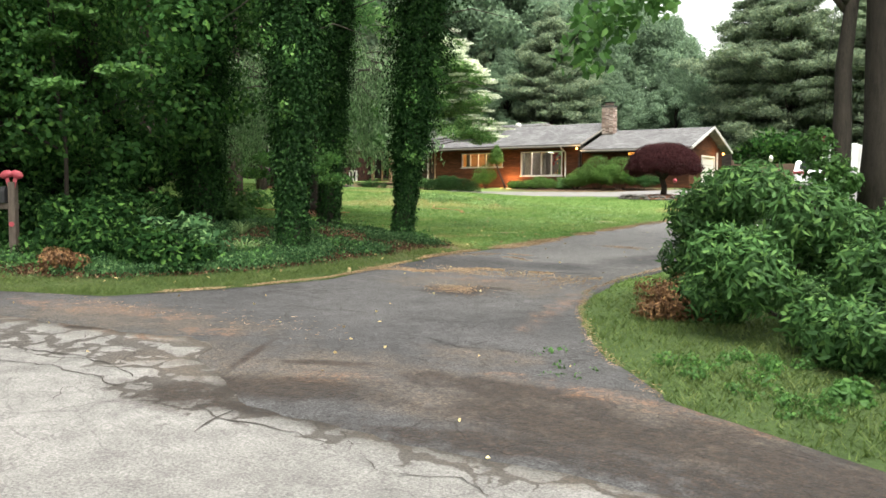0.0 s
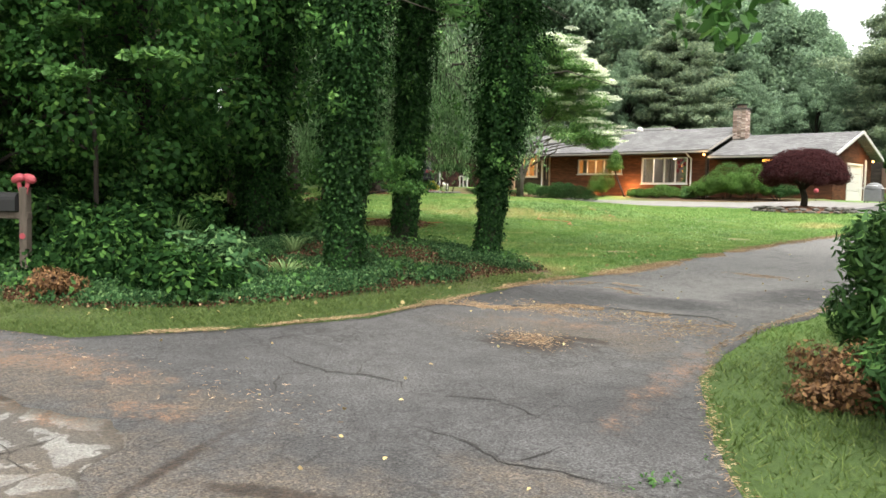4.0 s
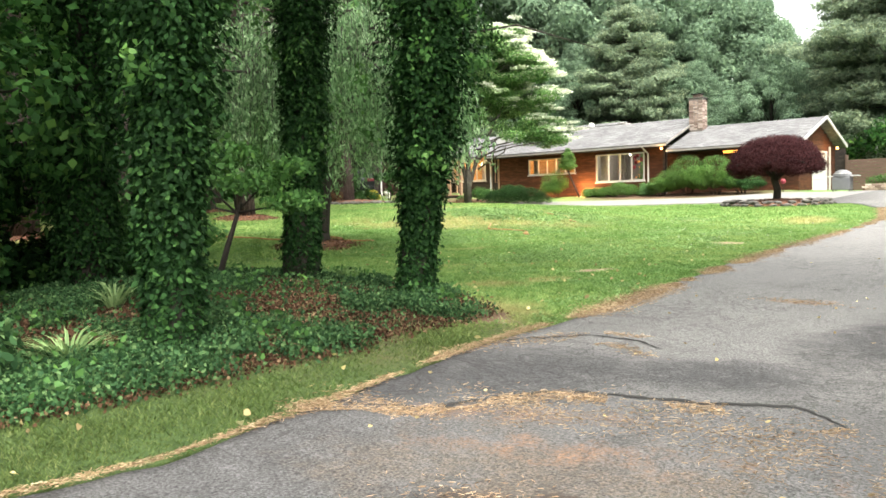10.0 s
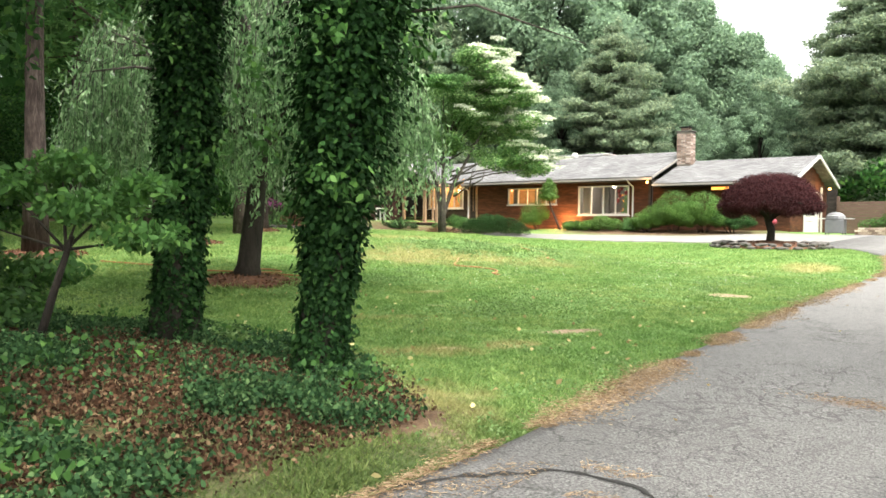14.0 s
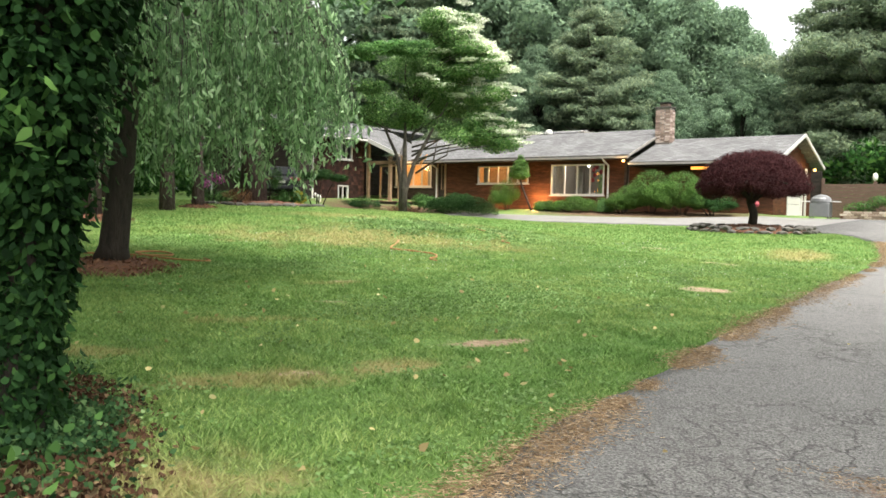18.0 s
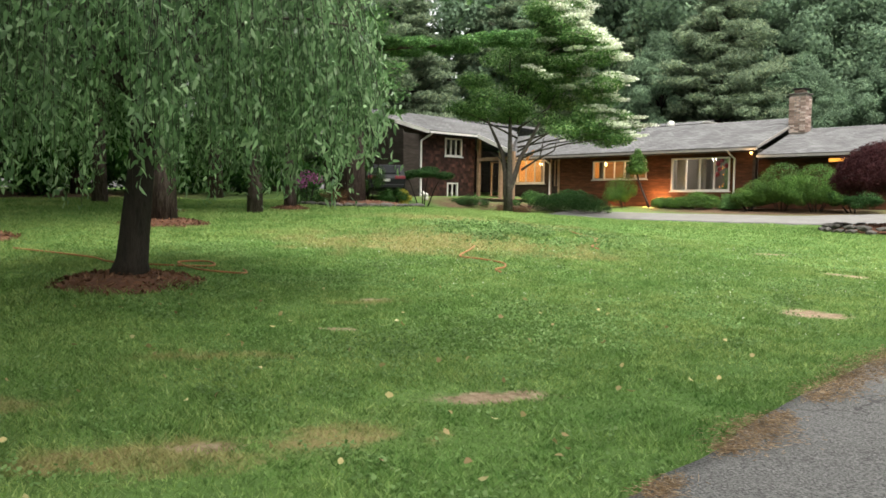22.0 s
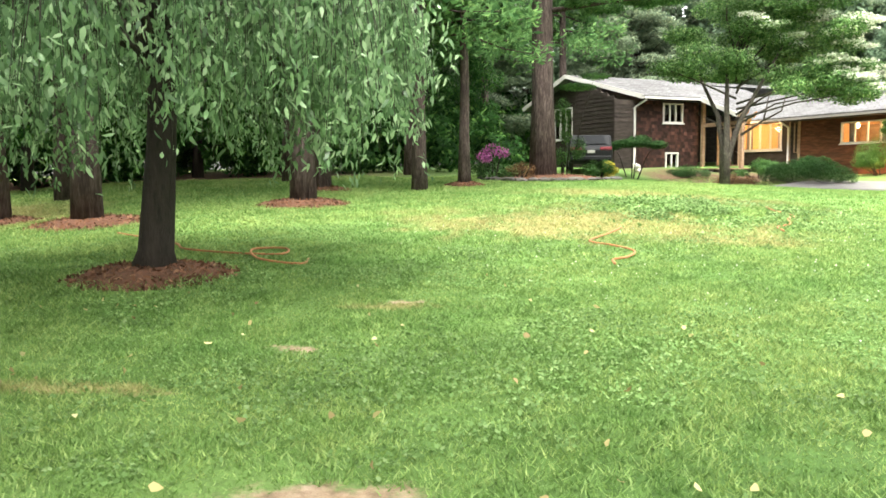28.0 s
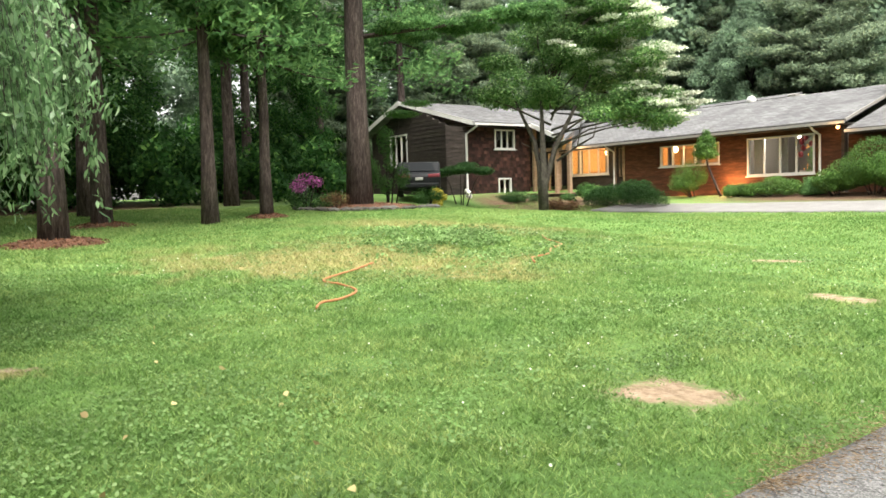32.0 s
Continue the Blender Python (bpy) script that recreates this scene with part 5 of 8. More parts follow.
def broad_tree(name, label, h, spread, leaves, leaf, material, bark, seed, clear=0.35, r=0.2, blobs=26, flat=0.5):
    """A broad-leaved tree: trunk, limbs and a ragged crown of leaf clumps. Returns it at the origin."""
    rng = np.random.default_rng(seed)
    t = thing(name, label, "tree")
    pts = wobble_line((0, 0, -0.1), (rng.normal() * 0.3, rng.normal() * 0.3, h * 0.8), 7, 0.12, rng)
    part("trunk", tubes_mesh("trunk", [(pts, [r * (1.3 if i == 0 else 1 - i / 8.5) for i in range(8)], 10)], bark), None, t)
    limbs, bl = [], []
    for k in range(blobs):
        f = rng.uniform(clear, 1.0)
        base = np.array(pts[0]) + (np.array(pts[-1]) - np.array(pts[0])) * f * 0.9
        a = rng.uniform(0, 2 * math.pi)
        reach = spread * (1 - 0.55 * abs(f - 0.5)) * rng.uniform(0.25, 1.0)
        tip = np.array([base[0] + math.cos(a) * reach, base[1] + math.sin(a) * reach, h * f + rng.uniform(0, 0.12) * h])
        limbs.append(([base, (base + tip) / 2 + np.array([0, 0, 0.15 * reach]), tip], [r * 0.35, r * 0.2, 0.012], 5))
        s = spread * rng.uniform(0.22, 0.42)
        bl.append((*tip, s, s, s * flat))
    part("branchwork", tubes_mesh("branchwork", limbs, bark), None, t)
    c, d = blob_points(leaves, bl, rng, 0.35)
    part("crown", leaf_mesh("crown", c, leaf, leaf * 0.62, material, ahead=d * 0.5, rng=rng, droop=0.35, corners=6 if leaf < 0.2 else 4), None, t)
    return t


def pine_tree(name, label, h, spread, tufts, material, seed, clear=0.3, r=0.2, needle=0.45, layers=16, bark=None):
    """A white pine: straight trunk, layered boughs and needle tufts in flat sprays."""
    rng = np.random.default_rng(seed)
    t = thing(name, label, "tree")
    pts = wobble_line((0, 0, -0.1), (rng.normal() * 0.2, rng.normal() * 0.2, h), 8, 0.08, rng)
    part("trunk", tubes_mesh("trunk", [(pts, [r * (1.25 if i == 0 else 1 - i / 9.5) for i in range(9)], 12)], bark or M_PINE_BARK), None, t)
    limbs, cs, ds = [], [], []
    per = tufts // (layers * 5)
    for k in range(layers):
        f = clear + (1 - clear) * (k + rng.uniform(-0.3, 0.3)) / layers
        z = h * min(f, 0.99)
        ln = spread * (1.0 - 0.85 * ((f - clear) / (1 - clear)) ** 1.3) * rng.uniform(0.75, 1.1)
        for j in range(5):
            a = rng.uniform(0, 2 * math.pi)
            l2 = ln * rng.uniform(0.35, 1.15)
            tip = np.array([math.cos(a) * l2, math.sin(a) * l2, z + l2 * rng.uniform(-0.22, 0.24)])
            base = np.array([0, 0, z])
            mid = (base + tip) / 2 + np.array([0, 0, -0.04 * l2])
            limbs.append(([base, mid, tip], [r * 0.22, r * 0.13, 0.01], 5))
            u = rng.random(per) ** 0.55
            side = rng.normal(size=per) * 0.17 * l2 * (0.4 + u)
            way = np.array([math.cos(a), math.sin(a), 0])
            cross = np.array([-way[1], way[0], 0])
            c = base + (tip - base) * u[:, None] + cross * side[:, None] + np.array([0, 0, 1]) * (rng.normal(size=per) * 0.09 * l2 + 0.1)[:, None]
            cs.append(c)
            ds.append(np.tile(way * 0.8 + np.array([0, 0, 0.25]), (per, 1)))
    part("branchwork", tubes_mesh("branchwork", limbs, bark or M_PINE_BARK), None, t)
    part("needles", leaf_mesh("needles", np.concatenate(cs), needle, needle * 0.32, material, ahead=np.concatenate(ds), spread=0.75, rng=rng, corners=4), None, t)
    return t


def layered_pine(name, label, h, spread, tufts, material, seed, layers=19, boughs=8, r=0.25, needle=0.28):
    """A broad white pine: flat plates of soft needles on whorls of level boughs."""
    rng = np.random.default_rng(seed)
    t = thing(name, label, "tree")
    pts = wobble_line((0, 0, -0.1), (rng.normal() * 0.2, rng.normal() * 0.2, h * 0.97), 8, 0.08, rng)
    part("trunk", tubes_mesh("trunk", [(pts, [r * (1.25 if i == 0 else 1 - i / 9.0) for i in range(9)], 10)], M_PINE_BARK), None, t)
    limbs, plates = [], []
    for k in range(layers):
        f = (k + 0.5) / layers
        z = h * (0.06 + 0.92 * f)
        ln = spread * min(1.0, 1.75 * (1 - f) ** 0.75) * rng.uniform(0.75, 1.1)
        for j in range(boughs):
            a = 2 * math.pi * (j + 0.6 * k + rng.uniform(-0.3, 0.3)) / boughs
            l2 = ln * rng.uniform(0.6, 1.12)
            way = np.array([math.cos(a), math.sin(a), 0])
            base = np.array([0, 0, z])
            lift = l2 * rng.uniform(-0.04, 0.26)
            tip = base + way * l2 + [0, 0, lift]
            limbs.append(([base, base + way * l2 * 0.5 - [0, 0, 0.04 * l2], tip], [r * 0.2, r * 0.12, 0.01], 4))
            for u in (0.38, 0.62, 0.84, 1.0):
                s = (0.30 + 0.17 * l2) * rng.uniform(0.75, 1.2)
                q = base + way * l2 * u + [0, 0, lift * u + 0.05 + rng.normal() * 0.06] + np.array([-way[1], way[0], 0]) * rng.normal() * 0.16 * l2
                plates.append((*q, s, s, 0.2 + 0.16 * s))
    plates += [(rng.normal() * 0.15, rng.normal() * 0.15, h * q, 0.35, 0.35, 0.45) for q in (0.94, 0.97, 1.0)]
    part("branchwork", tubes_mesh("branchwork", limbs, M_PINE_BARK), None, t)
    c, d = blob_points(tufts, plates, rng, 0.25)
    part("needles", leaf_mesh("needles", c, needle, needle * 0.34, material, ahead=d * [0.9, 0.9, 0.3] + [0, 0, 0.15], spread=0.6, rng=rng, corners=4, face=d * 0.6 + [0, 0, 0.5]), None, t)
    return t


def domed_tree(name, label, h, spread, leaves, leaf, material, seed, r=0.25, clumps=120):
    """A tall broad-leaved tree, a billowing crown of rounded clumps almost to the ground."""
    rng = np.random.default_rng(seed)
    t = thing(name, label, "tree")
    pts = wobble_line((0, 0, -0.1), (0.3, 0.2, h * 0.85), 7, 0.12, rng)
    part("trunk", tubes_mesh("trunk", [(pts, [r * (1.3 if i == 0 else 1 - i / 8.0) for i in range(8)], 10)], M_BARK), None, t)
    limbs, bl = [], []
    for k in range(clumps):
        f = (k + 0.5) / clumps
        a = k * 2.39996 + rng.uniform(-0.3, 0.3)
        z = h * (0.10 + 0.86 * f)
        wide = spread * (1 - abs(2 * f - 0.75) ** 2.2 * 0.62) * rng.uniform(0.62, 1.0) * (1 if f < 0.9 else 0.55)
        tip = np.array([math.cos(a) * wide, math.sin(a) * wide, z])
        s = spread * rng.uniform(0.16, 0.32)
        bl.append((*tip, s, s, s * 0.72))
        if k % 4 == 0:
            limbs.append(([np.array([0, 0, z * 0.75]), tip * [0.5, 0.5, 0.93], tip], [r * 0.35, r * 0.2, 0.015], 4))
    part("branchwork", tubes_mesh("branchwork", limbs, M_BARK), None, t)
    c, d = blob_points(leaves, bl, rng, 0.4)
    part("crown", leaf_mesh("crown", c, leaf, leaf * 0.66, material, rng=rng, droop=0.3, corners=4, face=d + [0, 0, 0.3]), None, t)
    return t


def plant(tree, x, y, scale=1.0, turn=0.0, lift=0.0):
    tree.matrix_basis = pose(x, y, gz(x, y) + lift, 0, 0, turn) @ Matrix.Scale(scale, 4)
    return tree


def again(tree, x, y, scale, turn):
    tree_copy = copy_thing(tree, pose(x, y, gz(x, y), 0, 0, turn))
    tree_copy.scale = (scale, scale, scale)
    return tree_copy


# pines round the lawn, with mulch rings
def mulch_ring(x, y, r, seed, name="mulch_ring", h=0.12, label="low ring of red-brown bark mulch"):
    rng = np.random.default_rng(seed)
    verts, faces, n, k = [], [], 28, 5
    for j in range(k + 1):
        f = j / k
        for i in range(n):
            a = 2 * math.pi * i / n
            rr = r * f * (1 + 0.14 * noise.noise(Vector((math.cos(a) * 2, math.sin(a) * 2, seed))))
            px, py = x + math.cos(a) * rr, y + math.sin(a) * rr
            verts.append((px, py, gz(px, py) + h * (1 - f ** 2) - (0.03 if j == k else 0) + rng.uniform(0, 0.02)))
    for j in range(k):
        for i in range(n):
            q = (i + 1) % n
            faces.append((j * n + i, j * n + q, (j + 1) * n + q, (j + 1) * n + i))
    ring = new(name, mesh_from(name, verts, faces, M_MULCH, True))
    a, rr = rng.uniform(0, 2 * math.pi, 500), r * np.sqrt(rng.random(500)) * 1.02
    px, py = x + np.cos(a) * rr, y + np.sin(a) * rr
    c = np.stack([px, py, ground_z(px, py) + h * (1 - (rr / r) ** 2).clip(0) + 0.015], 1)
    chips = part("bark_chip_cover", leaf_mesh("bark_chip_cover", c, 0.09, 0.035, M_NEEDLE_LITTER, rng=rng), None, ring)
    chips["kind"] = "stuff"
    return tagged(ring, label, "mulch", "mulch rings")


tall_pine = pine_tree("pine_tree", "tall straight pine with grey-brown bark", 17, 4.2, 16000, M_NEEDLE, 31, 0.36, 0.24, 0.34, 14)
plant(tall_pine, -15.6, 24.4, 1.0, 20)
PINES = [(-14.6, 20.25, 0.95, 80), (-16.4, 18.6, 1.45, 130), (-20.2, 26.2, 0.95, 200), (-18.75, 28.42, 0.78, 250), (-20.25, 30.5, 0.7, 310), (-22.9, 34.85, 1.6, 40)]
for x, y, s, turn in PINES:
    again(tall_pine, x, y, s, turn)
again(tall_pine, -23.5, 35.1, 1.35, 170)
rngb = np.random.default_rng(88)
reach_way = np.array([0.5, 0.86, 0.0])
bough_tree = thing("pine_bough", "broad level pine bough reaching over the lawn to the roof", "bough", (-22.9, 34.85, gz(-22.9, 34.85)))
part("limb", tubes_mesh("limb", [([np.array([0, 0, 5.6]), reach_way * 2.5 + [0, 0, 5.9], reach_way * 6.0 + [0, 0, 6.3]], [0.09, 0.06, 0.015], 7)], M_PINE_BARK), None, bough_tree)
bl = [(*(reach_way * u + np.array([-0.86, 0.5, 0]) * rngb.normal() * 0.7 + [0, 0, 5.75 + 0.09 * u + rngb.normal() * 0.12]), 0.6, 0.6, 0.16) for u in np.linspace(1.0, 6.4, 26)]
c, d = blob_points(9000, bl, rngb, 0.2)
part("needles", leaf_mesh("needles", c, 0.2, 0.05, M_NEEDLE, ahead=d * [0.9, 0.9, 0.3], spread=0.6, rng=rngb, corners=4, face=d * 0.5 + [0, 0, 0.6]), None, bough_tree)
for k, (x, y, r) in enumerate(((-15.6, 24.4, 0.95), (-14.6, 20.25, 1.0), (-16.4, 18.6, 0.9), (-20.25, 30.5, 0.6), (-20.2, 26.2, 0.8))):
    mulch_ring(x, y, r, 40 + k)


def weeping_tree(x, y, seed):
    """A weeping cherry: leaning trunk, arching boughs and bunches of hanging leafy strands that form an umbrella."""
    rng = np.random.default_rng(seed)
    t = thing("weeping_tree", "weeping tree with hanging leafy strands on the lawn", "tree", (x, y, gz(x, y)))
    pts = [np.array(p) for p in ((0, 0, -0.05), (0.03, 0.03, 0.25), (0.10, 0.11, 1.3), (0.14, 0.16, 2.2), (0.1, 0.15, 3.2), (0.0, 0.2, 4.2))]
    part("trunk", tubes_mesh("trunk", [(pts, [0.28, 0.185, 0.15, 0.14, 0.12, 0.07], 14)], M_BARK), None, t)
    strands, cs = [], []
    for k in range(64):
        a = k * 2.39996 + rng.uniform(-0.2, 0.2)
        far = 2.85 * ((k + 0.5) / 64) ** 0.42 * rng.uniform(0.9, 1.06)
        way = np.array([math.cos(a), math.sin(a), 0])
        crest = 4.8 - 0.24 * far ** 2 + rng.uniform(-0.25, 0.25)
        base = np.array([0.1, 0.13, rng.uniform(2.0, 3.9)])
        tip = base * [1, 1, 0] + way * far + np.array([0, 0, crest])
        mid = base * 0.45 + tip * 0.55 + np.array([0, 0, 0.55])
        part("bough", tubes_mesh("bough", [([(1 - u) ** 2 * base + 2 * u * (1 - u) * mid + u * u * tip for u in (0, 0.25, 0.5, 0.75, 1.0)], [0.05, 0.04, 0.03, 0.018, 0.008], 6)], M_GREY_BARK), None, t)
        for bunch in range(2):
            u0 = rng.uniform(0.55, 1.0) if bunch else 1.0
            q0 = (1 - u0) ** 2 * base + 2 * u0 * (1 - u0) * mid + u0 * u0 * tip
            rr = math.hypot(q0[0], q0[1])
            hem = rng.uniform(1.0, 1.75) if rr > 1.3 else rng.uniform(1.5, 2.7)
            for s in range(7):
                q = q0 + rng.normal(size=3) * np.array([0.08, 0.08, 0.12])
                ln = max(0.35, (q[2] - hem) * rng.uniform(0.55, 1.08))
                n = int(ln * 27)
                f = np.sort(rng.random(n)) ** 0.8
                sway = rng.normal(size=2) * 0.09 * ln
                out = q[:2] / (rr + 0.3) * 0.30
                bow = np.sqrt(f)
                line = np.stack([q[0] + sway[0] * f + out[0] * bow, q[1] + sway[1] * f + out[1] * bow, q[2] - ln * f ** 1.15], 1)
                wire = [(q[0] + sway[0] * g + out[0] * math.sqrt(g), q[1] + sway[1] * g + out[1] * math.sqrt(g), q[2] - ln * g ** 1.15) for g in (0, 0.15, 0.4, 0.7, 1.0)]
                strands.append((wire, [0.006, 0.005, 0.004, 0.003, 0.002], 3))
                cs.append(line + rng.normal(size=(n, 3)) * 0.045)
    part("strand_curtain", tubes_mesh("strand_curtain", strands, M_GREY_BARK), None, t)["kind"] = "stuff"
    c = np.concatenate(cs)
    part("leaves", leaf_mesh("leaves", c, 0.105, 0.037, M_CHERRY, ahead=np.tile([0, 0, -0.9], (len(c), 1)), spread=0.45, rng=rng), None, t)
    return t


weeping_tree(-8.1, 20.65, 51)
mulch_ring(-8.1, 20.65, 0.9, 52, h=0.1)


def dogwood(x, y, seed):
    """A flowering dogwood in layers, with several stems and white bracts on its outer boughs."""
    rng = np.random.default_rng(seed)
    t = thing("dogwood_tree", "layered dogwood with white blossom in front of the house", "tree", (x, y, gz(x, y)))
    stems, limbs, bl, white = [], [], [], []
    for sx, sy, tx, ty, tz in ((0, 0, 0.9, 0.5, 3.6), (-0.1, 0, -1.0, -0.3, 3.4), (0.1, 0.05, 0.3, -0.2, 4.4)):
        a = np.array([sx, sy, -0.1])
        b = np.array([tx, ty, tz])
        stems.append(([a, a + (b - a) * 0.3 + [0, 0, 0.25], a + (b - a) * 0.65, b], [0.16, 0.13, 0.09, 0.05], 10))
    right, deep = np.array([0.8, 0.6, 0]), np.array([-0.6, 0.8, 0])
    for k in range(96):
        f = (k + 0.5) / 96
        z = 3.2 + 5.1 * f
        lo, hi = np.interp(z, [3.1, 3.5, 3.8, 4.3, 5.6, 7.5, 8.4], [2.8, 1.6, 0.2, -2.2, -1.4, 0.7, 1.3]), np.interp(z, [3.3, 3.6, 4.5, 5.5, 7.2, 8.4], [4.0, 4.8, 4.6, 4.1, 3.3, 2.4])
        u = rng.uniform(lo, hi)
        v = rng.uniform(-1, 1) * 2.4 * (1 - 0.6 * f) * (1 if z > 4.1 else 0.4)
        tip = right * u + deep * v + [0, 0, z + 0.25 - 0.05 * (u - 1.2) ** 2 - 0.05 * v * v]
        if k % 5 == 0:
            limbs.append(([np.array([0.3, 0.25, min(z * 0.7, 4.6)]), tip * [0.55, 0.55, 0.9], tip - [0, 0, 0.1]], [0.045, 0.03, 0.008], 5))
        bl.append((*tip, 0.78, 0.78, 0.34))
        if u > hi - 1.7 and rng.random() < 0.9 or u > 0.6 and z > 4.8 and rng.random() < 0.7:
            white += [(*(tip + right * (0.15 + 0.3 * q) + deep * rng.uniform(-0.5, 0.3) + [0, 0, 0.28 - 0.13 * q + rng.normal() * 0.08]), rng.uniform(0.3, 0.6), rng.uniform(0.3, 0.6), rng.uniform(0.05, 0.11)) for q in range(3)]
    stems[0] = ([np.array([0, 0, -0.1]), np.array([0.1, 0.05, 1.0]), np.array([0.45, 0.3, 2.4]), np.array([1.6, 1.1, 5.0])], [0.15, 0.12, 0.09, 0.03], 10)
    stems[1] = ([np.array([0, 0, 0.2]), np.array([-0.05, 0.0, 1.5]), np.array([-0.2, -0.1, 2.6]), np.array([-1.0, -0.6, 4.6])], [0.12, 0.1, 0.08, 0.03], 10)
    for st in stems:
        part("stem", tubes_mesh("stem", [st], M_GREY_BARK), None, t)
    part("branchwork", tubes_mesh("branchwork", limbs, M_GREY_BARK), None, t)
    c, d = blob_points(60000, bl, rng, 0.35)
    part("crown", leaf_mesh("crown", c, 0.10, 0.06, M_DOGWOOD, ahead=d * [0.8, 0.8, 0.2], rng=rng, spread=0.6, droop=0.25, face=d * 0.7 + [0, 0, 0.5]), None, t)
    c, d = blob_points(34000, white, rng, 0.1)
    part("blossom", leaf_mesh("blossom", c, 0.085, 0.06, M_BRACT, ahead=d * [1, 1, 0.1], rng=rng, spread=0.6), None, t)
    for pts, radii in (([(0.45, 0.35, 1.9), (1.0, 0.85, 2.4), (1.15, 0.95, 3.4)], [0.05, 0.04, 0.012]), ([(1.0, 0.85, 2.4), (1.45, 1.2, 2.7), (1.55, 1.3, 3.3)], [0.04, 0.03, 0.01]), ([(0.1, 0.05, 1.6), (-0.25, -0.2, 2.4), (-0.6, -0.4, 2.6)], [0.03, 0.02, 0.008])):
        part("dead_branch", tubes_mesh("dead_branch", [(pts, radii, 7)], M_GREY_BARK), None, t)
    for dx, dz, ln in ((0.0, 0.0, 0.32), (0.16, 0.22, 0.22), (-0.08, 0.34, 0.2)):
        part("torn_wood", tubes_mesh("torn_wood", [([(0.52 + dx * 0.5, 0.6 + dx, 2.3 + dz), (0.56 + dx * 0.5, 0.64 + dx, 2.3 + dz + ln * 0.5), (0.6 + dx * 0.5, 0.7 + dx, 2.3 + dz + ln)], [0.05, 0.07, 0.01], 6)], M_TORN), None, t, "fresh orange torn wood")
    return t


dogwood(-21.3, 41.4, 61)

# red maple in its stone-edged bed
MX, MY = -6.75, 41.9


def red_maple(x, y, seed):
    rng = np.random.default_rng(seed)
    t = thing("red_maple", "domed dark red weeping maple in a stone-edged bed", "tree", (x, y, gz(x, y) + 0.2))
    stems = [([(0, 0, -0.2), (0.05, 0, 0.4), (-0.1, 0.05, 0.8), (0, 0, 1.4)], [0.15, 0.13, 0.12, 0.07], 10)]
    for k in range(9):
        a = 2 * math.pi * k / 9
        stems.append(([(0, 0, 0.75), (math.cos(a) * 0.8, math.sin(a) * 0.8, 1.5), (math.cos(a) * 1.8, math.sin(a) * 1.8, 1.3)], [0.06, 0.045, 0.015], 6))
    for st in stems:
        part("stem", tubes_mesh("stem", [st], M_BARK), None, t)
    bl = []
    for k in range(110):
        a, w = k * 2.39996, 1 - 1.06 * (k + 0.5) / 110
        f = math.sqrt(max(0.0, 1 - w * w))
        q = rng.uniform(0.8, 0.86)
        bl.append((math.cos(a) * 1.68 * f * q, math.sin(a) * 1.68 * f * q, 1.16 + 1.26 * w * q + rng.uniform(-0.05, 0.05), 0.4, 0.4, 0.26))
    c, d = blob_points(80000, bl, rng, 0.6)
    part("crown", leaf_mesh("crown", c, 0.085, 0.018, M_RED_LEAF, ahead=d * 0.3, rng=rng, droop=0.7, face=d + [0, 0, 0.3]), None, t)
    return t


red_maple(MX, MY, 71)

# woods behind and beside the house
far_pine = layered_pine("far_pine", "broad layered white pine behind the house", 15, 4.4, 90000, M_NEEDLE_HAZY, 81)
far_oak = domed_tree("far_broadleaf_tree", "tall leafy tree in the woods behind", 16, 5.0, 60000, 0.24, M_HAZY_LEAF, 82)
wood_oak = domed_tree("woodland_tree", "shady leafy tree at the edge of the woods", 11, 3.3, 52000, 0.115, M_LEAF_DEEP, 83, 0.17, 100)
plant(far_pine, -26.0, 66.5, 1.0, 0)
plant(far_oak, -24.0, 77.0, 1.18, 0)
plant(wood_oak, -9.0, 11.8, 1.0, 0)
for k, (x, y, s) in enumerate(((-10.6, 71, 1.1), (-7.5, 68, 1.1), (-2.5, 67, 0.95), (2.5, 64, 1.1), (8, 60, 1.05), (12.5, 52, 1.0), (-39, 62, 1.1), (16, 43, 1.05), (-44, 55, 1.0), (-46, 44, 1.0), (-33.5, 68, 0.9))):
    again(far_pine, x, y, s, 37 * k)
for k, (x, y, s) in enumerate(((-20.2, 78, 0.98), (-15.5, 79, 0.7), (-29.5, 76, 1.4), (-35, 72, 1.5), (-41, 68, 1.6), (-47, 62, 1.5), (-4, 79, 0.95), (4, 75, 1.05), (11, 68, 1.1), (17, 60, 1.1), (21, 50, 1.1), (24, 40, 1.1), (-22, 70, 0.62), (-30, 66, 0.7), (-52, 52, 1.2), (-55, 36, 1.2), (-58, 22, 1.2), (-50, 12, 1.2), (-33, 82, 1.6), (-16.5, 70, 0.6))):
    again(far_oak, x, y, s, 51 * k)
for k, (x, y, s) in enumerate(((-6.6, 11.2, 0.8), (-6.4, 13.4, 1.0), (-12.0, 10.5, 1.05), (-15.5, 11.5, 1.1), (-9.5, 8.8, 1.0), (-18.5, 9.5, 1.1), (-33, 25, 1.15), (-29, 19, 1.1), (-25, 12, 1.1), (-39, 38, 1.1), (-36, 28, 1.2), (-33, 18, 1.2))):
    again(wood_oak, x, y, s, 67 * k)
for k, (x, y, s) in enumerate(((-26.5, 27.0, 0.9), (-24.5, 22.5, 1.0), (-30.0, 33.0, 1.1), (-38.5, 41.0, 1.0), (-36.0, 36.0, 1.1), (-22.0, 20.0, 0.95), (-34.5, 29.0, 1.1), (-40.0, 47.0, 1.15))):
    again(tall_pine, x, y, s, 97 * k)


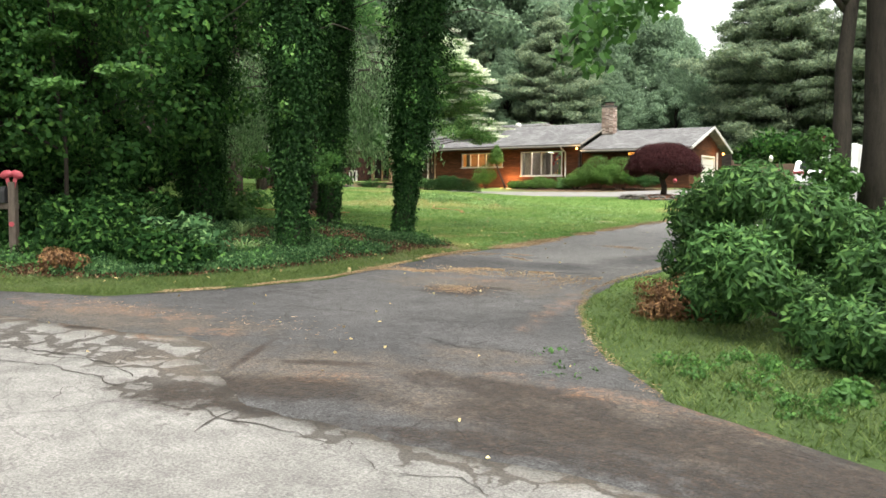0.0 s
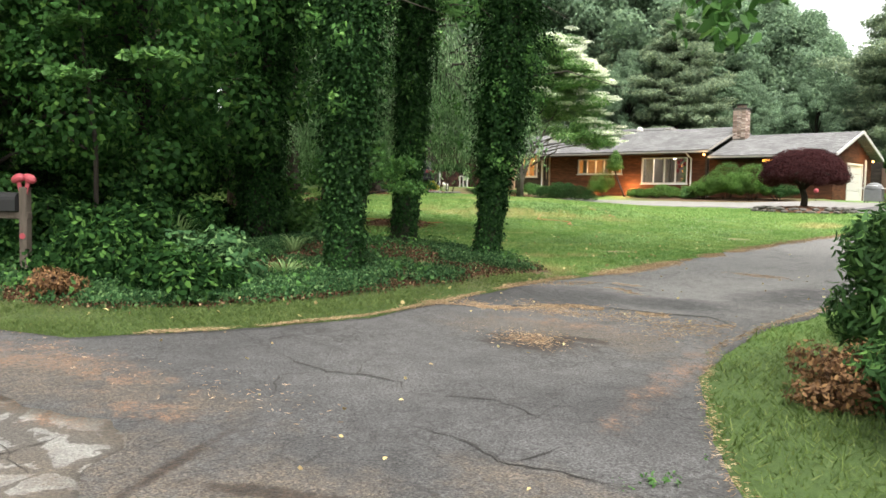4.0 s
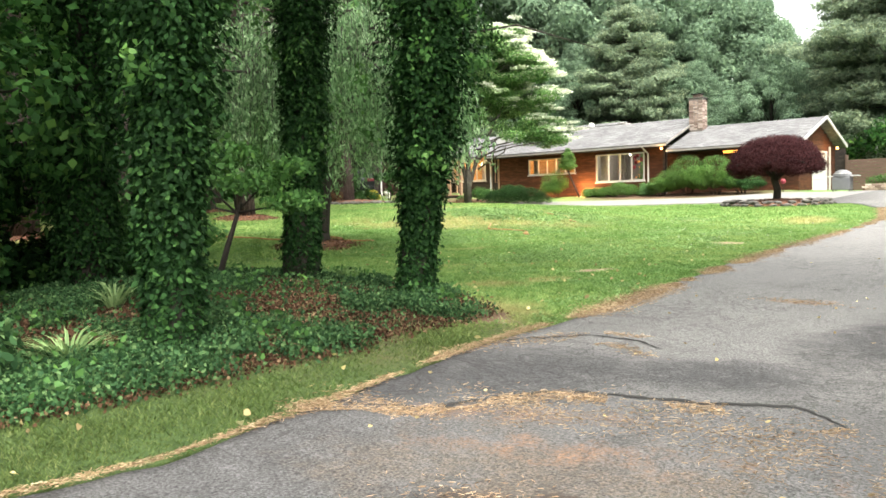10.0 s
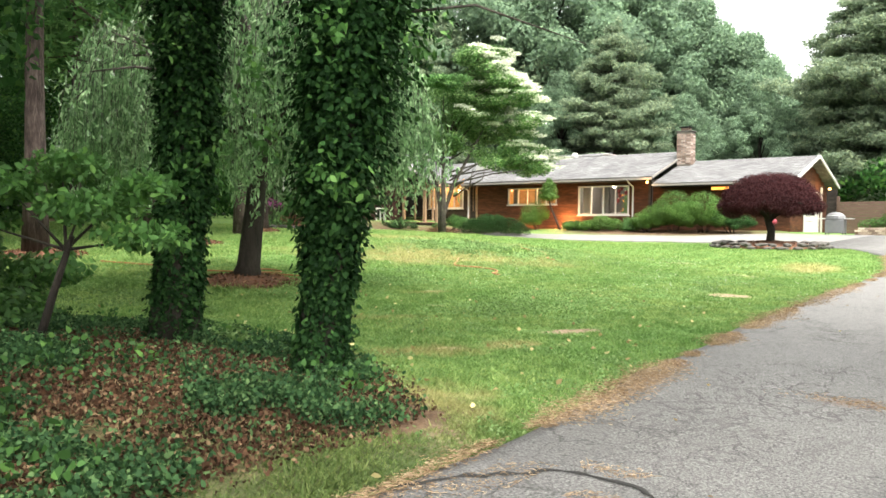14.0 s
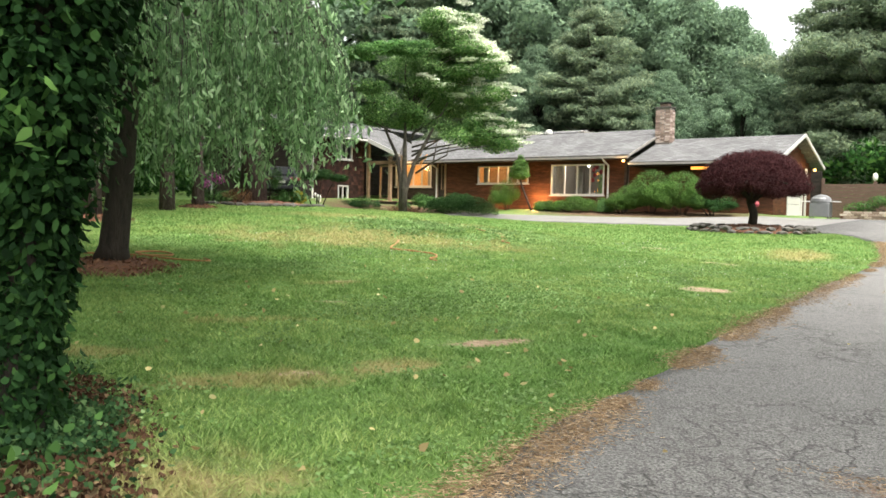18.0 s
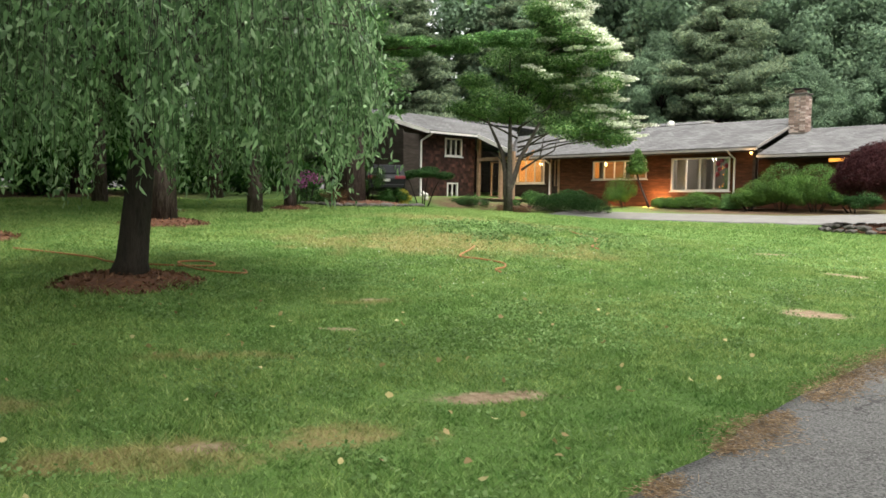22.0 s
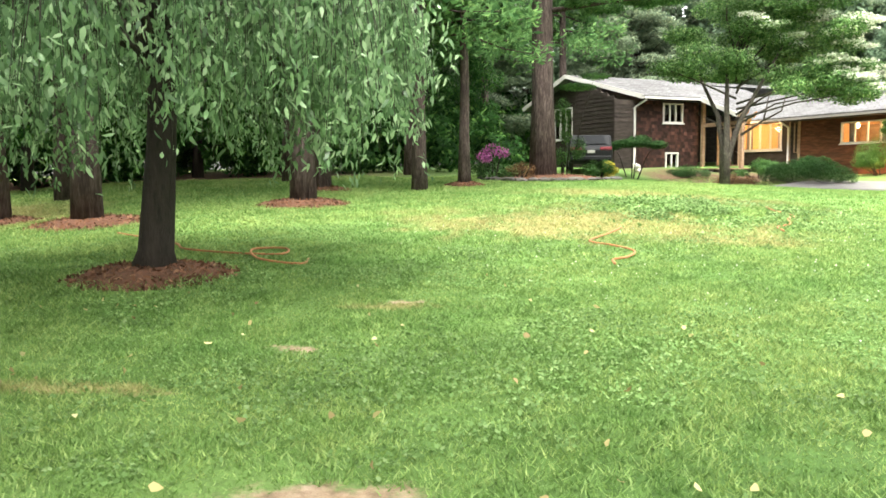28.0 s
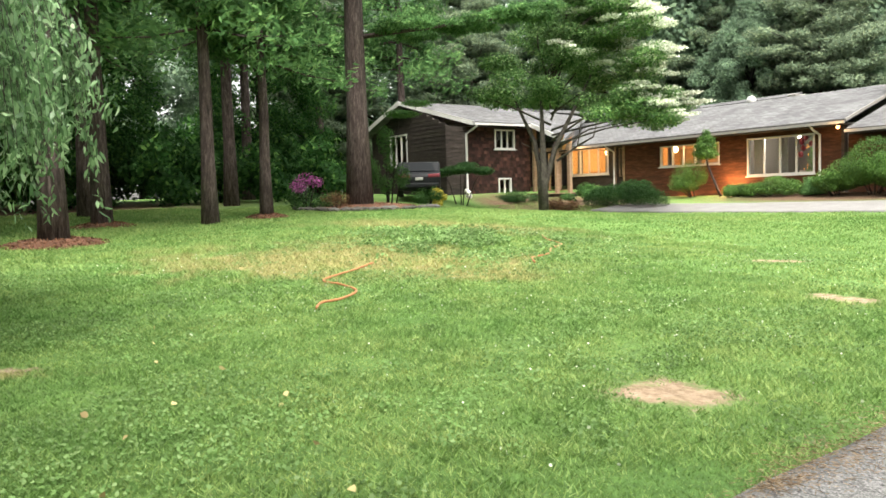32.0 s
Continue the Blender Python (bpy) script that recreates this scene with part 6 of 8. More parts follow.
def woodland_shrub(seed):
    rng = np.random.default_rng(seed)
    t = thing("woodland_thicket", "dark leafy thicket in the shade of the woods", "thicket", (0, 0, 0), "woodland thickets")
    bl = [(rng.uniform(-2.6, 2.6), rng.uniform(-1.2, 1.2), rng.uniform(0.3, 2.4), 0.8, 0.8, 0.6) for _ in range(30)]
    c, d = blob_points(6500, bl, rng, 0.3)
    part("foliage", leaf_mesh("foliage", c, 0.22, 0.13, M_LEAF_DEEP, rng=rng, droop=0.3, face=d), None, t)
    return t


thicket = woodland_shrub(95)
plant(thicket, -30.5, 14.0, 1.1, 70)
for k, (x, y, s, turn) in enumerate(((-32, 19.5, 1.2, 80), (-33.5, 24.5, 1.2, 75), (-34, 29.5, 1.2, 60), (-33.5, 34, 1.1, 50), (-36, 38, 1.2, 40), (-27, 9.5, 1.2, 110), (-22, 7.0, 1.2, 150), (-38, 22, 1.6, 90), (-40, 30, 1.6, 70), (-39, 14, 1.6, 100), (-42, 40, 1.6, 50), (-15, 9.0, 1.1, 170), (-11, 9.2, 1.0, 175), (-44, 48, 1.6, 60), (-34, 8, 1.6, 120),
                                     (-36, 66, 1.6, 0), (-28, 66, 1.6, 5), (-20, 66, 1.5, 0), (-12, 66, 1.5, 0), (-4, 64, 1.5, 10), (4, 62, 1.5, -20), (10, 56, 1.5, -50), (13, 47, 1.5, -70), (-45, 60, 1.6, 20))):
    again(thicket, x, y, s, turn)

# ---- shrubs and garden things ----


def shrub(name, label, x, y, blobs, leaves, leaf, material, seed, width=0.55, stems=6, category="shrub", lift=0.0, droop=0.2, shell=0.45, group=""):
    rng = np.random.default_rng(seed)
    t = thing(name, label, category, (x, y, gz(x, y) + lift), group)
    leaves, leaf = int(leaves * 1.7), leaf * 0.78
    c, d = blob_points(leaves, blobs, rng, shell)
    c[:, 2] = np.maximum(c[:, 2], 0.02)
    part("foliage", leaf_mesh("foliage", c, leaf, leaf * width, material, ahead=d * 0.25, rng=rng, droop=droop, face=d + [0, 0, 0.25]), None, t)
    tubes = []
    for k in range(stems):
        b = blobs[k % len(blobs)]
        tubes.append(([(b[0] * 0.25, b[1] * 0.25, -0.05), (b[0] * 0.6, b[1] * 0.6, b[2] * 0.6), (b[0], b[1], b[2] + b[5] * 0.5)], [0.03, 0.02, 0.008], 5))
    if tubes:
        part("stem_cluster", tubes_mesh("stem_cluster", tubes, M_BARK), None, t)
    return t


def dome_set(domes, seed, n=14):
    """Clipped mounds: each dome (x, y, height, radius) a rounded mass of small pads with dark gaps between."""
    rng = np.random.default_rng(seed)
    out = []
    for x, y, h, r in domes:
        for k in range(n * 2):
            a, f = k * 2.39996, (k + 0.5) / (n * 2)
            rr = math.sqrt(1 - f * f)
            s = r * 0.30 * rng.uniform(0.8, 1.2)
            out.append((x + math.cos(a) * rr * r * 0.8, y + math.sin(a) * rr * r * 0.7, h * (0.1 + 0.78 * f), s, s, max(0.1, h * 0.11)))
        out.append((x, y, h * 0.45, r * 0.7, r * 0.6, h * 0.42))
    return out


def cushions(domes, seed):
    """Rounded clipped domes (x, y, height, radius), each with a few smaller pads on its flanks."""
    rng = np.random.default_rng(seed)
    out = []
    for x, y, h, r in domes:
        out.append((x, y, h * 0.58, r * 0.95, r * 0.85, h * 0.42))
        for k in range(7):
            a = 2 * math.pi * k / 7 + rng.uniform(-0.3, 0.3)
            out.append((x + math.cos(a) * r * 0.7, y + math.sin(a) * r * 0.6, h * rng.uniform(0.3, 0.6), r * 0.38, r * 0.38, h * 0.16))
    return out


def lumps(rx, ry, h, n, seed, size=0.45):
    rng = np.random.default_rng(seed)
    out = []
    for _ in range(n):
        a, f = rng.uniform(0, 2 * math.pi), math.sqrt(rng.random())
        out.append((math.cos(a) * rx * f, math.sin(a) * ry * f, h * rng.uniform(0.12, 0.78) * (1 - 0.35 * f * f), size * rng.uniform(0.7, 1.2), size * rng.uniform(0.7, 1.2), size * rng.uniform(0.6, 1.0)))
    return out


# by the drive
shrub("laurel_bush", "big glossy green laurel bush beside the drive", 6.35, 13.2, lumps(1.7, 1.5, 1.75, 40, 1, 0.38) + [(-1.75, 0.35, 0.75, 0.35, 0.35, 0.4), (-2.0, 0.45, 1.05, 0.3, 0.3, 0.3), (-1.6, 0.3, 1.25, 0.4, 0.4, 0.3), (-2.15, 0.5, 0.6, 0.22, 0.22, 0.25), (-1.3, 0.0, 1.3, 0.4, 0.4, 0.3)], 30000, 0.12, M_BUSH, 101, 0.32, 10)
shrub("laurel_bush", "glossy green laurel bush by the lawn strip", 4.75, 15.9, lumps(1.2, 1.2, 1.5, 20, 2, 0.38), 11000, 0.10, M_BUSH, 102, 0.42, 8)
shrub("laurel_bush", "broad glossy laurel bush by the roadside", 7.7, 12.5, lumps(1.4, 1.2, 1.75, 30, 7, 0.38), 16000, 0.12, M_BUSH, 107, 0.32, 8)
shrub("laurel_bush", "low skirt of laurel shoots by the verge", 7.0, 11.75, lumps(1.0, 0.45, 0.65, 18, 8, 0.26), 5200, 0.11, M_BUSH, 108, 0.34, 8)
shrub("weeds", "light green weeds at the laurel's foot", 7.2, 11.1, lumps(1.3, 0.4, 0.16, 22, 9, 0.1), 1500, 0.07, M_LEAF, 109, 0.6, 0, "weeds")
shrub("weeds", "small broad-leaved weeds on the grass verge", 5.5, 11.3, lumps(0.6, 0.5, 0.12, 16, 10, 0.09), 700, 0.04, M_LEAF, 110, 0.6, 0, "weeds")
shrub("weeds", "low light green weeds along the verge", 6.5, 10.6, lumps(1.2, 0.3, 0.08, 22, 3, 0.08), 900, 0.04, M_LEAF, 103, 0.6, 0, "weeds")
shrub("weeds", "yellow-green seedlings at the foot of an ivy-wrapped trunk", -3.05, 16.75, lumps(0.4, 0.25, 0.28, 12, 15, 0.12), 380, 0.07, M_CLOVER, 115, 0.6, 0, "weeds")
shrub("weeds", "small weeds growing in the cracked asphalt", 4.55, 10.4, lumps(0.35, 0.25, 0.06, 10, 13, 0.05), 90, 0.04, M_LEAF, 113, 0.5, 0, "weeds")
shrub("weeds", "sparse weeds in the broken rim of the drive", 4.2, 11.0, lumps(0.15, 0.4, 0.06, 8, 14, 0.05), 60, 0.04, M_LEAF, 114, 0.5, 0, "weeds")
shrub("dead_shrub", "clipped dry brown shrub in the undergrowth", -2.3, 10.6, lumps(0.22, 0.22, 0.3, 10, 4, 0.17), 1500, 0.05, M_BROWN_SHRUB, 104, 0.6, 5)
shrub("dead_shrub", "dry brown twiggy shrub beside the laurel", 4.38, 13.05, lumps(0.25, 0.25, 0.5, 9, 5, 0.2), 2200, 0.055, M_BROWN_SHRUB, 105, 0.5, 6)
k = 0
for x, y, rx, ry, h, n, m in ((-3.1, 11.25, 0.6, 0.35, 0.45, 900, M_SHADED_LEAF), (-5.2, 11.0, 0.8, 0.4, 0.7, 1300, M_SHADED_LEAF), (-1.7, 11.7, 0.5, 0.5, 0.4, 900, M_SHADED_LEAF), (-2.7, 11.7, 0.8, 0.5, 0.7, 1500, M_SHADED_LEAF), (-3.6, 11.9, 1.0, 0.6, 0.8, 1800, M_SHADED_LEAF), (-5.2, 11.6, 1.3, 0.7, 1.1, 2600, M_SHADED_LEAF), (-4.8, 12.8, 1.2, 0.8, 1.3, 2600, M_SHADED_LEAF), (-6.9, 12.6, 1.3, 0.9, 1.7, 3000, M_SHADED_LEAF), (-6.2, 13.9, 1.2, 0.9, 2.2, 3400, M_SHADED_LEAF), (-8.6, 11.5, 1.5, 0.9, 1.6, 3000, M_SHADED_LEAF),
                          (-5.6, 15.6, 0.9, 0.8, 1.2, 1600, M_LEAF), (-8.8, 14.8, 1.6, 1.2, 3.0, 4200, M_SHADED_LEAF), (-2.3, 12.3, 0.8, 0.4, 0.5, 1200, M_GROUND_IVY)):
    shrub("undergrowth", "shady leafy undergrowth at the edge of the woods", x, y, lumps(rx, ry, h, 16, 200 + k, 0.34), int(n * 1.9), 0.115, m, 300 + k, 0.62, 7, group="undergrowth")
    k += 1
spray = thing("maple_sapling", "young maple with light green leaf sprays at the wood's edge", "tree", (-4.6, 12.0, gz(-4.6, 12.0)))
rngs = np.random.default_rng(133)
part("trunk", tubes_mesh("trunk", [([(0, 0, -0.05), (0.1, -0.05, 1.5), (0.0, -0.2, 3.0), (0.15, -0.3, 4.8)], [0.035, 0.03, 0.022, 0.01], 8)], M_BARK), None, spray)
bl = []
for k in range(26):
    f = rngs.uniform(0.35, 1.0)
    a = rngs.uniform(math.pi * 0.9, math.pi * 2.3)
    r = rngs.uniform(0.5, 1.7)
    bl.append((math.cos(a) * r, math.sin(a) * r * 0.8 - 0.2, 4.9 * f, rngs.uniform(0.3, 0.5), rngs.uniform(0.3, 0.5), 0.09))
for q in bl[::2]:
    part("branch", tubes_mesh("branch", [([(0.05, -0.15, q[2] - 0.3), (q[0] * 0.5, q[1] * 0.5, q[2] + 0.05), q[:3]], [0.02, 0.012, 0.004], 5)], M_BARK), None, spray)
c, d = blob_points(5200, bl, rngs, 0.1)
part("foliage", leaf_mesh("foliage", c, 0.11, 0.075, M_LEAF, rng=rngs, droop=0.35, face=np.tile([0.1, -0.3, 0.8], (len(c), 1))), None, spray)
garden = thing("garden_shrub", "small leaning tree-like shrub behind the ivy-clad trunks", "shrub", (-3.36, 15.24, gz(-3.36, 15.24)))
part("stem", tubes_mesh("stem", [([(0, 0, -0.05), (0.12, 0.06, 0.35), (0.3, 0.12, 0.8)], [0.035, 0.03, 0.02], 7)], M_BARK), None, garden)
rngg = np.random.default_rng(131)
bl = [(0.4, 0.2, 1.0, 0.4, 0.4, 0.14), (-0.2, -0.1, 1.15, 0.4, 0.4, 0.14), (0.1, 0.2, 1.3, 0.35, 0.35, 0.14), (0.85, 0.35, 0.8, 0.35, 0.35, 0.12), (0.6, 0.5, 1.15, 0.3, 0.3, 0.12), (-0.45, -0.2, 0.9, 0.3, 0.3, 0.1)]
c, d = blob_points(2600, bl, rngg, 0.1)
part("foliage", leaf_mesh("foliage", c, 0.07, 0.04, M_LEAF, ahead=d * 0.5, rng=rngg), None, garden)
part("branchwork", tubes_mesh("branchwork", [([(0.25, 0.1, 0.7), tuple(np.array(q[:3]) * [0.8, 0.8, 0.95])], [0.014, 0.005], 5) for q in bl], M_BARK), None, garden)

# along the house front
shrub("clipped_hedge", "low clipped dark green yew hedge by the entry path", -21.65, 46.0, dome_set([(-1.45, 0, 0.8, 0.7), (-0.7, 0, 0.95, 0.75), (0.1, 0, 1.0, 0.8), (0.9, 0, 0.9, 0.75), (1.55, 0, 0.65, 0.6)], 21), 14000, 0.058, M_YEW, 121, 0.4, 6, shell=0.75)
shrub("low_shrub", "low brownish-green heath shrub", -24.3, 45.0, lumps(1.3, 0.5, 0.5, 16, 22, 0.28), 3600, 0.07, M_BROWN_SHRUB, 122, 0.4, 5)
shrub("low_shrub", "low dull green heath shrub by the path", -27.2, 45.2, lumps(1.3, 0.5, 0.5, 16, 42, 0.28), 3200, 0.07, M_YEW, 142, 0.4, 5)
shrub("low_shrub", "low green leafy shrub by the entry", -25.6, 47.6, lumps(1.4, 0.6, 0.9, 18, 23, 0.32), 4000, 0.09, M_LEAF, 123, 0.5, 5)
shrub("round_shrub", "rounded green shrub against the siding", -24.75, 50.0, dome_set([(-0.3, 0, 1.0, 0.75), (0.4, 0, 0.95, 0.7)], 24), 7000, 0.058, M_YEW, 124, 0.45, 6)
topi = shrub("topiary", "trimmed cloud-pruned conifer with a leaning stem before the siding", -21.7, 50.4, cushions([(-0.75, 0, 1.45, 0.6), (-0.1, 0, 1.75, 0.6), (-0.4, -0.2, 1.0, 0.55)], 47), 8000, 0.06, M_JUNIPER, 125, 0.4, 7, shell=0.5)
rngt = np.random.default_rng(48)
c, d = blob_points(3600, [(0.5, 0, 1.8, 0.6, 0.5, 0.26), (0.52, 0, 2.08, 0.55, 0.48, 0.3), (0.54, 0, 2.36, 0.4, 0.38, 0.28), (0.55, 0, 2.6, 0.2, 0.2, 0.24)], rngt, 0.4)
part("clipped_top", leaf_mesh("clipped_top", c, 0.09, 0.045, M_JUNIPER, rng=rngt, face=d + [0, 0, 0.25]), None, topi)
part("leaning_stem", tubes_mesh("leaning_stem", [([(1.25, 0, 0.0), (0.95, 0, 0.6), (0.62, 0, 1.3), (0.5, 0, 1.8)], [0.06, 0.05, 0.045, 0.03], 8)], M_BARK), None, topi)
shrub("juniper", "spreading bright green juniper under the picture window", -17.95, 50.3, dome_set([(-0.7, 0, 0.55, 0.6), (0, 0.1, 0.8, 0.75), (0.7, 0, 0.65, 0.65)], 26), 8000, 0.075, M_JUNIPER, 126, 0.35, 6)
shrub("juniper", "spreading bright green juniper by the siding corner", -19.4, 50.4, lumps(0.7, 0.4, 0.6, 12, 46, 0.3), 4000, 0.09, M_JUNIPER, 146, 0.35, 6)
shrub("feathery_shrub", "feathery grey-green shrub under the picture window", -16.3, 50.4, lumps(0.5, 0.4, 0.8, 10, 27, 0.3), 2600, 0.12, M_NEEDLE, 127, 0.25, 6)
shrub("yew_mound", "rounded dark green yew mound at the garage wall", -15.15, 50.0, cushions([(-0.35, 0, 1.0, 0.6), (0.25, 0.1, 1.35, 0.75)], 28), 9000, 0.07, M_JUNIPER, 128, 0.4, 6, shell=0.8, group="yew mounds")
shrub("yew_mound", "tall cushion-topped yew mound by the garage", -13.95, 50.2, cushions([(0, 0, 2.0, 0.95), (-0.5, -0.3, 1.55, 0.6), (0.5, -0.35, 1.5, 0.6)], 29), 14000, 0.075, M_JUNIPER, 129, 0.4, 6, shell=0.8, group="yew mounds")
shrub("yew_mound", "broad bright green cushion-topped yew mound by the garage", -12.45, 50.0, cushions([(0, 0, 1.95, 0.95), (0.75, -0.2, 1.65, 0.6), (-0.5, -0.4, 1.45, 0.55)], 31), 14000, 0.075, M_JUNIPER, 131, 0.4, 6, shell=0.8, group="yew mounds")
shrub("yew_mound", "low dark green yew spreading beside the garage wall", -10.9, 49.9, cushions([(-0.5, 0, 1.25, 0.65), (0.35, -0.1, 0.9, 0.7)], 30), 9000, 0.062, M_YEW, 130, 0.4, 6, group="yew mounds")
ornament = thing("garden_ornament", "small red glazed garden ball on a thin stake", "ornament", (-9.1, 49.8, gz(-9.1, 49.8)))
bm = bmesh.new()
bmesh.ops.create_uvsphere(bm, u_segments=14, v_segments=9, radius=0.12, matrix=Matrix.Translation((0, 0, 0.55)))
part("ball", bm, M_RED, ornament)
part("stake", tubes_mesh("stake", [([(0, 0, -0.05), (0, 0, 0.45)], [0.012, 0.012], 6)], M_DARK_METAL), None, ornament)
shrub("flat_topped_shrub", "flat-topped tree-form shrub by the wing", -27.3, 42.1, [(0, 0, 1.5, 0.9, 0.8, 0.22), (0.9, 0.5, 1.4, 0.6, 0.5, 0.2), (-0.9, -0.3, 1.4, 0.6, 0.5, 0.2), (0.2, 0.2, 1.65, 0.6, 0.5, 0.2)], 5000, 0.085, M_YEW, 132, 0.45, 4, shell=0.2)
shrub("rhododendron", "rhododendron with purple-pink flowers", -23.6, 33.4, lumps(0.8, 0.6, 0.9, 12, 33, 0.35), 1200, 0.12, M_BUSH, 133, 0.4, 5)
shrub("rhododendron_bloom", "purple-pink rhododendron flower heads", -23.3, 33.1, [(0.0, 0, 1.05, 0.35, 0.35, 0.2), (0.35, 0.2, 0.9, 0.3, 0.3, 0.2), (-0.4, -0.1, 0.85, 0.3, 0.3, 0.2), (0.1, -0.3, 0.75, 0.3, 0.3, 0.2)], 260, 0.09, M_PURPLE, 134, 0.8, 3, "flowers")
shrub("low_shrub", "leafy green shrub in front of the parked car", -27.6, 40.6, lumps(0.9, 0.5, 0.9, 14, 44, 0.3), 2400, 0.09, M_LEAF, 144, 0.5, 5)
shrub("yellow_shrub", "small yellow-leaved shrub by the wing", -27.0, 40.7, lumps(0.3, 0.3, 0.9, 8, 35, 0.2), 700, 0.12, M_YELLOW, 135, 0.5, 4)
shrub("climbing_shrub", "slim green tree-like shrub before the gable", -26.3, 37.9, [(0, 0, 2.5, 0.4, 0.4, 0.6), (0.1, 0.1, 1.7, 0.3, 0.3, 0.5), (0.3, 0.5, 3.5, 0.7, 0.8, 0.16), (0.6, 1.1, 3.9, 0.6, 0.7, 0.14), (-0.1, 0, 0.8, 0.35, 0.35, 0.4), (-0.9, -0.3, 1.3, 0.5, 0.5, 0.7), (0.5, 0.4, 1.1, 0.35, 0.35, 0.5)], 4200, 0.09, M_LEAF, 136, 0.5, 5)

# mulched bed with a low stone rim round the double pine
pine_bed = mulch_ring(-23.1, 35.2, 2.3, 77, "garden_bed", 0.16, "mulched garden bed with low rough stones round the pine")
rng8 = np.random.default_rng(78)
for i in range(26):
    a = radians(-150 + 8 * i + rng8.uniform(-2, 2))
    x, y = -23.1 + math.cos(a) * 2.35, 35.2 + math.sin(a) * 2.35
    bm = bmesh.new()
    bmesh.ops.create_icosphere(bm, subdivisions=1, radius=1.0)
    sx, sy, sz = rng8.uniform(0.16, 0.3), rng8.uniform(0.12, 0.18), rng8.uniform(0.06, 0.1)
    for v in bm.verts:
        v.co = Vector((v.co.x * sx, v.co.y * sy, v.co.z * sz)) * rng8.uniform(0.88, 1.1)
    part("stone", bm, M_STONE, pine_bed).matrix_basis = pose(x, y, gz(x, y) + 0.06, rng8.uniform(-8, 8), rng8.uniform(-8, 8), math.degrees(a) + 90)
shrub("dead_shrub", "low reddish twiggy shrub in the mulched bed", -22.6, 33.8, lumps(0.7, 0.4, 0.6, 12, 79, 0.22), 1100, 0.06, M_BROWN_SHRUB, 179, 0.5, 7)

# stone-edged bed of the maple
bed = mulch_ring(MX, MY, 1.85, 72, "maple_bed", 0.24, "raised mulch bed edged with rough stones")
rng7 = np.random.default_rng(73)
for ring in range(2):
    for i in range(24):
        a = 2 * math.pi * (i + 0.5 * ring + rng7.uniform(-0.15, 0.15)) / 24
        r = 1.9 - 0.12 * ring
        x, y = MX + math.cos(a) * r, MY + math.sin(a) * r
        bm = bmesh.new()
        bmesh.ops.create_icosphere(bm, subdivisions=1, radius=1.0)
        sx, sy, sz = rng7.uniform(0.16, 0.28), rng7.uniform(0.12, 0.18), rng7.uniform(0.06, 0.09)
        for v in bm.verts:
            v.co = Vector((v.co.x * sx, v.co.y * sy, v.co.z * sz)) * rng7.uniform(0.88, 1.1)
        st = part("stone", bm, M_STONE, bed)
        st.matrix_basis = pose(x, y, gz(x, y) + 0.06 + 0.11 * ring, rng7.uniform(-8, 8), rng7.uniform(-8, 8), math.degrees(a) + 90)

# mailbox with a red bow
mail = thing("mailbox", "black mailbox on a wooden post with a red bow", "mailbox", (-4.07, 10.94, gz(-4.07, 10.94) - 0.12))
part("post", box_bm(-0.05, 0.05, -0.05, 0.05, -0.1, 1.12, 0.008), M_POST_WOOD, mail)
part("bracket", box_bm(-0.6, 0.06, -0.045, 0.045, 0.75, 0.83, 0.006), M_POST_WOOD, mail)
bm = bmesh.new()
prof = [(-0.09, 0), (0.09, 0), (0.09, 0.13)] + [(0.09 * math.cos(t), 0.13 + 0.09 * math.sin(t)) for t in np.linspace(0, math.pi, 9)[1:-1]] + [(-0.09, 0.13)]
ends = [[bm.verts.new((x, a, 0.84 + z)) for a, z in prof] for x in (-0.66, -0.07)]
bm.faces.new(ends[0])
bm.faces.new(ends[1][::-1])
for i in range(len(prof)):
    j = (i + 1) % len(prof)
    bm.faces.new((ends[0][i], ends[1][i], ends[1][j], ends[0][j]))
bmesh.ops.recalc_face_normals(bm, faces=bm.faces[:])
mbox = part("box", bm, M_DARK_METAL, mail)
part("box_door", box_bm(-0.675, -0.662, -0.085, 0.085, 0.85, 1.04, 0.006), M_DARK_METAL, mbox)
bow = bmesh.new()
for sx in (-1, 1):
    bmesh.ops.create_uvsphere(bow, u_segments=10, v_segments=6, radius=0.075, matrix=pose(0.0 + 0.075 * sx, -0.02, 1.22, 0, 20 * sx, 0) @ Matrix.Diagonal((1.2, 0.6, 0.75, 1)))
    bmesh.ops.create_cube(bow, size=1.0, matrix=pose(0.04 * sx, -0.03, 1.10, 0, 14 * sx, 0) @ Matrix.Diagonal((0.05, 0.012, 0.2, 1)))
bmesh.ops.create_uvsphere(bow, u_segments=8, v_segments=5, radius=0.035, matrix=pose(0, -0.05, 1.22))
part("bow", bow, M_RED, mail, "red ribbon bow")
bm = bmesh.new()
bmesh.ops.create_cone(bm, cap_ends=True, segments=14, radius1=0.035, radius2=0.035, depth=0.01, matrix=pose(0, -0.056, 0.55, 90, 0, 0))
part("reflector", bm, M_RED, mail, "round red reflector")
mail.rotation_euler = (0, 0, radians(35))

# white trailer and car, black car, grill, fence


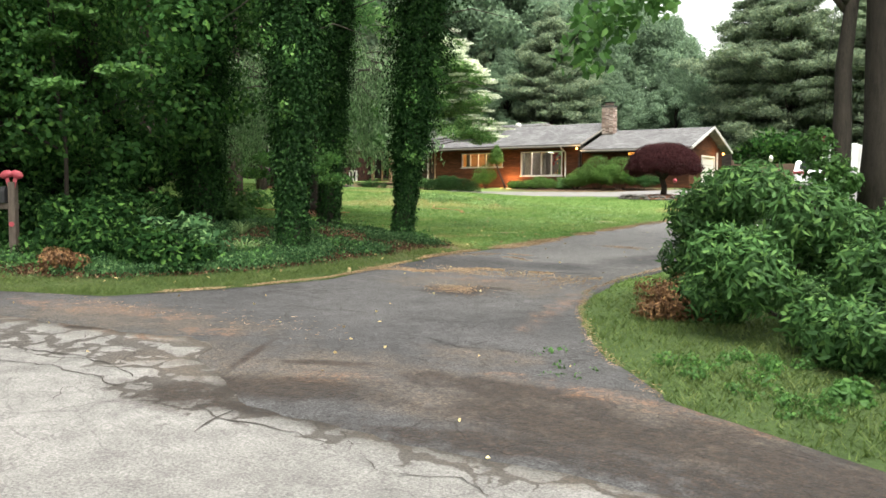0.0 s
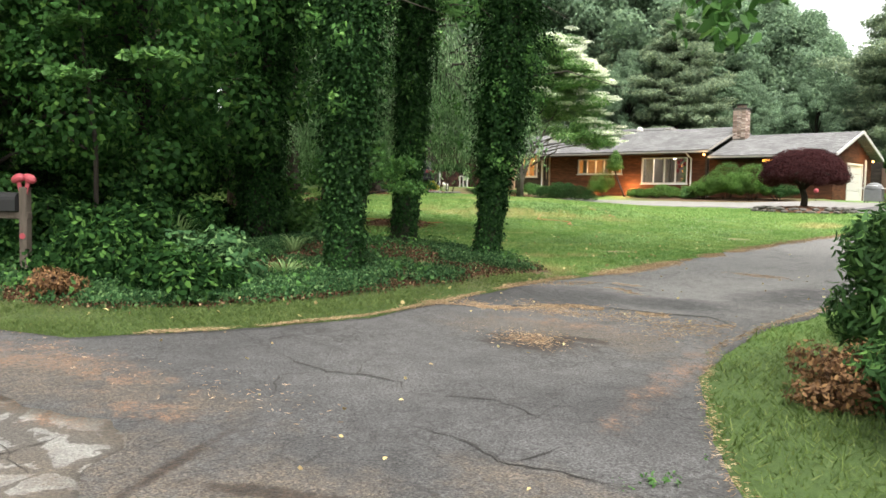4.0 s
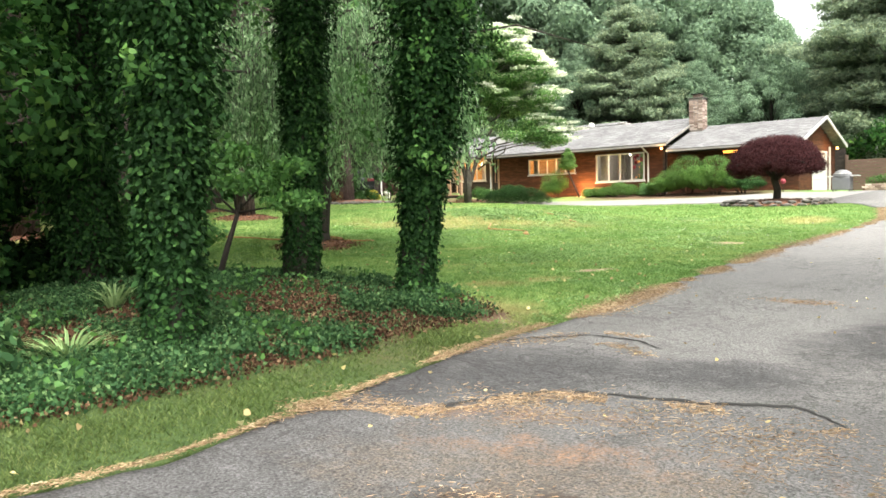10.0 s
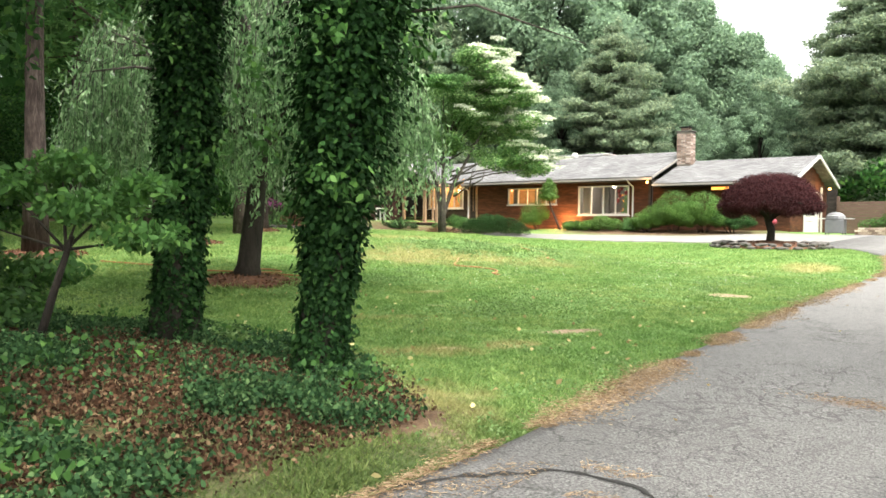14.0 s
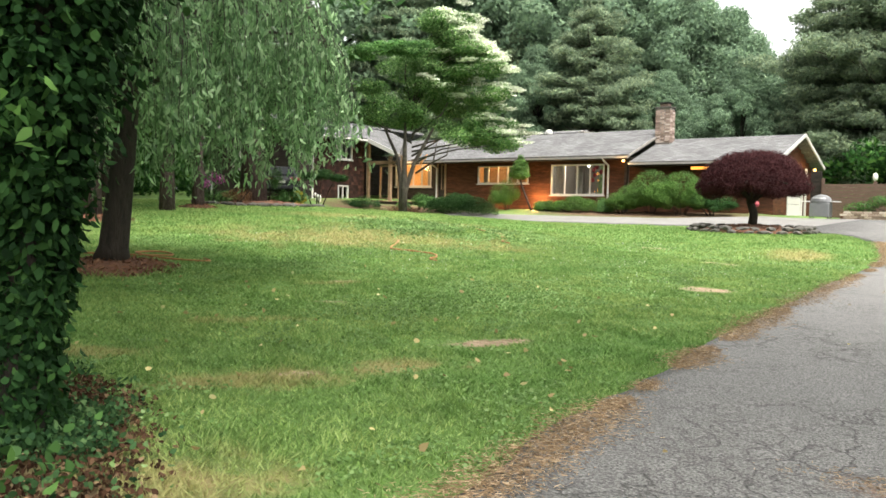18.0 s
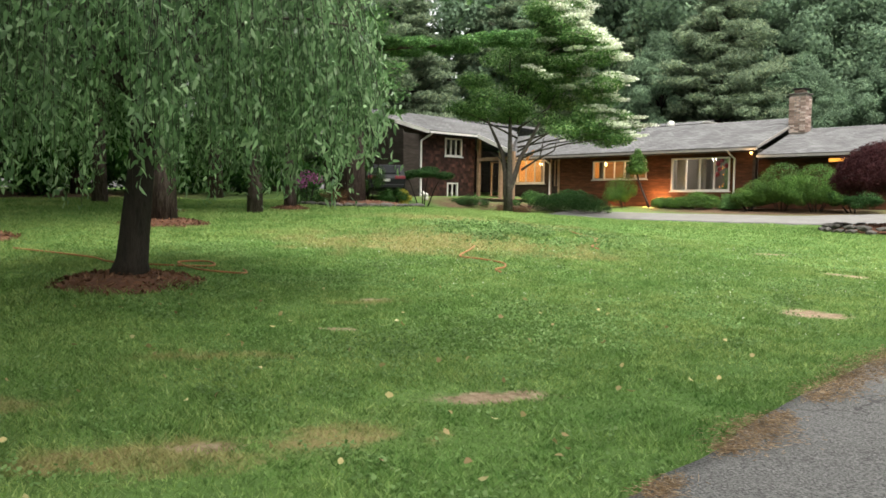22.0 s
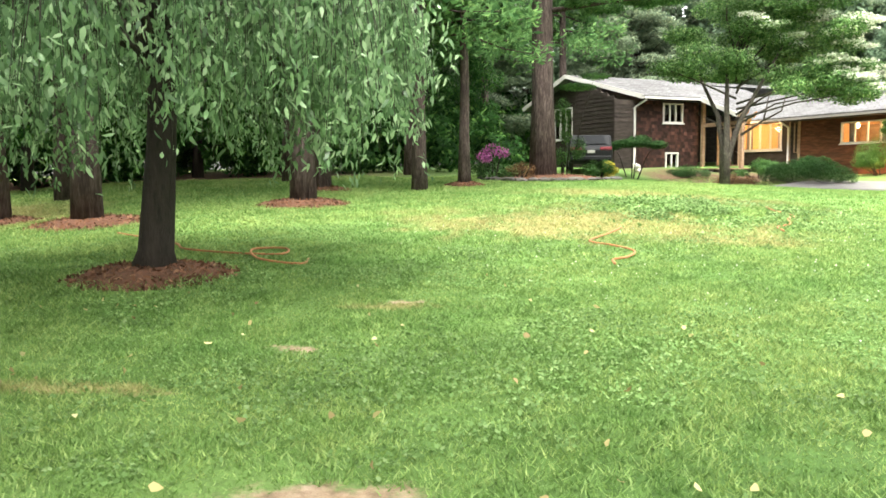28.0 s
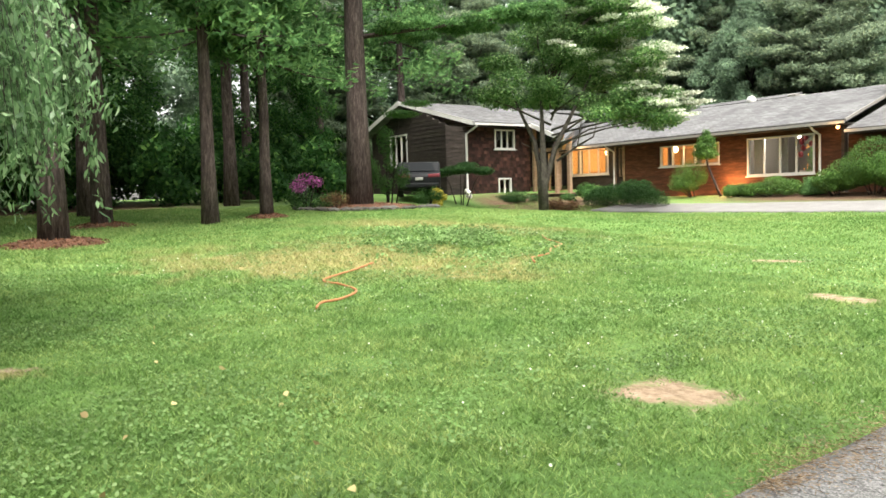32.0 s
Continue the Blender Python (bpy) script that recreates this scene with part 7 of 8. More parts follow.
def body_from_profile(prof, width, bevel=0.06):
    """A closed side outline in y and z, swept across the width."""
    bm = bmesh.new()
    a = [bm.verts.new((-width / 2, y, z)) for y, z in prof]
    b = [bm.verts.new((width / 2, y, z)) for y, z in prof]
    bm.faces.new(a)
    bm.faces.new(b[::-1])
    for i in range(len(prof)):
        j = (i + 1) % len(prof)
        bm.faces.new((a[i], b[i], b[j], a[j]))
    bmesh.ops.recalc_face_normals(bm, faces=bm.faces[:])
    bmesh.ops.bevel(bm, geom=bm.edges[:], offset=bevel, segments=2, affect="EDGES", profile=0.5)
    return bm


def wheel(parent, x, y, r, wide):
    """A tyre with its rim and hub, on an axle along x."""
    bm = bmesh.new()
    bmesh.ops.create_cone(bm, cap_ends=True, segments=24, radius1=r, radius2=r, depth=wide, matrix=pose(x, y, r, 0, 90, 0))
    bmesh.ops.bevel(bm, geom=[e for e in bm.edges if len(e.link_faces) == 2 and e.calc_face_angle(0) > 1.0], offset=0.04, segments=2, affect="EDGES")
    w = part("wheel", bm, M_RUBBER, parent)
    bm = bmesh.new()
    bmesh.ops.create_cone(bm, cap_ends=True, segments=18, radius1=r * 0.6, radius2=r * 0.6, depth=wide + 0.02, matrix=pose(x, y, r, 0, 90, 0))
    part("rim", bm, M_PLASTIC, w)


def parked_car(name, label, x, y, turn, paint, plate):
    """A small car, its tail towards -y."""
    c = thing(name, label, "car", (x, y, gz(x, y) + 0.02))
    part("body", body_from_profile([(-2.2, 0.3), (-2.25, 0.85), (-2.1, 1.0), (-1.85, 1.05), (-1.35, 1.5), (0.6, 1.52), (1.3, 1.0), (2.2, 0.85), (2.25, 0.3)], 1.8, 0.09), paint, c)
    for q, name2 in ((((-0.68, -1.86, 1.1), (0.68, -1.86, 1.1), (0.58, -1.42, 1.46), (-0.58, -1.42, 1.46)), "rear_window"), (((-0.9, -1.2, 1.08), (-0.9, 0.9, 1.08), (-0.9, 0.4, 1.43), (-0.9, -1.0, 1.43)), "side_window"), (((0.9, -1.2, 1.08), (0.9, 0.9, 1.08), (0.9, 0.4, 1.43), (0.9, -1.0, 1.43)), "side_window")):
        bm = bmesh.new()
        bm.faces.new([bm.verts.new(p) for p in q])
        bmesh.ops.recalc_face_normals(bm, faces=bm.faces[:])
        bmesh.ops.solidify(bm, geom=bm.faces[:], thickness=0.03)
        part(name2, bm, M_CAR_GLASS, c)
    part("bumper", box_bm(-0.85, 0.85, -2.32, -2.2, 0.4, 0.58, 0.03), plate, c)
    part("number_plate", box_bm(-0.16, 0.16, -2.27, -2.24, 0.7, 0.82, 0.005), M_TRIM, c)
    for sx in (-1, 1):
        part("tail_light", box_bm(sx * 0.62 - 0.24, sx * 0.62 + 0.24, -2.27, -2.15, 0.82, 0.96, 0.02), M_RED, c)
        for yy in (-1.4, 1.4):
            wheel(c, sx * 0.8, yy, 0.33, 0.2)
    c.rotation_euler = (0, 0, radians(turn))
    return c


parked_car("black_car", "black car parked beside the wing", -29.6, 41.45, 58, M_BLACK_CAR, M_BLACK_CAR)
parked_car("white_car", "white car with red tail lights parked by the fence", -1.5, 48.9, 4, M_WHITE_CAR, M_WHITE_CAR)
trailer = thing("white_trailer", "tall white box trailer behind the parked car", "trailer", (-1.5, 54.6, gz(-1.5, 54.6)))
part("box", box_bm(-1.0, 1.0, -1.6, 1.6, 0.45, 2.55, 0.06, 2), M_WHITE_CAR, trailer)
part("rear_door", box_bm(-0.92, 0.92, -1.63, -1.595, 0.55, 2.45, 0.01), M_WHITE_CAR, trailer)
part("door_bar", box_bm(-0.02, 0.02, -1.66, -1.63, 0.6, 2.4, 0.005), M_LIGHT_METAL, trailer)
part("chassis", box_bm(-0.95, 0.95, -1.62, 2.3, 0.36, 0.45, 0.01), M_DARK_METAL, trailer)
for sx in (-1, 1):
    part("tail_light", box_bm(sx * 0.85 - 0.06, sx * 0.85 + 0.06, -1.66, -1.62, 0.48, 0.56, 0.01), M_RED, trailer)
    wheel(trailer, sx * 0.88, 0.1, 0.33, 0.2)

grill = thing("barbecue_grill", "grey covered barbecue grill beside the garage", "grill", (-7.35, 52.9, gz(-7.35, 52.9)))
part("cart", box_bm(-0.4, 0.4, -0.28, 0.28, 0.12, 0.72, 0.02), M_PLASTIC, grill)
bm = bmesh.new()
bmesh.ops.create_uvsphere(bm, u_segments=16, v_segments=8, radius=0.5, matrix=Matrix.Translation((0, 0, 0.78)) @ Matrix.Diagonal((0.9, 0.62, 0.62, 1)))
part("lid", bm, M_PLASTIC, grill)
part("lid_handle", tubes_mesh("lid_handle", [([(-0.25, -0.31, 0.9), (-0.25, -0.36, 0.92), (0.25, -0.36, 0.92), (0.25, -0.31, 0.9)], [0.012] * 4, 6)], M_LIGHT_METAL), None, grill)
for sx in (-1, 1):
    part("side_shelf", box_bm(sx * 0.58 - 0.17, sx * 0.58 + 0.17, -0.24, 0.24, 0.76, 0.8, 0.01), M_LIGHT_METAL, grill)
    for sy in (-1, 1):
        part("leg", box_bm(sx * 0.36 - 0.02, sx * 0.36 + 0.02, sy * 0.24 - 0.02, sy * 0.24 + 0.02, 0, 0.14), M_DARK_METAL, grill)

fence = thing("fence", "brown board fence with square posts behind the drive", "fence", (0, 0, 0))
fy, fx0, fx1 = 60.0, -9.0, 6.0
for i in range(int((fx1 - fx0) / 2.4) + 1):
    x = fx0 + 2.4 * i
    p = part("post", box_bm(x - 0.07, x + 0.07, fy - 0.07, fy + 0.07, gz(x, fy) - 0.1, gz(x, fy) + 1.95, 0.01), M_FENCE, fence)
for i in range(10):
    z = gz(-2, fy) + 0.12 + 0.17 * i
    part("board", box_bm(fx0, fx1, fy - 0.1, fy - 0.07, z, z + 0.16), M_FENCE, fence)
lamp_white = thing("garden_ornament", "small white ornament standing on the fence", "ornament", (-6.6, fy, gz(-6.6, fy) + 1.95))
bm = bmesh.new()
bmesh.ops.create_uvsphere(bm, u_segments=10, v_segments=8, radius=0.16, matrix=Matrix.Translation((0, 0, 0.2)) @ Matrix.Diagonal((0.8, 0.8, 1.3, 1)))
part("figure", bm, M_STATUE, lamp_white)

statue = bmesh.new()
for x, z, rx, rz in ((0, 0.22, 0.2, 0.12), (-0.2, 0.34, 0.09, 0.09), (-0.12, 0.08, 0.04, 0.12), (0.12, 0.08, 0.04, 0.12)):
    bmesh.ops.create_uvsphere(statue, u_segments=10, v_segments=6, radius=1.0, matrix=Matrix.Translation((x, 0, z)) @ Matrix.Diagonal((rx, 0.1, rz, 1)))
st = part("garden_statue", statue, M_STATUE)
st.location = (-28.8, 43.6, gz(-28.8, 43.6) - 0.0)
tagged(st, "small white stone animal statue by the entry path", "statue")

# entry deck and steps
deck = thing("entry_deck", "low wooden entry deck with steps", "deck", (0, 0, 0))
for i in range(16):
    y = 46.9 + i * 0.28
    part("deck_plank", box_bm(-30.5, -27.4, y, y + 0.27, 1.98, 2.03, 0.006), M_TIMBER, deck)
part("deck_skirt", box_bm(-30.5, -27.5, 46.95, 51.4, 1.6, 1.98), M_SIDING_DARK, deck)
for i in range(2):
    part("stone_step", box_bm(-30.4, -27.6, 46.1 - 0.4 * i, 46.9 - 0.4 * i, 1.5, 1.9 - 0.13 * i, 0.02), M_STONE, deck)

# lamps under the eaves
for x, y, z, watts in ((-15.75, 51.0, 4.12, 12), (-8.55, 56.5, 3.85, 12)):
    lamp = thing("eaves_lamp", "small warm lamp under the eaves", "lamp", (x, y, z), "eaves lamps")
    bm = bmesh.new()
    bmesh.ops.create_uvsphere(bm, u_segments=10, v_segments=8, radius=0.07)
    room_lamp(x, y - 0.25, z - 0.05, watts * 0.6, (1.0, 0.6, 0.25), 0.06)
    bulb = part("bulb", bm, M_WARM, lamp)
    part("lamp_base", box_bm(-0.05, 0.05, -0.05, 0.05, 0.06, 0.1, 0.01), M_DARK_METAL, lamp)
glow_lamp = thing("wall_lamp", "warm glowing lamp beside the garage side door", "lamp", (-12.35, FY + 0.14, 3.76))
part("lamp_glass", box_bm(-0.42, 0.42, -0.06, 0.0, -0.06, 0.07, 0.02), M_WARM_SOFT, glow_lamp)
part("back_plate", box_bm(-0.52, 0.52, 0.0, 0.03, -0.09, 0.1, 0.01), M_DARK_METAL, glow_lamp)
spot = thing("garden_spotlight", "small warm spotlight among the shrubs at the wall", "lamp", (-20.9, 51.35, gz(-20.9, 51.35)))
part("spot_body", box_bm(-0.05, 0.05, -0.05, 0.05, 0, 0.16, 0.01), M_DARK_METAL, spot)
part("spot_lens", box_bm(-0.04, 0.04, 0.04, 0.06, 0.1, 0.15), M_WARM_SOFT, spot)
room_lamp(-20.7, 51.2, 2.0, 90, (1.0, 0.5, 0.18), 0.05)
# extra warm light low on the siding, added without a fixture
room_lamp(-23.2, 51.3, 1.95, 10, (1.0, 0.5, 0.18), 0.05)

# orange hose in loops on the grass
for pts in ([(-12.6, 20.6), (-11.6, 21.0), (-10.9, 21.25), (-10.3, 21.3), (-9.5, 21.9), (-9.3, 22.35), (-9.8, 22.5), (-9.9, 22.1), (-9.2, 21.95), (-8.7, 22.0), (-8.3, 22.3), (-8.7, 22.5)],
            [(-9.4, 27.75), (-9.0, 27.2), (-8.5, 26.5), (-8.0, 26.5), (-7.4, 26.4), (-7.0, 26.0), (-6.9, 25.7), (-6.6, 25.5)], [(-10.6, 32.1), (-10.0, 31.7), (-9.3, 31.4), (-9.0, 30.9), (-8.5, 30.4), (-8.3, 29.9), (-7.9, 29.6)]):
    curve = [(x, y, gz(x, y) + 0.045) for x, y in pts]
    fine = []
    for i in range(len(curve) - 1):
        p0, p1, p2, p3 = [np.array(curve[min(max(i + q, 0), len(curve) - 1)]) for q in (-1, 0, 1, 2)]
        for u in np.linspace(0, 1, 6)[:-1]:
            fine.append(tuple(0.5 * (2 * p1 + (p2 - p0) * u + (2 * p0 - 5 * p1 + 4 * p2 - p3) * u * u + (3 * p1 - p0 - 3 * p2 + p3) * u ** 3)))
    fine.append(curve[-1])
    h = part("garden_hose", tubes_mesh("garden_hose", [(fine, [0.015] * len(fine), 6)], M_HOSE), None)
    tagged(h, "orange garden hose lying in the grass", "hose", "garden hoses")

# trees at the right of the drive's mouth
right_tree = broad_tree("roadside_tree", "dark roadside tree with overhanging leafy boughs", 9.5, 3.2, 14000, 0.12, M_LEAF, M_BARK, 91, 0.55, 0.19, 36, 0.5)
big_right = again(right_tree, 5.35, 19.2, 1.9, 140)
plant(right_tree, 4.75, 19.0, 0.95, 0)
rng9 = np.random.default_rng(9)
line = [np.array(p) for p in ((0, 0, 4.6), (-0.7, -2.4, 4.9), (-1.3, -4.6, 4.1), (-1.8, -6.1, 2.75))]
part("hanging_bough", tubes_mesh("hanging_bough", [(line, [0.05, 0.035, 0.02, 0.006], 6)], M_BARK), None, right_tree)
bl = [(*(line[3] + [0.15, 0.2, -0.05]), 0.35, 0.35, 0.3), (*(line[3] + [0.3, 0.4, 0.35]), 0.45, 0.45, 0.3), (*(line[3] + [0.75, 0.6, 0.55]), 0.5, 0.4, 0.25), (*(line[2] + [0.4, -0.3, -0.4]), 0.5, 0.5, 0.25), (*(line[2] + [-0.2, 0.2, 0.1]), 0.5, 0.5, 0.3)]
c, d = blob_points(620, bl, rng9, 0.1)
part("bough_leaves", leaf_mesh("bough_leaves", c, 0.14, 0.085, M_LEAF, rng=rng9, droop=0.6), None, right_tree)

# sapling and feeder by the roadside trees
shrub("sapling", "leafy sapling at the foot of the roadside trees", 4.62, 18.5, [(0, 0, 0.5, 0.3, 0.3, 0.35), (0.1, 0, 1.0, 0.35, 0.3, 0.35), (0.0, 0.05, 1.5, 0.36, 0.3, 0.3), (-0.1, 0, 1.9, 0.28, 0.25, 0.25), (0.3, 0, 1.3, 0.25, 0.25, 0.25)], 1500, 0.12, M_LEAF, 151, 0.5, 5)
feeder = thing("bird_feeder", "red bird feeder hanging under the roadside bough", "bird feeder", (4.5, 19.0, gz(4.5, 19.0) + 1.85))
bm = bmesh.new()
bmesh.ops.create_cone(bm, cap_ends=True, segments=14, radius1=0.055, radius2=0.045, depth=0.14, matrix=Matrix.Translation((0, 0, 0.08)))
part("feeder_body", bm, M_RED, feeder)
bm = bmesh.new()
bmesh.ops.create_cone(bm, cap_ends=True, segments=14, radius1=0.075, radius2=0.02, depth=0.05, matrix=Matrix.Translation((0, 0, 0.19)))
part("feeder_roof", bm, M_RED, feeder)
part("hanging_wire", tubes_mesh("hanging_wire", [([(0, 0, 0.2), (0.03, 0.0, 1.4), (0.1, 0.2, 2.4)], [0.004] * 3, 4)], M_DARK_METAL), None, feeder)

# low planter wall with plants beyond the parking place
planter = thing("planter", "low red-brown brick planter with green plants", "planter", (0, 0, 0))
for row in range(4):
    for i in range(22):
        x = -7.4 + 0.3 * i + 0.15 * (row % 2)
        part("brick", box_bm(x, x + 0.285, 56.6, 56.72, 1.5 + 0.11 * row, 1.6 + 0.11 * row, 0.006), M_BRICK, planter)
part("planter_soil", box_bm(-7.4, -0.8, 56.73, 57.6, 1.45, 1.88), M_MULCH, planter)
shrub("planter_plants", "leafy green plants in the brick planter", -4.1, 57.2, [(dx, 0, 0.75 + 0.2 * math.sin(dx * 3), 0.5, 0.35, 0.3) for dx in np.arange(-2.8, 3.0, 0.5)], 2600, 0.13, M_LEAF, 150, 0.4, 6, "plants", 0.0)

# ---- grass, ground cover and litter ----


def in_poly(x, y, poly):
    inside = np.zeros(len(x), bool)
    p = np.array(poly)
    j = len(p) - 1
    for i in range(len(p)):
        cond = ((p[i, 1] > y) != (p[j, 1] > y)) & (x < (p[j, 0] - p[i, 0]) * (y - p[i, 1]) / (p[j, 1] - p[i, 1] + 1e-12) + p[i, 0])
        inside ^= cond
        j = i
    return inside


PAVED = [DRIVE_L + DRIVE_R[::-1], FRONT_A + FRONT_B[::-1]]
LITTER_BED = [(-8, 10.6), (-4.2, 10.3), (-2.6, 10.25), (-1.95, 10.5), (-1.35, 10.9), (-1.0, 11.6), (-0.8, 12.5), (-0.6, 13.6), (-0.5, 14.6), (-0.6, 15.6), (-0.8, 16.5), (-1.4, 17.0), (-2.6, 17.6), (-5.0, 17.4), (-8, 16)]


def scatter(n, box, rng, seedling=None):
    x = rng.uniform(box[0], box[1], n)
    y = rng.uniform(box[2], box[3], n)
    ok = np.ones(n, bool)
    for p in PAVED:
        ok &= ~in_poly(x, y, p)
    ok &= ~in_poly(x + rng.normal(size=n) * 0.15, y + rng.normal(size=n) * 0.15, LITTER_BED)
    ok &= y > 9.4
    for bx, by, rx, ry, turn, *_ in BARE:
        ca, sa = math.cos(radians(turn)), math.sin(radians(turn))
        u, v = ((x - bx) * ca + (y - by) * sa) / rx, ((y - by) * ca - (x - bx) * sa) / ry
        rag = 0.75 + 0.3 * np.sin(x * 17 + 3 * np.sin(y * 11)) * np.sin(y * 19 + 2 * np.sin(x * 13)) + rng.normal(size=n) * 0.18
        ok &= ~(u * u + v * v < rag)
    return x[ok], y[ok]


def grass(name, n, box, height, width, seed, label):
    rng = np.random.default_rng(seed)
    x, y = scatter(n, box, rng)
    m = len(x)
    tuft = np.sin(x * 2.1 + np.sin(y * 1.7) * 2) * np.sin(y * 2.3 + np.sin(x * 1.9) * 2) + np.sin(x * 5.3 + 3 * np.sin(y * 0.9)) * np.sin(y * 4.7 + 2 * np.sin(x * 1.3)) * 0.6
    h = height * rng.uniform(0.5, 1.35, m) * (1 + 0.4 * tuft)
    a = rng.uniform(0, 2 * math.pi, m)
    base = np.stack([x, y, ground_z(x, y) - 0.005], 1)
    side = np.stack([np.cos(a), np.sin(a), np.zeros(m)], 1) * (width * rng.uniform(0.6, 1.4, m))[:, None]
    lean = rng.normal(size=(m, 2)) * (h * 0.85)[:, None]
    tip = base + np.stack([lean[:, 0], lean[:, 1], h], 1)
    v = np.stack([base - side, base + side, tip], 1).reshape(-1, 3)
    ob = new(name, flat_mesh(name, v, 3, M_BLADE))
    return tagged(ob, label, "grass", kind="stuff")


grass("lawn_grass", 420000, (-7, 0.6, 15, 31), 0.038, 0.006, 1, "short green lawn grass")
grass("lawn_grass", 230000, (-17, -7, 15, 34), 0.05, 0.009, 2, "short green lawn grass farther from the drive")
grass("lawn_grass", 260000, (-27, 0, 31, 46), 0.045, 0.010, 3, "green lawn grass towards the house")
grass("lawn_grass", 90000, (-30, -17, 14, 31), 0.06, 0.013, 6, "thin lawn grass under the pines")
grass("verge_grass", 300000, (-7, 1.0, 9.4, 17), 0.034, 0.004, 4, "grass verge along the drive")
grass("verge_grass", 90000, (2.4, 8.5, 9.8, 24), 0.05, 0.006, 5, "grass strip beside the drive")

# clover leaves and heads, in clumps
rng = np.random.default_rng(15)
x, y = scatter(150000, (-12, 0, 16, 33), rng)
keep = np.array([noise.noise(Vector((a * 0.45, b * 0.45, 9.0))) + 0.8 * noise.noise(Vector((a * 1.9, b * 1.9, 4.0))) + 0.5 * noise.noise(Vector((a * 5.0, b * 5.0, 2.0))) for a, b in zip(x, y)])
keep = keep + rng.normal(size=len(x)) * 0.1 > 0.22
c = np.stack([x, y, ground_z(x, y) + rng.uniform(0.022, 0.058, len(x))], 1)[keep]
ob = new("clover", leaf_mesh("clover", c, 0.028, 0.024, M_CLOVER, spread=0.6, rng=rng, face=np.tile([0, 0, 1.0], (len(c), 1))))
tagged(ob, "clover leaves among the lawn grass", "clover", kind="stuff")
n = 9000
x, y = -10.6 + rng.normal(size=n) * 1.1, 30.2 + rng.normal(size=n) * 0.9
k = np.array([noise.noise(Vector((a * 1.2, b * 1.2, 3.0))) for a, b in zip(x, y)]) > -0.05
c = np.stack([x, y, ground_z(x, y) + rng.uniform(0.03, 0.12, n)], 1)[k]
ob = new("low_weeds", leaf_mesh("low_weeds", c, 0.06, 0.045, M_CLOVER, spread=0.6, rng=rng, face=np.tile([0, 0, 1.0], (len(c), 1))))
tagged(ob, "darker patch of low leafy weeds on the lawn's crest", "weeds", kind="stuff")
x, y = scatter(700, (-12, -1, 24, 34), rng)
c = np.stack([x, y, ground_z(x, y) + 0.06], 1)
ob = new("clover_flowers", leaf_mesh("clover_flowers", c, 0.02, 0.018, M_BRACT, rng=rng))
tagged(ob, "small white clover flowers in the lawn", "flowers", kind="stuff")

# fallen leaves
x, y = scatter(260, (-7, 1.5, 10, 24), rng)
c = np.stack([x, y, ground_z(x, y) + 0.055], 1)
ob = new("fallen_leaves", leaf_mesh("fallen_leaves", c, 0.05, 0.04, M_FALLEN, ahead=np.tile([0.8, 0.3, 0], (len(c), 1)), spread=0.35, rng=rng))
tagged(ob, "pale yellow fallen leaves on the grass", "fallen leaves", kind="stuff")
n = 220
x, y = rng.uniform(-2, 6, n), rng.uniform(8.5, 30, n)
ok = in_poly(x, y, PAVED[0])
c = np.stack([x, y, ground_z(x, y) + 0.045], 1)[ok]
ob = new("leaf_scraps", leaf_mesh("leaf_scraps", c, 0.03, 0.022, M_FALLEN, ahead=np.tile([0.9, 0.2, 0], (len(c), 1)), spread=0.2, rng=rng))
tagged(ob, "scraps of fallen leaves on the asphalt", "fallen leaves", kind="stuff")

# leaf bed with ground ivy

def cover(name, n, leaf, material, seed, label, thin, h=0.12, box=(-7.5, 0.2, 10.0, 17.6), level=0.0):
    rng = np.random.default_rng(seed)
    x, y = rng.uniform(box[0], box[1], n), rng.uniform(box[2], box[3], n)
    ok = in_poly(x + rng.normal(size=n) * 0.09, y + rng.normal(size=n) * 0.09, LITTER_BED)
    x, y = x[ok], y[ok]
    dens = np.array([noise.noise(Vector((a * 1.1, b * 1.1, seed))) + 0.5 * noise.noise(Vector((a * 3.3, b * 3.3, seed))) for a, b in zip(x, y)])
    k = dens + thin(x, y) > level
    x, y = x[k], y[k]
    c = np.stack([x, y, ground_z(x, y) + 0.02 + rng.random(len(x)) * h], 1)
    ob = new(name, leaf_mesh(name, c, leaf, leaf * 0.75, material, ahead=np.tile([0, 0, 0.5], (len(c), 1)), rng=rng))
    return tagged(ob, label, "ground cover", kind="stuff")


cover("ground_ivy", 300000, 0.034, M_GROUND_IVY, 21, "dark green ground ivy in the leaf bed", lambda x, y: 0.32 * smooth((14.3 - y) / 1.6) - 0.10 + 0.16 * smooth((x + 2.1) / 1.2) - 0.12 * smooth((y - 14.6) / 1.0) - 0.25 * smooth((11.8 - y) / 0.8) * smooth((-1.6 - x) / 0.6))
cover("ground_leaves", 9000, 0.055, M_LEAF, 22, "bright low leaves along the bed's edge", lambda x, y: 0.35 * smooth((13.2 - y) / 1.5) - 0.2, 0.2)
cover("dead_leaves", 170000, 0.030, M_DEAD_LEAF, 23, "dry brown leaves in the bed", lambda x, y: 0.6 + 0 * x, 0.03)
cover("ivy_seedlings", 20000, 0.036, M_GROUND_IVY, 24, "scattered ivy sprigs on the dry leaves", lambda x, y: 0.4 + 0 * x, 0.09)


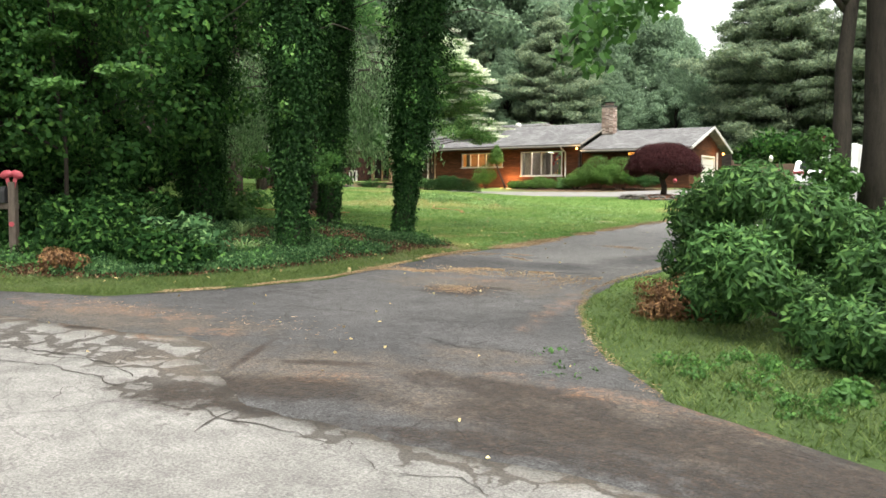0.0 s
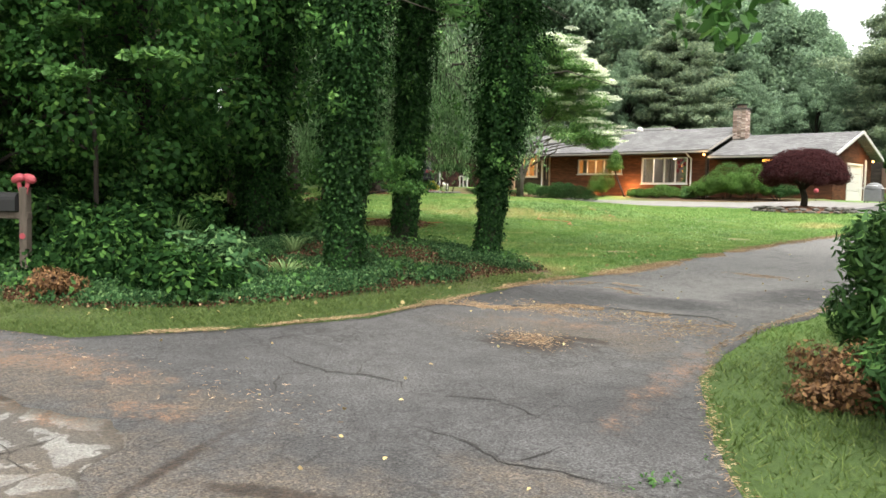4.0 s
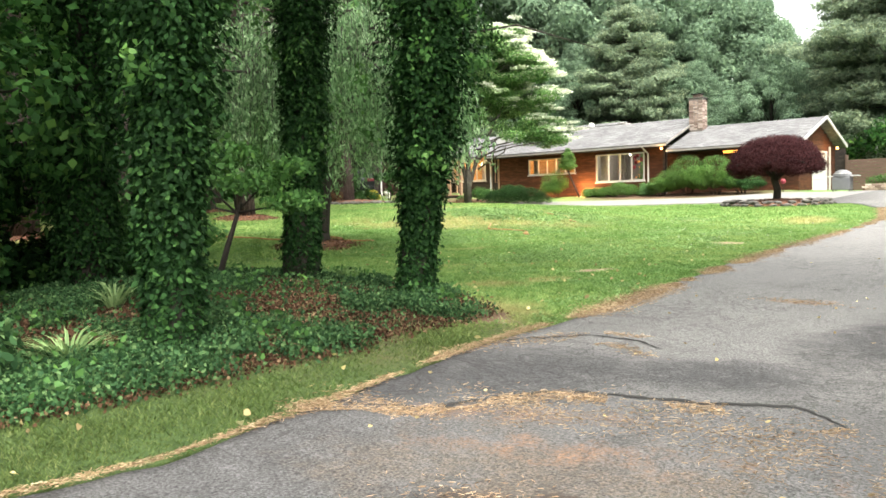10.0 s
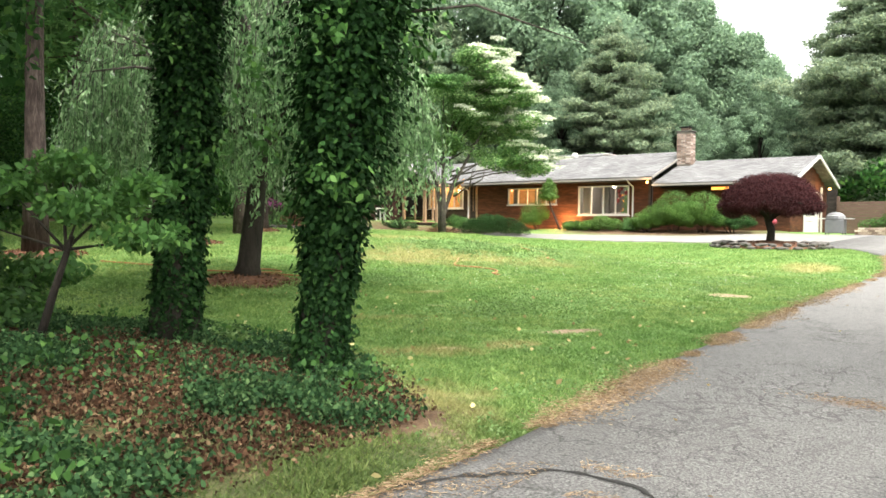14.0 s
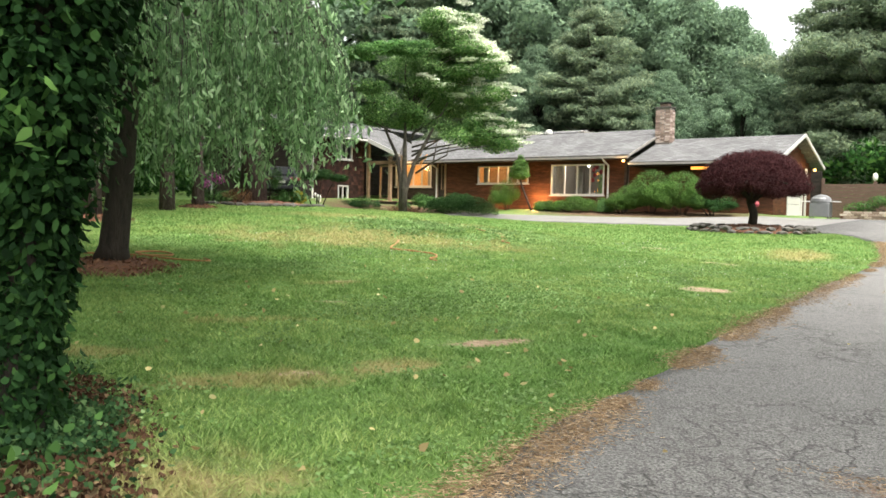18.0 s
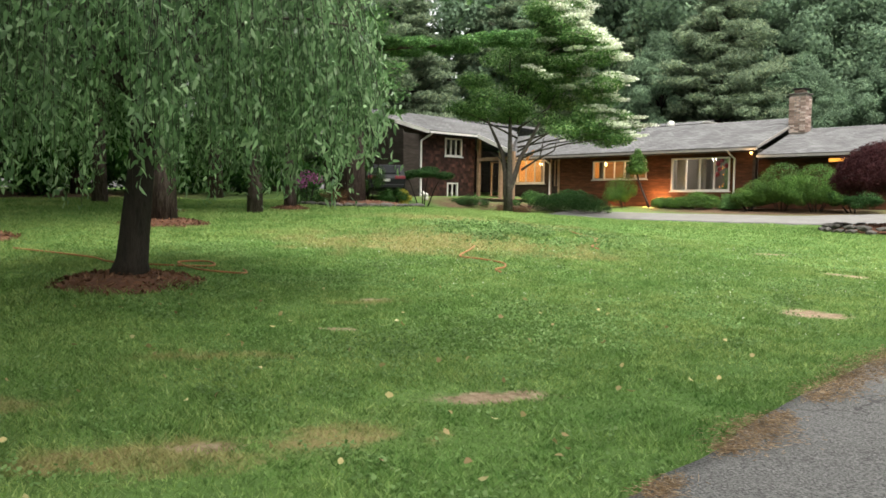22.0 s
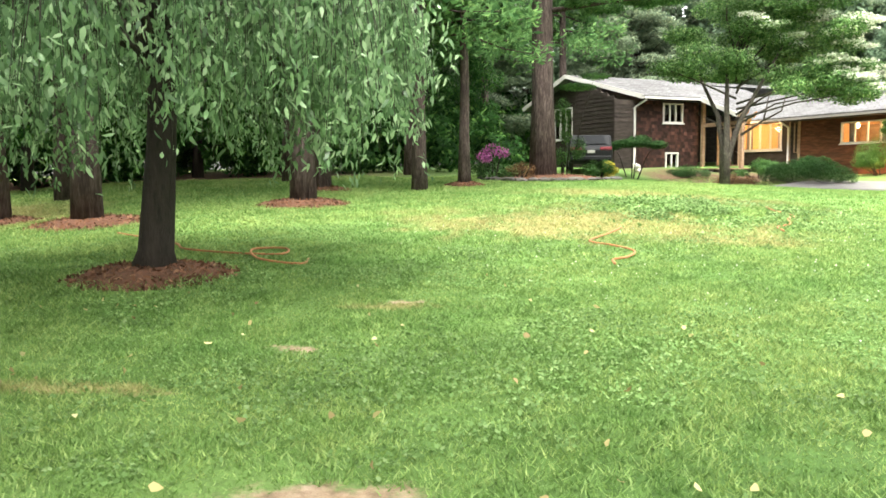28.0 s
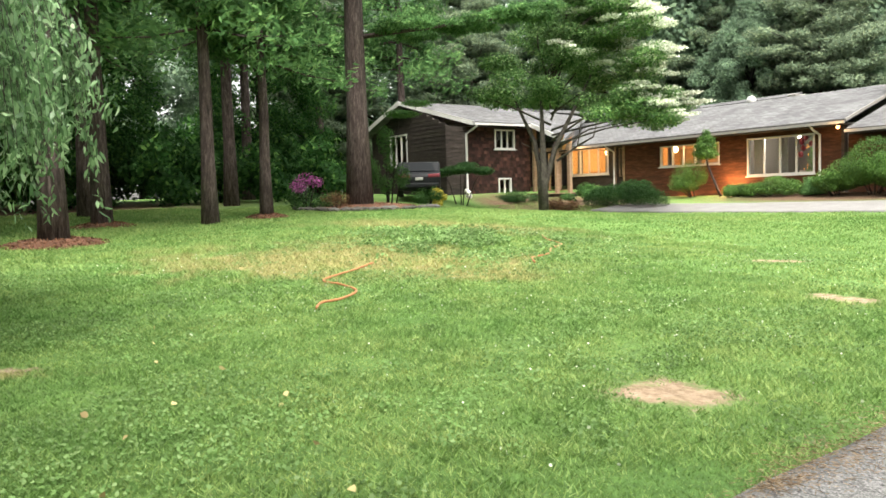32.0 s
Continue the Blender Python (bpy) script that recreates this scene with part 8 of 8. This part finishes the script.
def grass_clump(x, y, n, height, spread, seed, label):
    """A tuft of long arching blades."""
    rng = np.random.default_rng(seed)
    a, ln = rng.uniform(0, 2 * math.pi, n), height * rng.uniform(0.6, 1.2, n)
    out = np.stack([np.cos(a), np.sin(a), np.zeros(n)], 1)
    side = np.stack([-np.sin(a), np.cos(a), np.zeros(n)], 1) * 0.009
    base = np.array([x, y, gz(x, y)]) + out * 0.05
    reach = (spread * rng.uniform(0.3, 1.1, n))[:, None]
    rows = [base + out * reach * f ** 1.6 + np.array([0, 0, 1]) * (ln * (1.5 * f - 0.75 * f * f))[:, None] for f in (0, 0.35, 0.7, 1.0)]
    quads = [np.stack([p - side * k0, p + side * k0, q + side * k1, q - side * k1], 1) for p, q, k0, k1 in zip(rows, rows[1:], (1.0, 1.0, 0.7), (1.0, 0.7, 0.1))]
    ob = new("grass_clump", flat_mesh("grass_clump", np.concatenate(quads).reshape(-1, 3), 4, M_LONG_GRASS))
    return tagged(ob, label, "grass")


grass_clump(-3.75, 12.65, 160, 0.75, 0.55, 61, "tuft of long pale green grass in the undergrowth")
grass_clump(-1.72, 12.95, 90, 0.28, 0.45, 62, "low sprawling tuft of pale grass in the ivy")
grass_clump(-2.9, 13.9, 60, 0.28, 0.4, 63, "small tuft of pale grass in the dry leaves")

# pine straw along the drive's rims
rng = np.random.default_rng(27)
cs = []
for edge, wide, n in ((DRIVE_L, 0.13, 70000), (DRIVE_R, 0.11, 13000)):
    p = np.array(edge[2:14], float)
    u = rng.random(n) * (len(p) - 1)
    ex, ey = np.interp(u, range(len(p)), p[:, 0]), np.interp(u, range(len(p)), p[:, 1])
    lump = np.array([noise.noise(Vector((a * 1.3, b * 1.3, 4.0))) for a, b in zip(ex, ey)])
    k = lump > -0.3
    near = np.interp(ey, [9, 12.5, 15.5, 18.5], [0.14, 0.18, 0.32, 1.0])
    k &= rng.random(n) < near
    near = near[k]
    ex, ey = ex[k] + rng.normal(size=k.sum()) * wide * near * (0.6 + lump[k]), ey[k] + rng.normal(size=k.sum()) * wide * 0.5
    ex = ex + 0.09 * smooth((ey - 16) / 3) * (1 if edge is DRIVE_L else 0)
    cs.append(np.stack([ex, ey, ground_z(ex, ey) + 0.042 + 0.02 * rng.random(len(ex))], 1))
for x0, y0, rx, ry, n in ((1.88, 12.9, 0.34, 0.26, 600), (1.2, 14.2, 0.5, 0.25, 700), (2.0, 14.5, 0.6, 0.3, 700), (2.55, 14.4, 0.3, 0.5, 700), (1.2, 19.1, 0.35, 0.15, 400), (1.5, 27.0, 0.5, 0.2, 400), (0.5, 13.75, 0.4, 0.1, 350), (1.9, 10.2, 0.7, 0.3, 90), (0.2, 9.8, 0.9, 0.2, 120)):
    ex, ey = x0 + rng.normal(size=n) * rx * 0.6, y0 + rng.normal(size=n) * ry * 0.6
    cs.append(np.stack([ex, ey, ground_z(ex, ey) + 0.04], 1))
for line, shift, n in ((SEAM_A, -0.14, 4500), (SEAM_B, 0.15, 700), (SEAM_B, -0.28, 800)):
    p = np.array(line)
    u = rng.random(n) * (len(p) - 1)
    ex, ey = np.interp(u, range(len(p)), p[:, 0]) + rng.normal(size=n) * 0.06, np.interp(u, range(len(p)), p[:, 1]) + shift + rng.normal(size=n) * 0.055
    lump = np.array([noise.noise(Vector((a * 2.3, b * 2.3, 6.0))) for a, b in zip(ex, ey)])
    ex, ey = ex[lump > 0.0], ey[lump > 0.0]
    cs.append(np.stack([ex, ey, ground_z(ex, ey) + 0.044], 1))
c = np.concatenate(cs)
ob = new("pine_straw", leaf_mesh("pine_straw", c, 0.038, 0.0033, M_STRAW, ahead=rng.normal(size=c.shape) * [1, 1, 0.05], spread=0.1, rng=rng))
tagged(ob, "tan fallen pine needles along the drive's edges", "pine straw", kind="stuff")

# twigwork and leaf masses too fine to pick apart
for ob in scene.objects:
    if ob.parent and ob.name.split(".")[0] in ("branchwork", "side_growth", "strand_curtain", "stem_cluster"):
        ob["kind"] = "stuff"
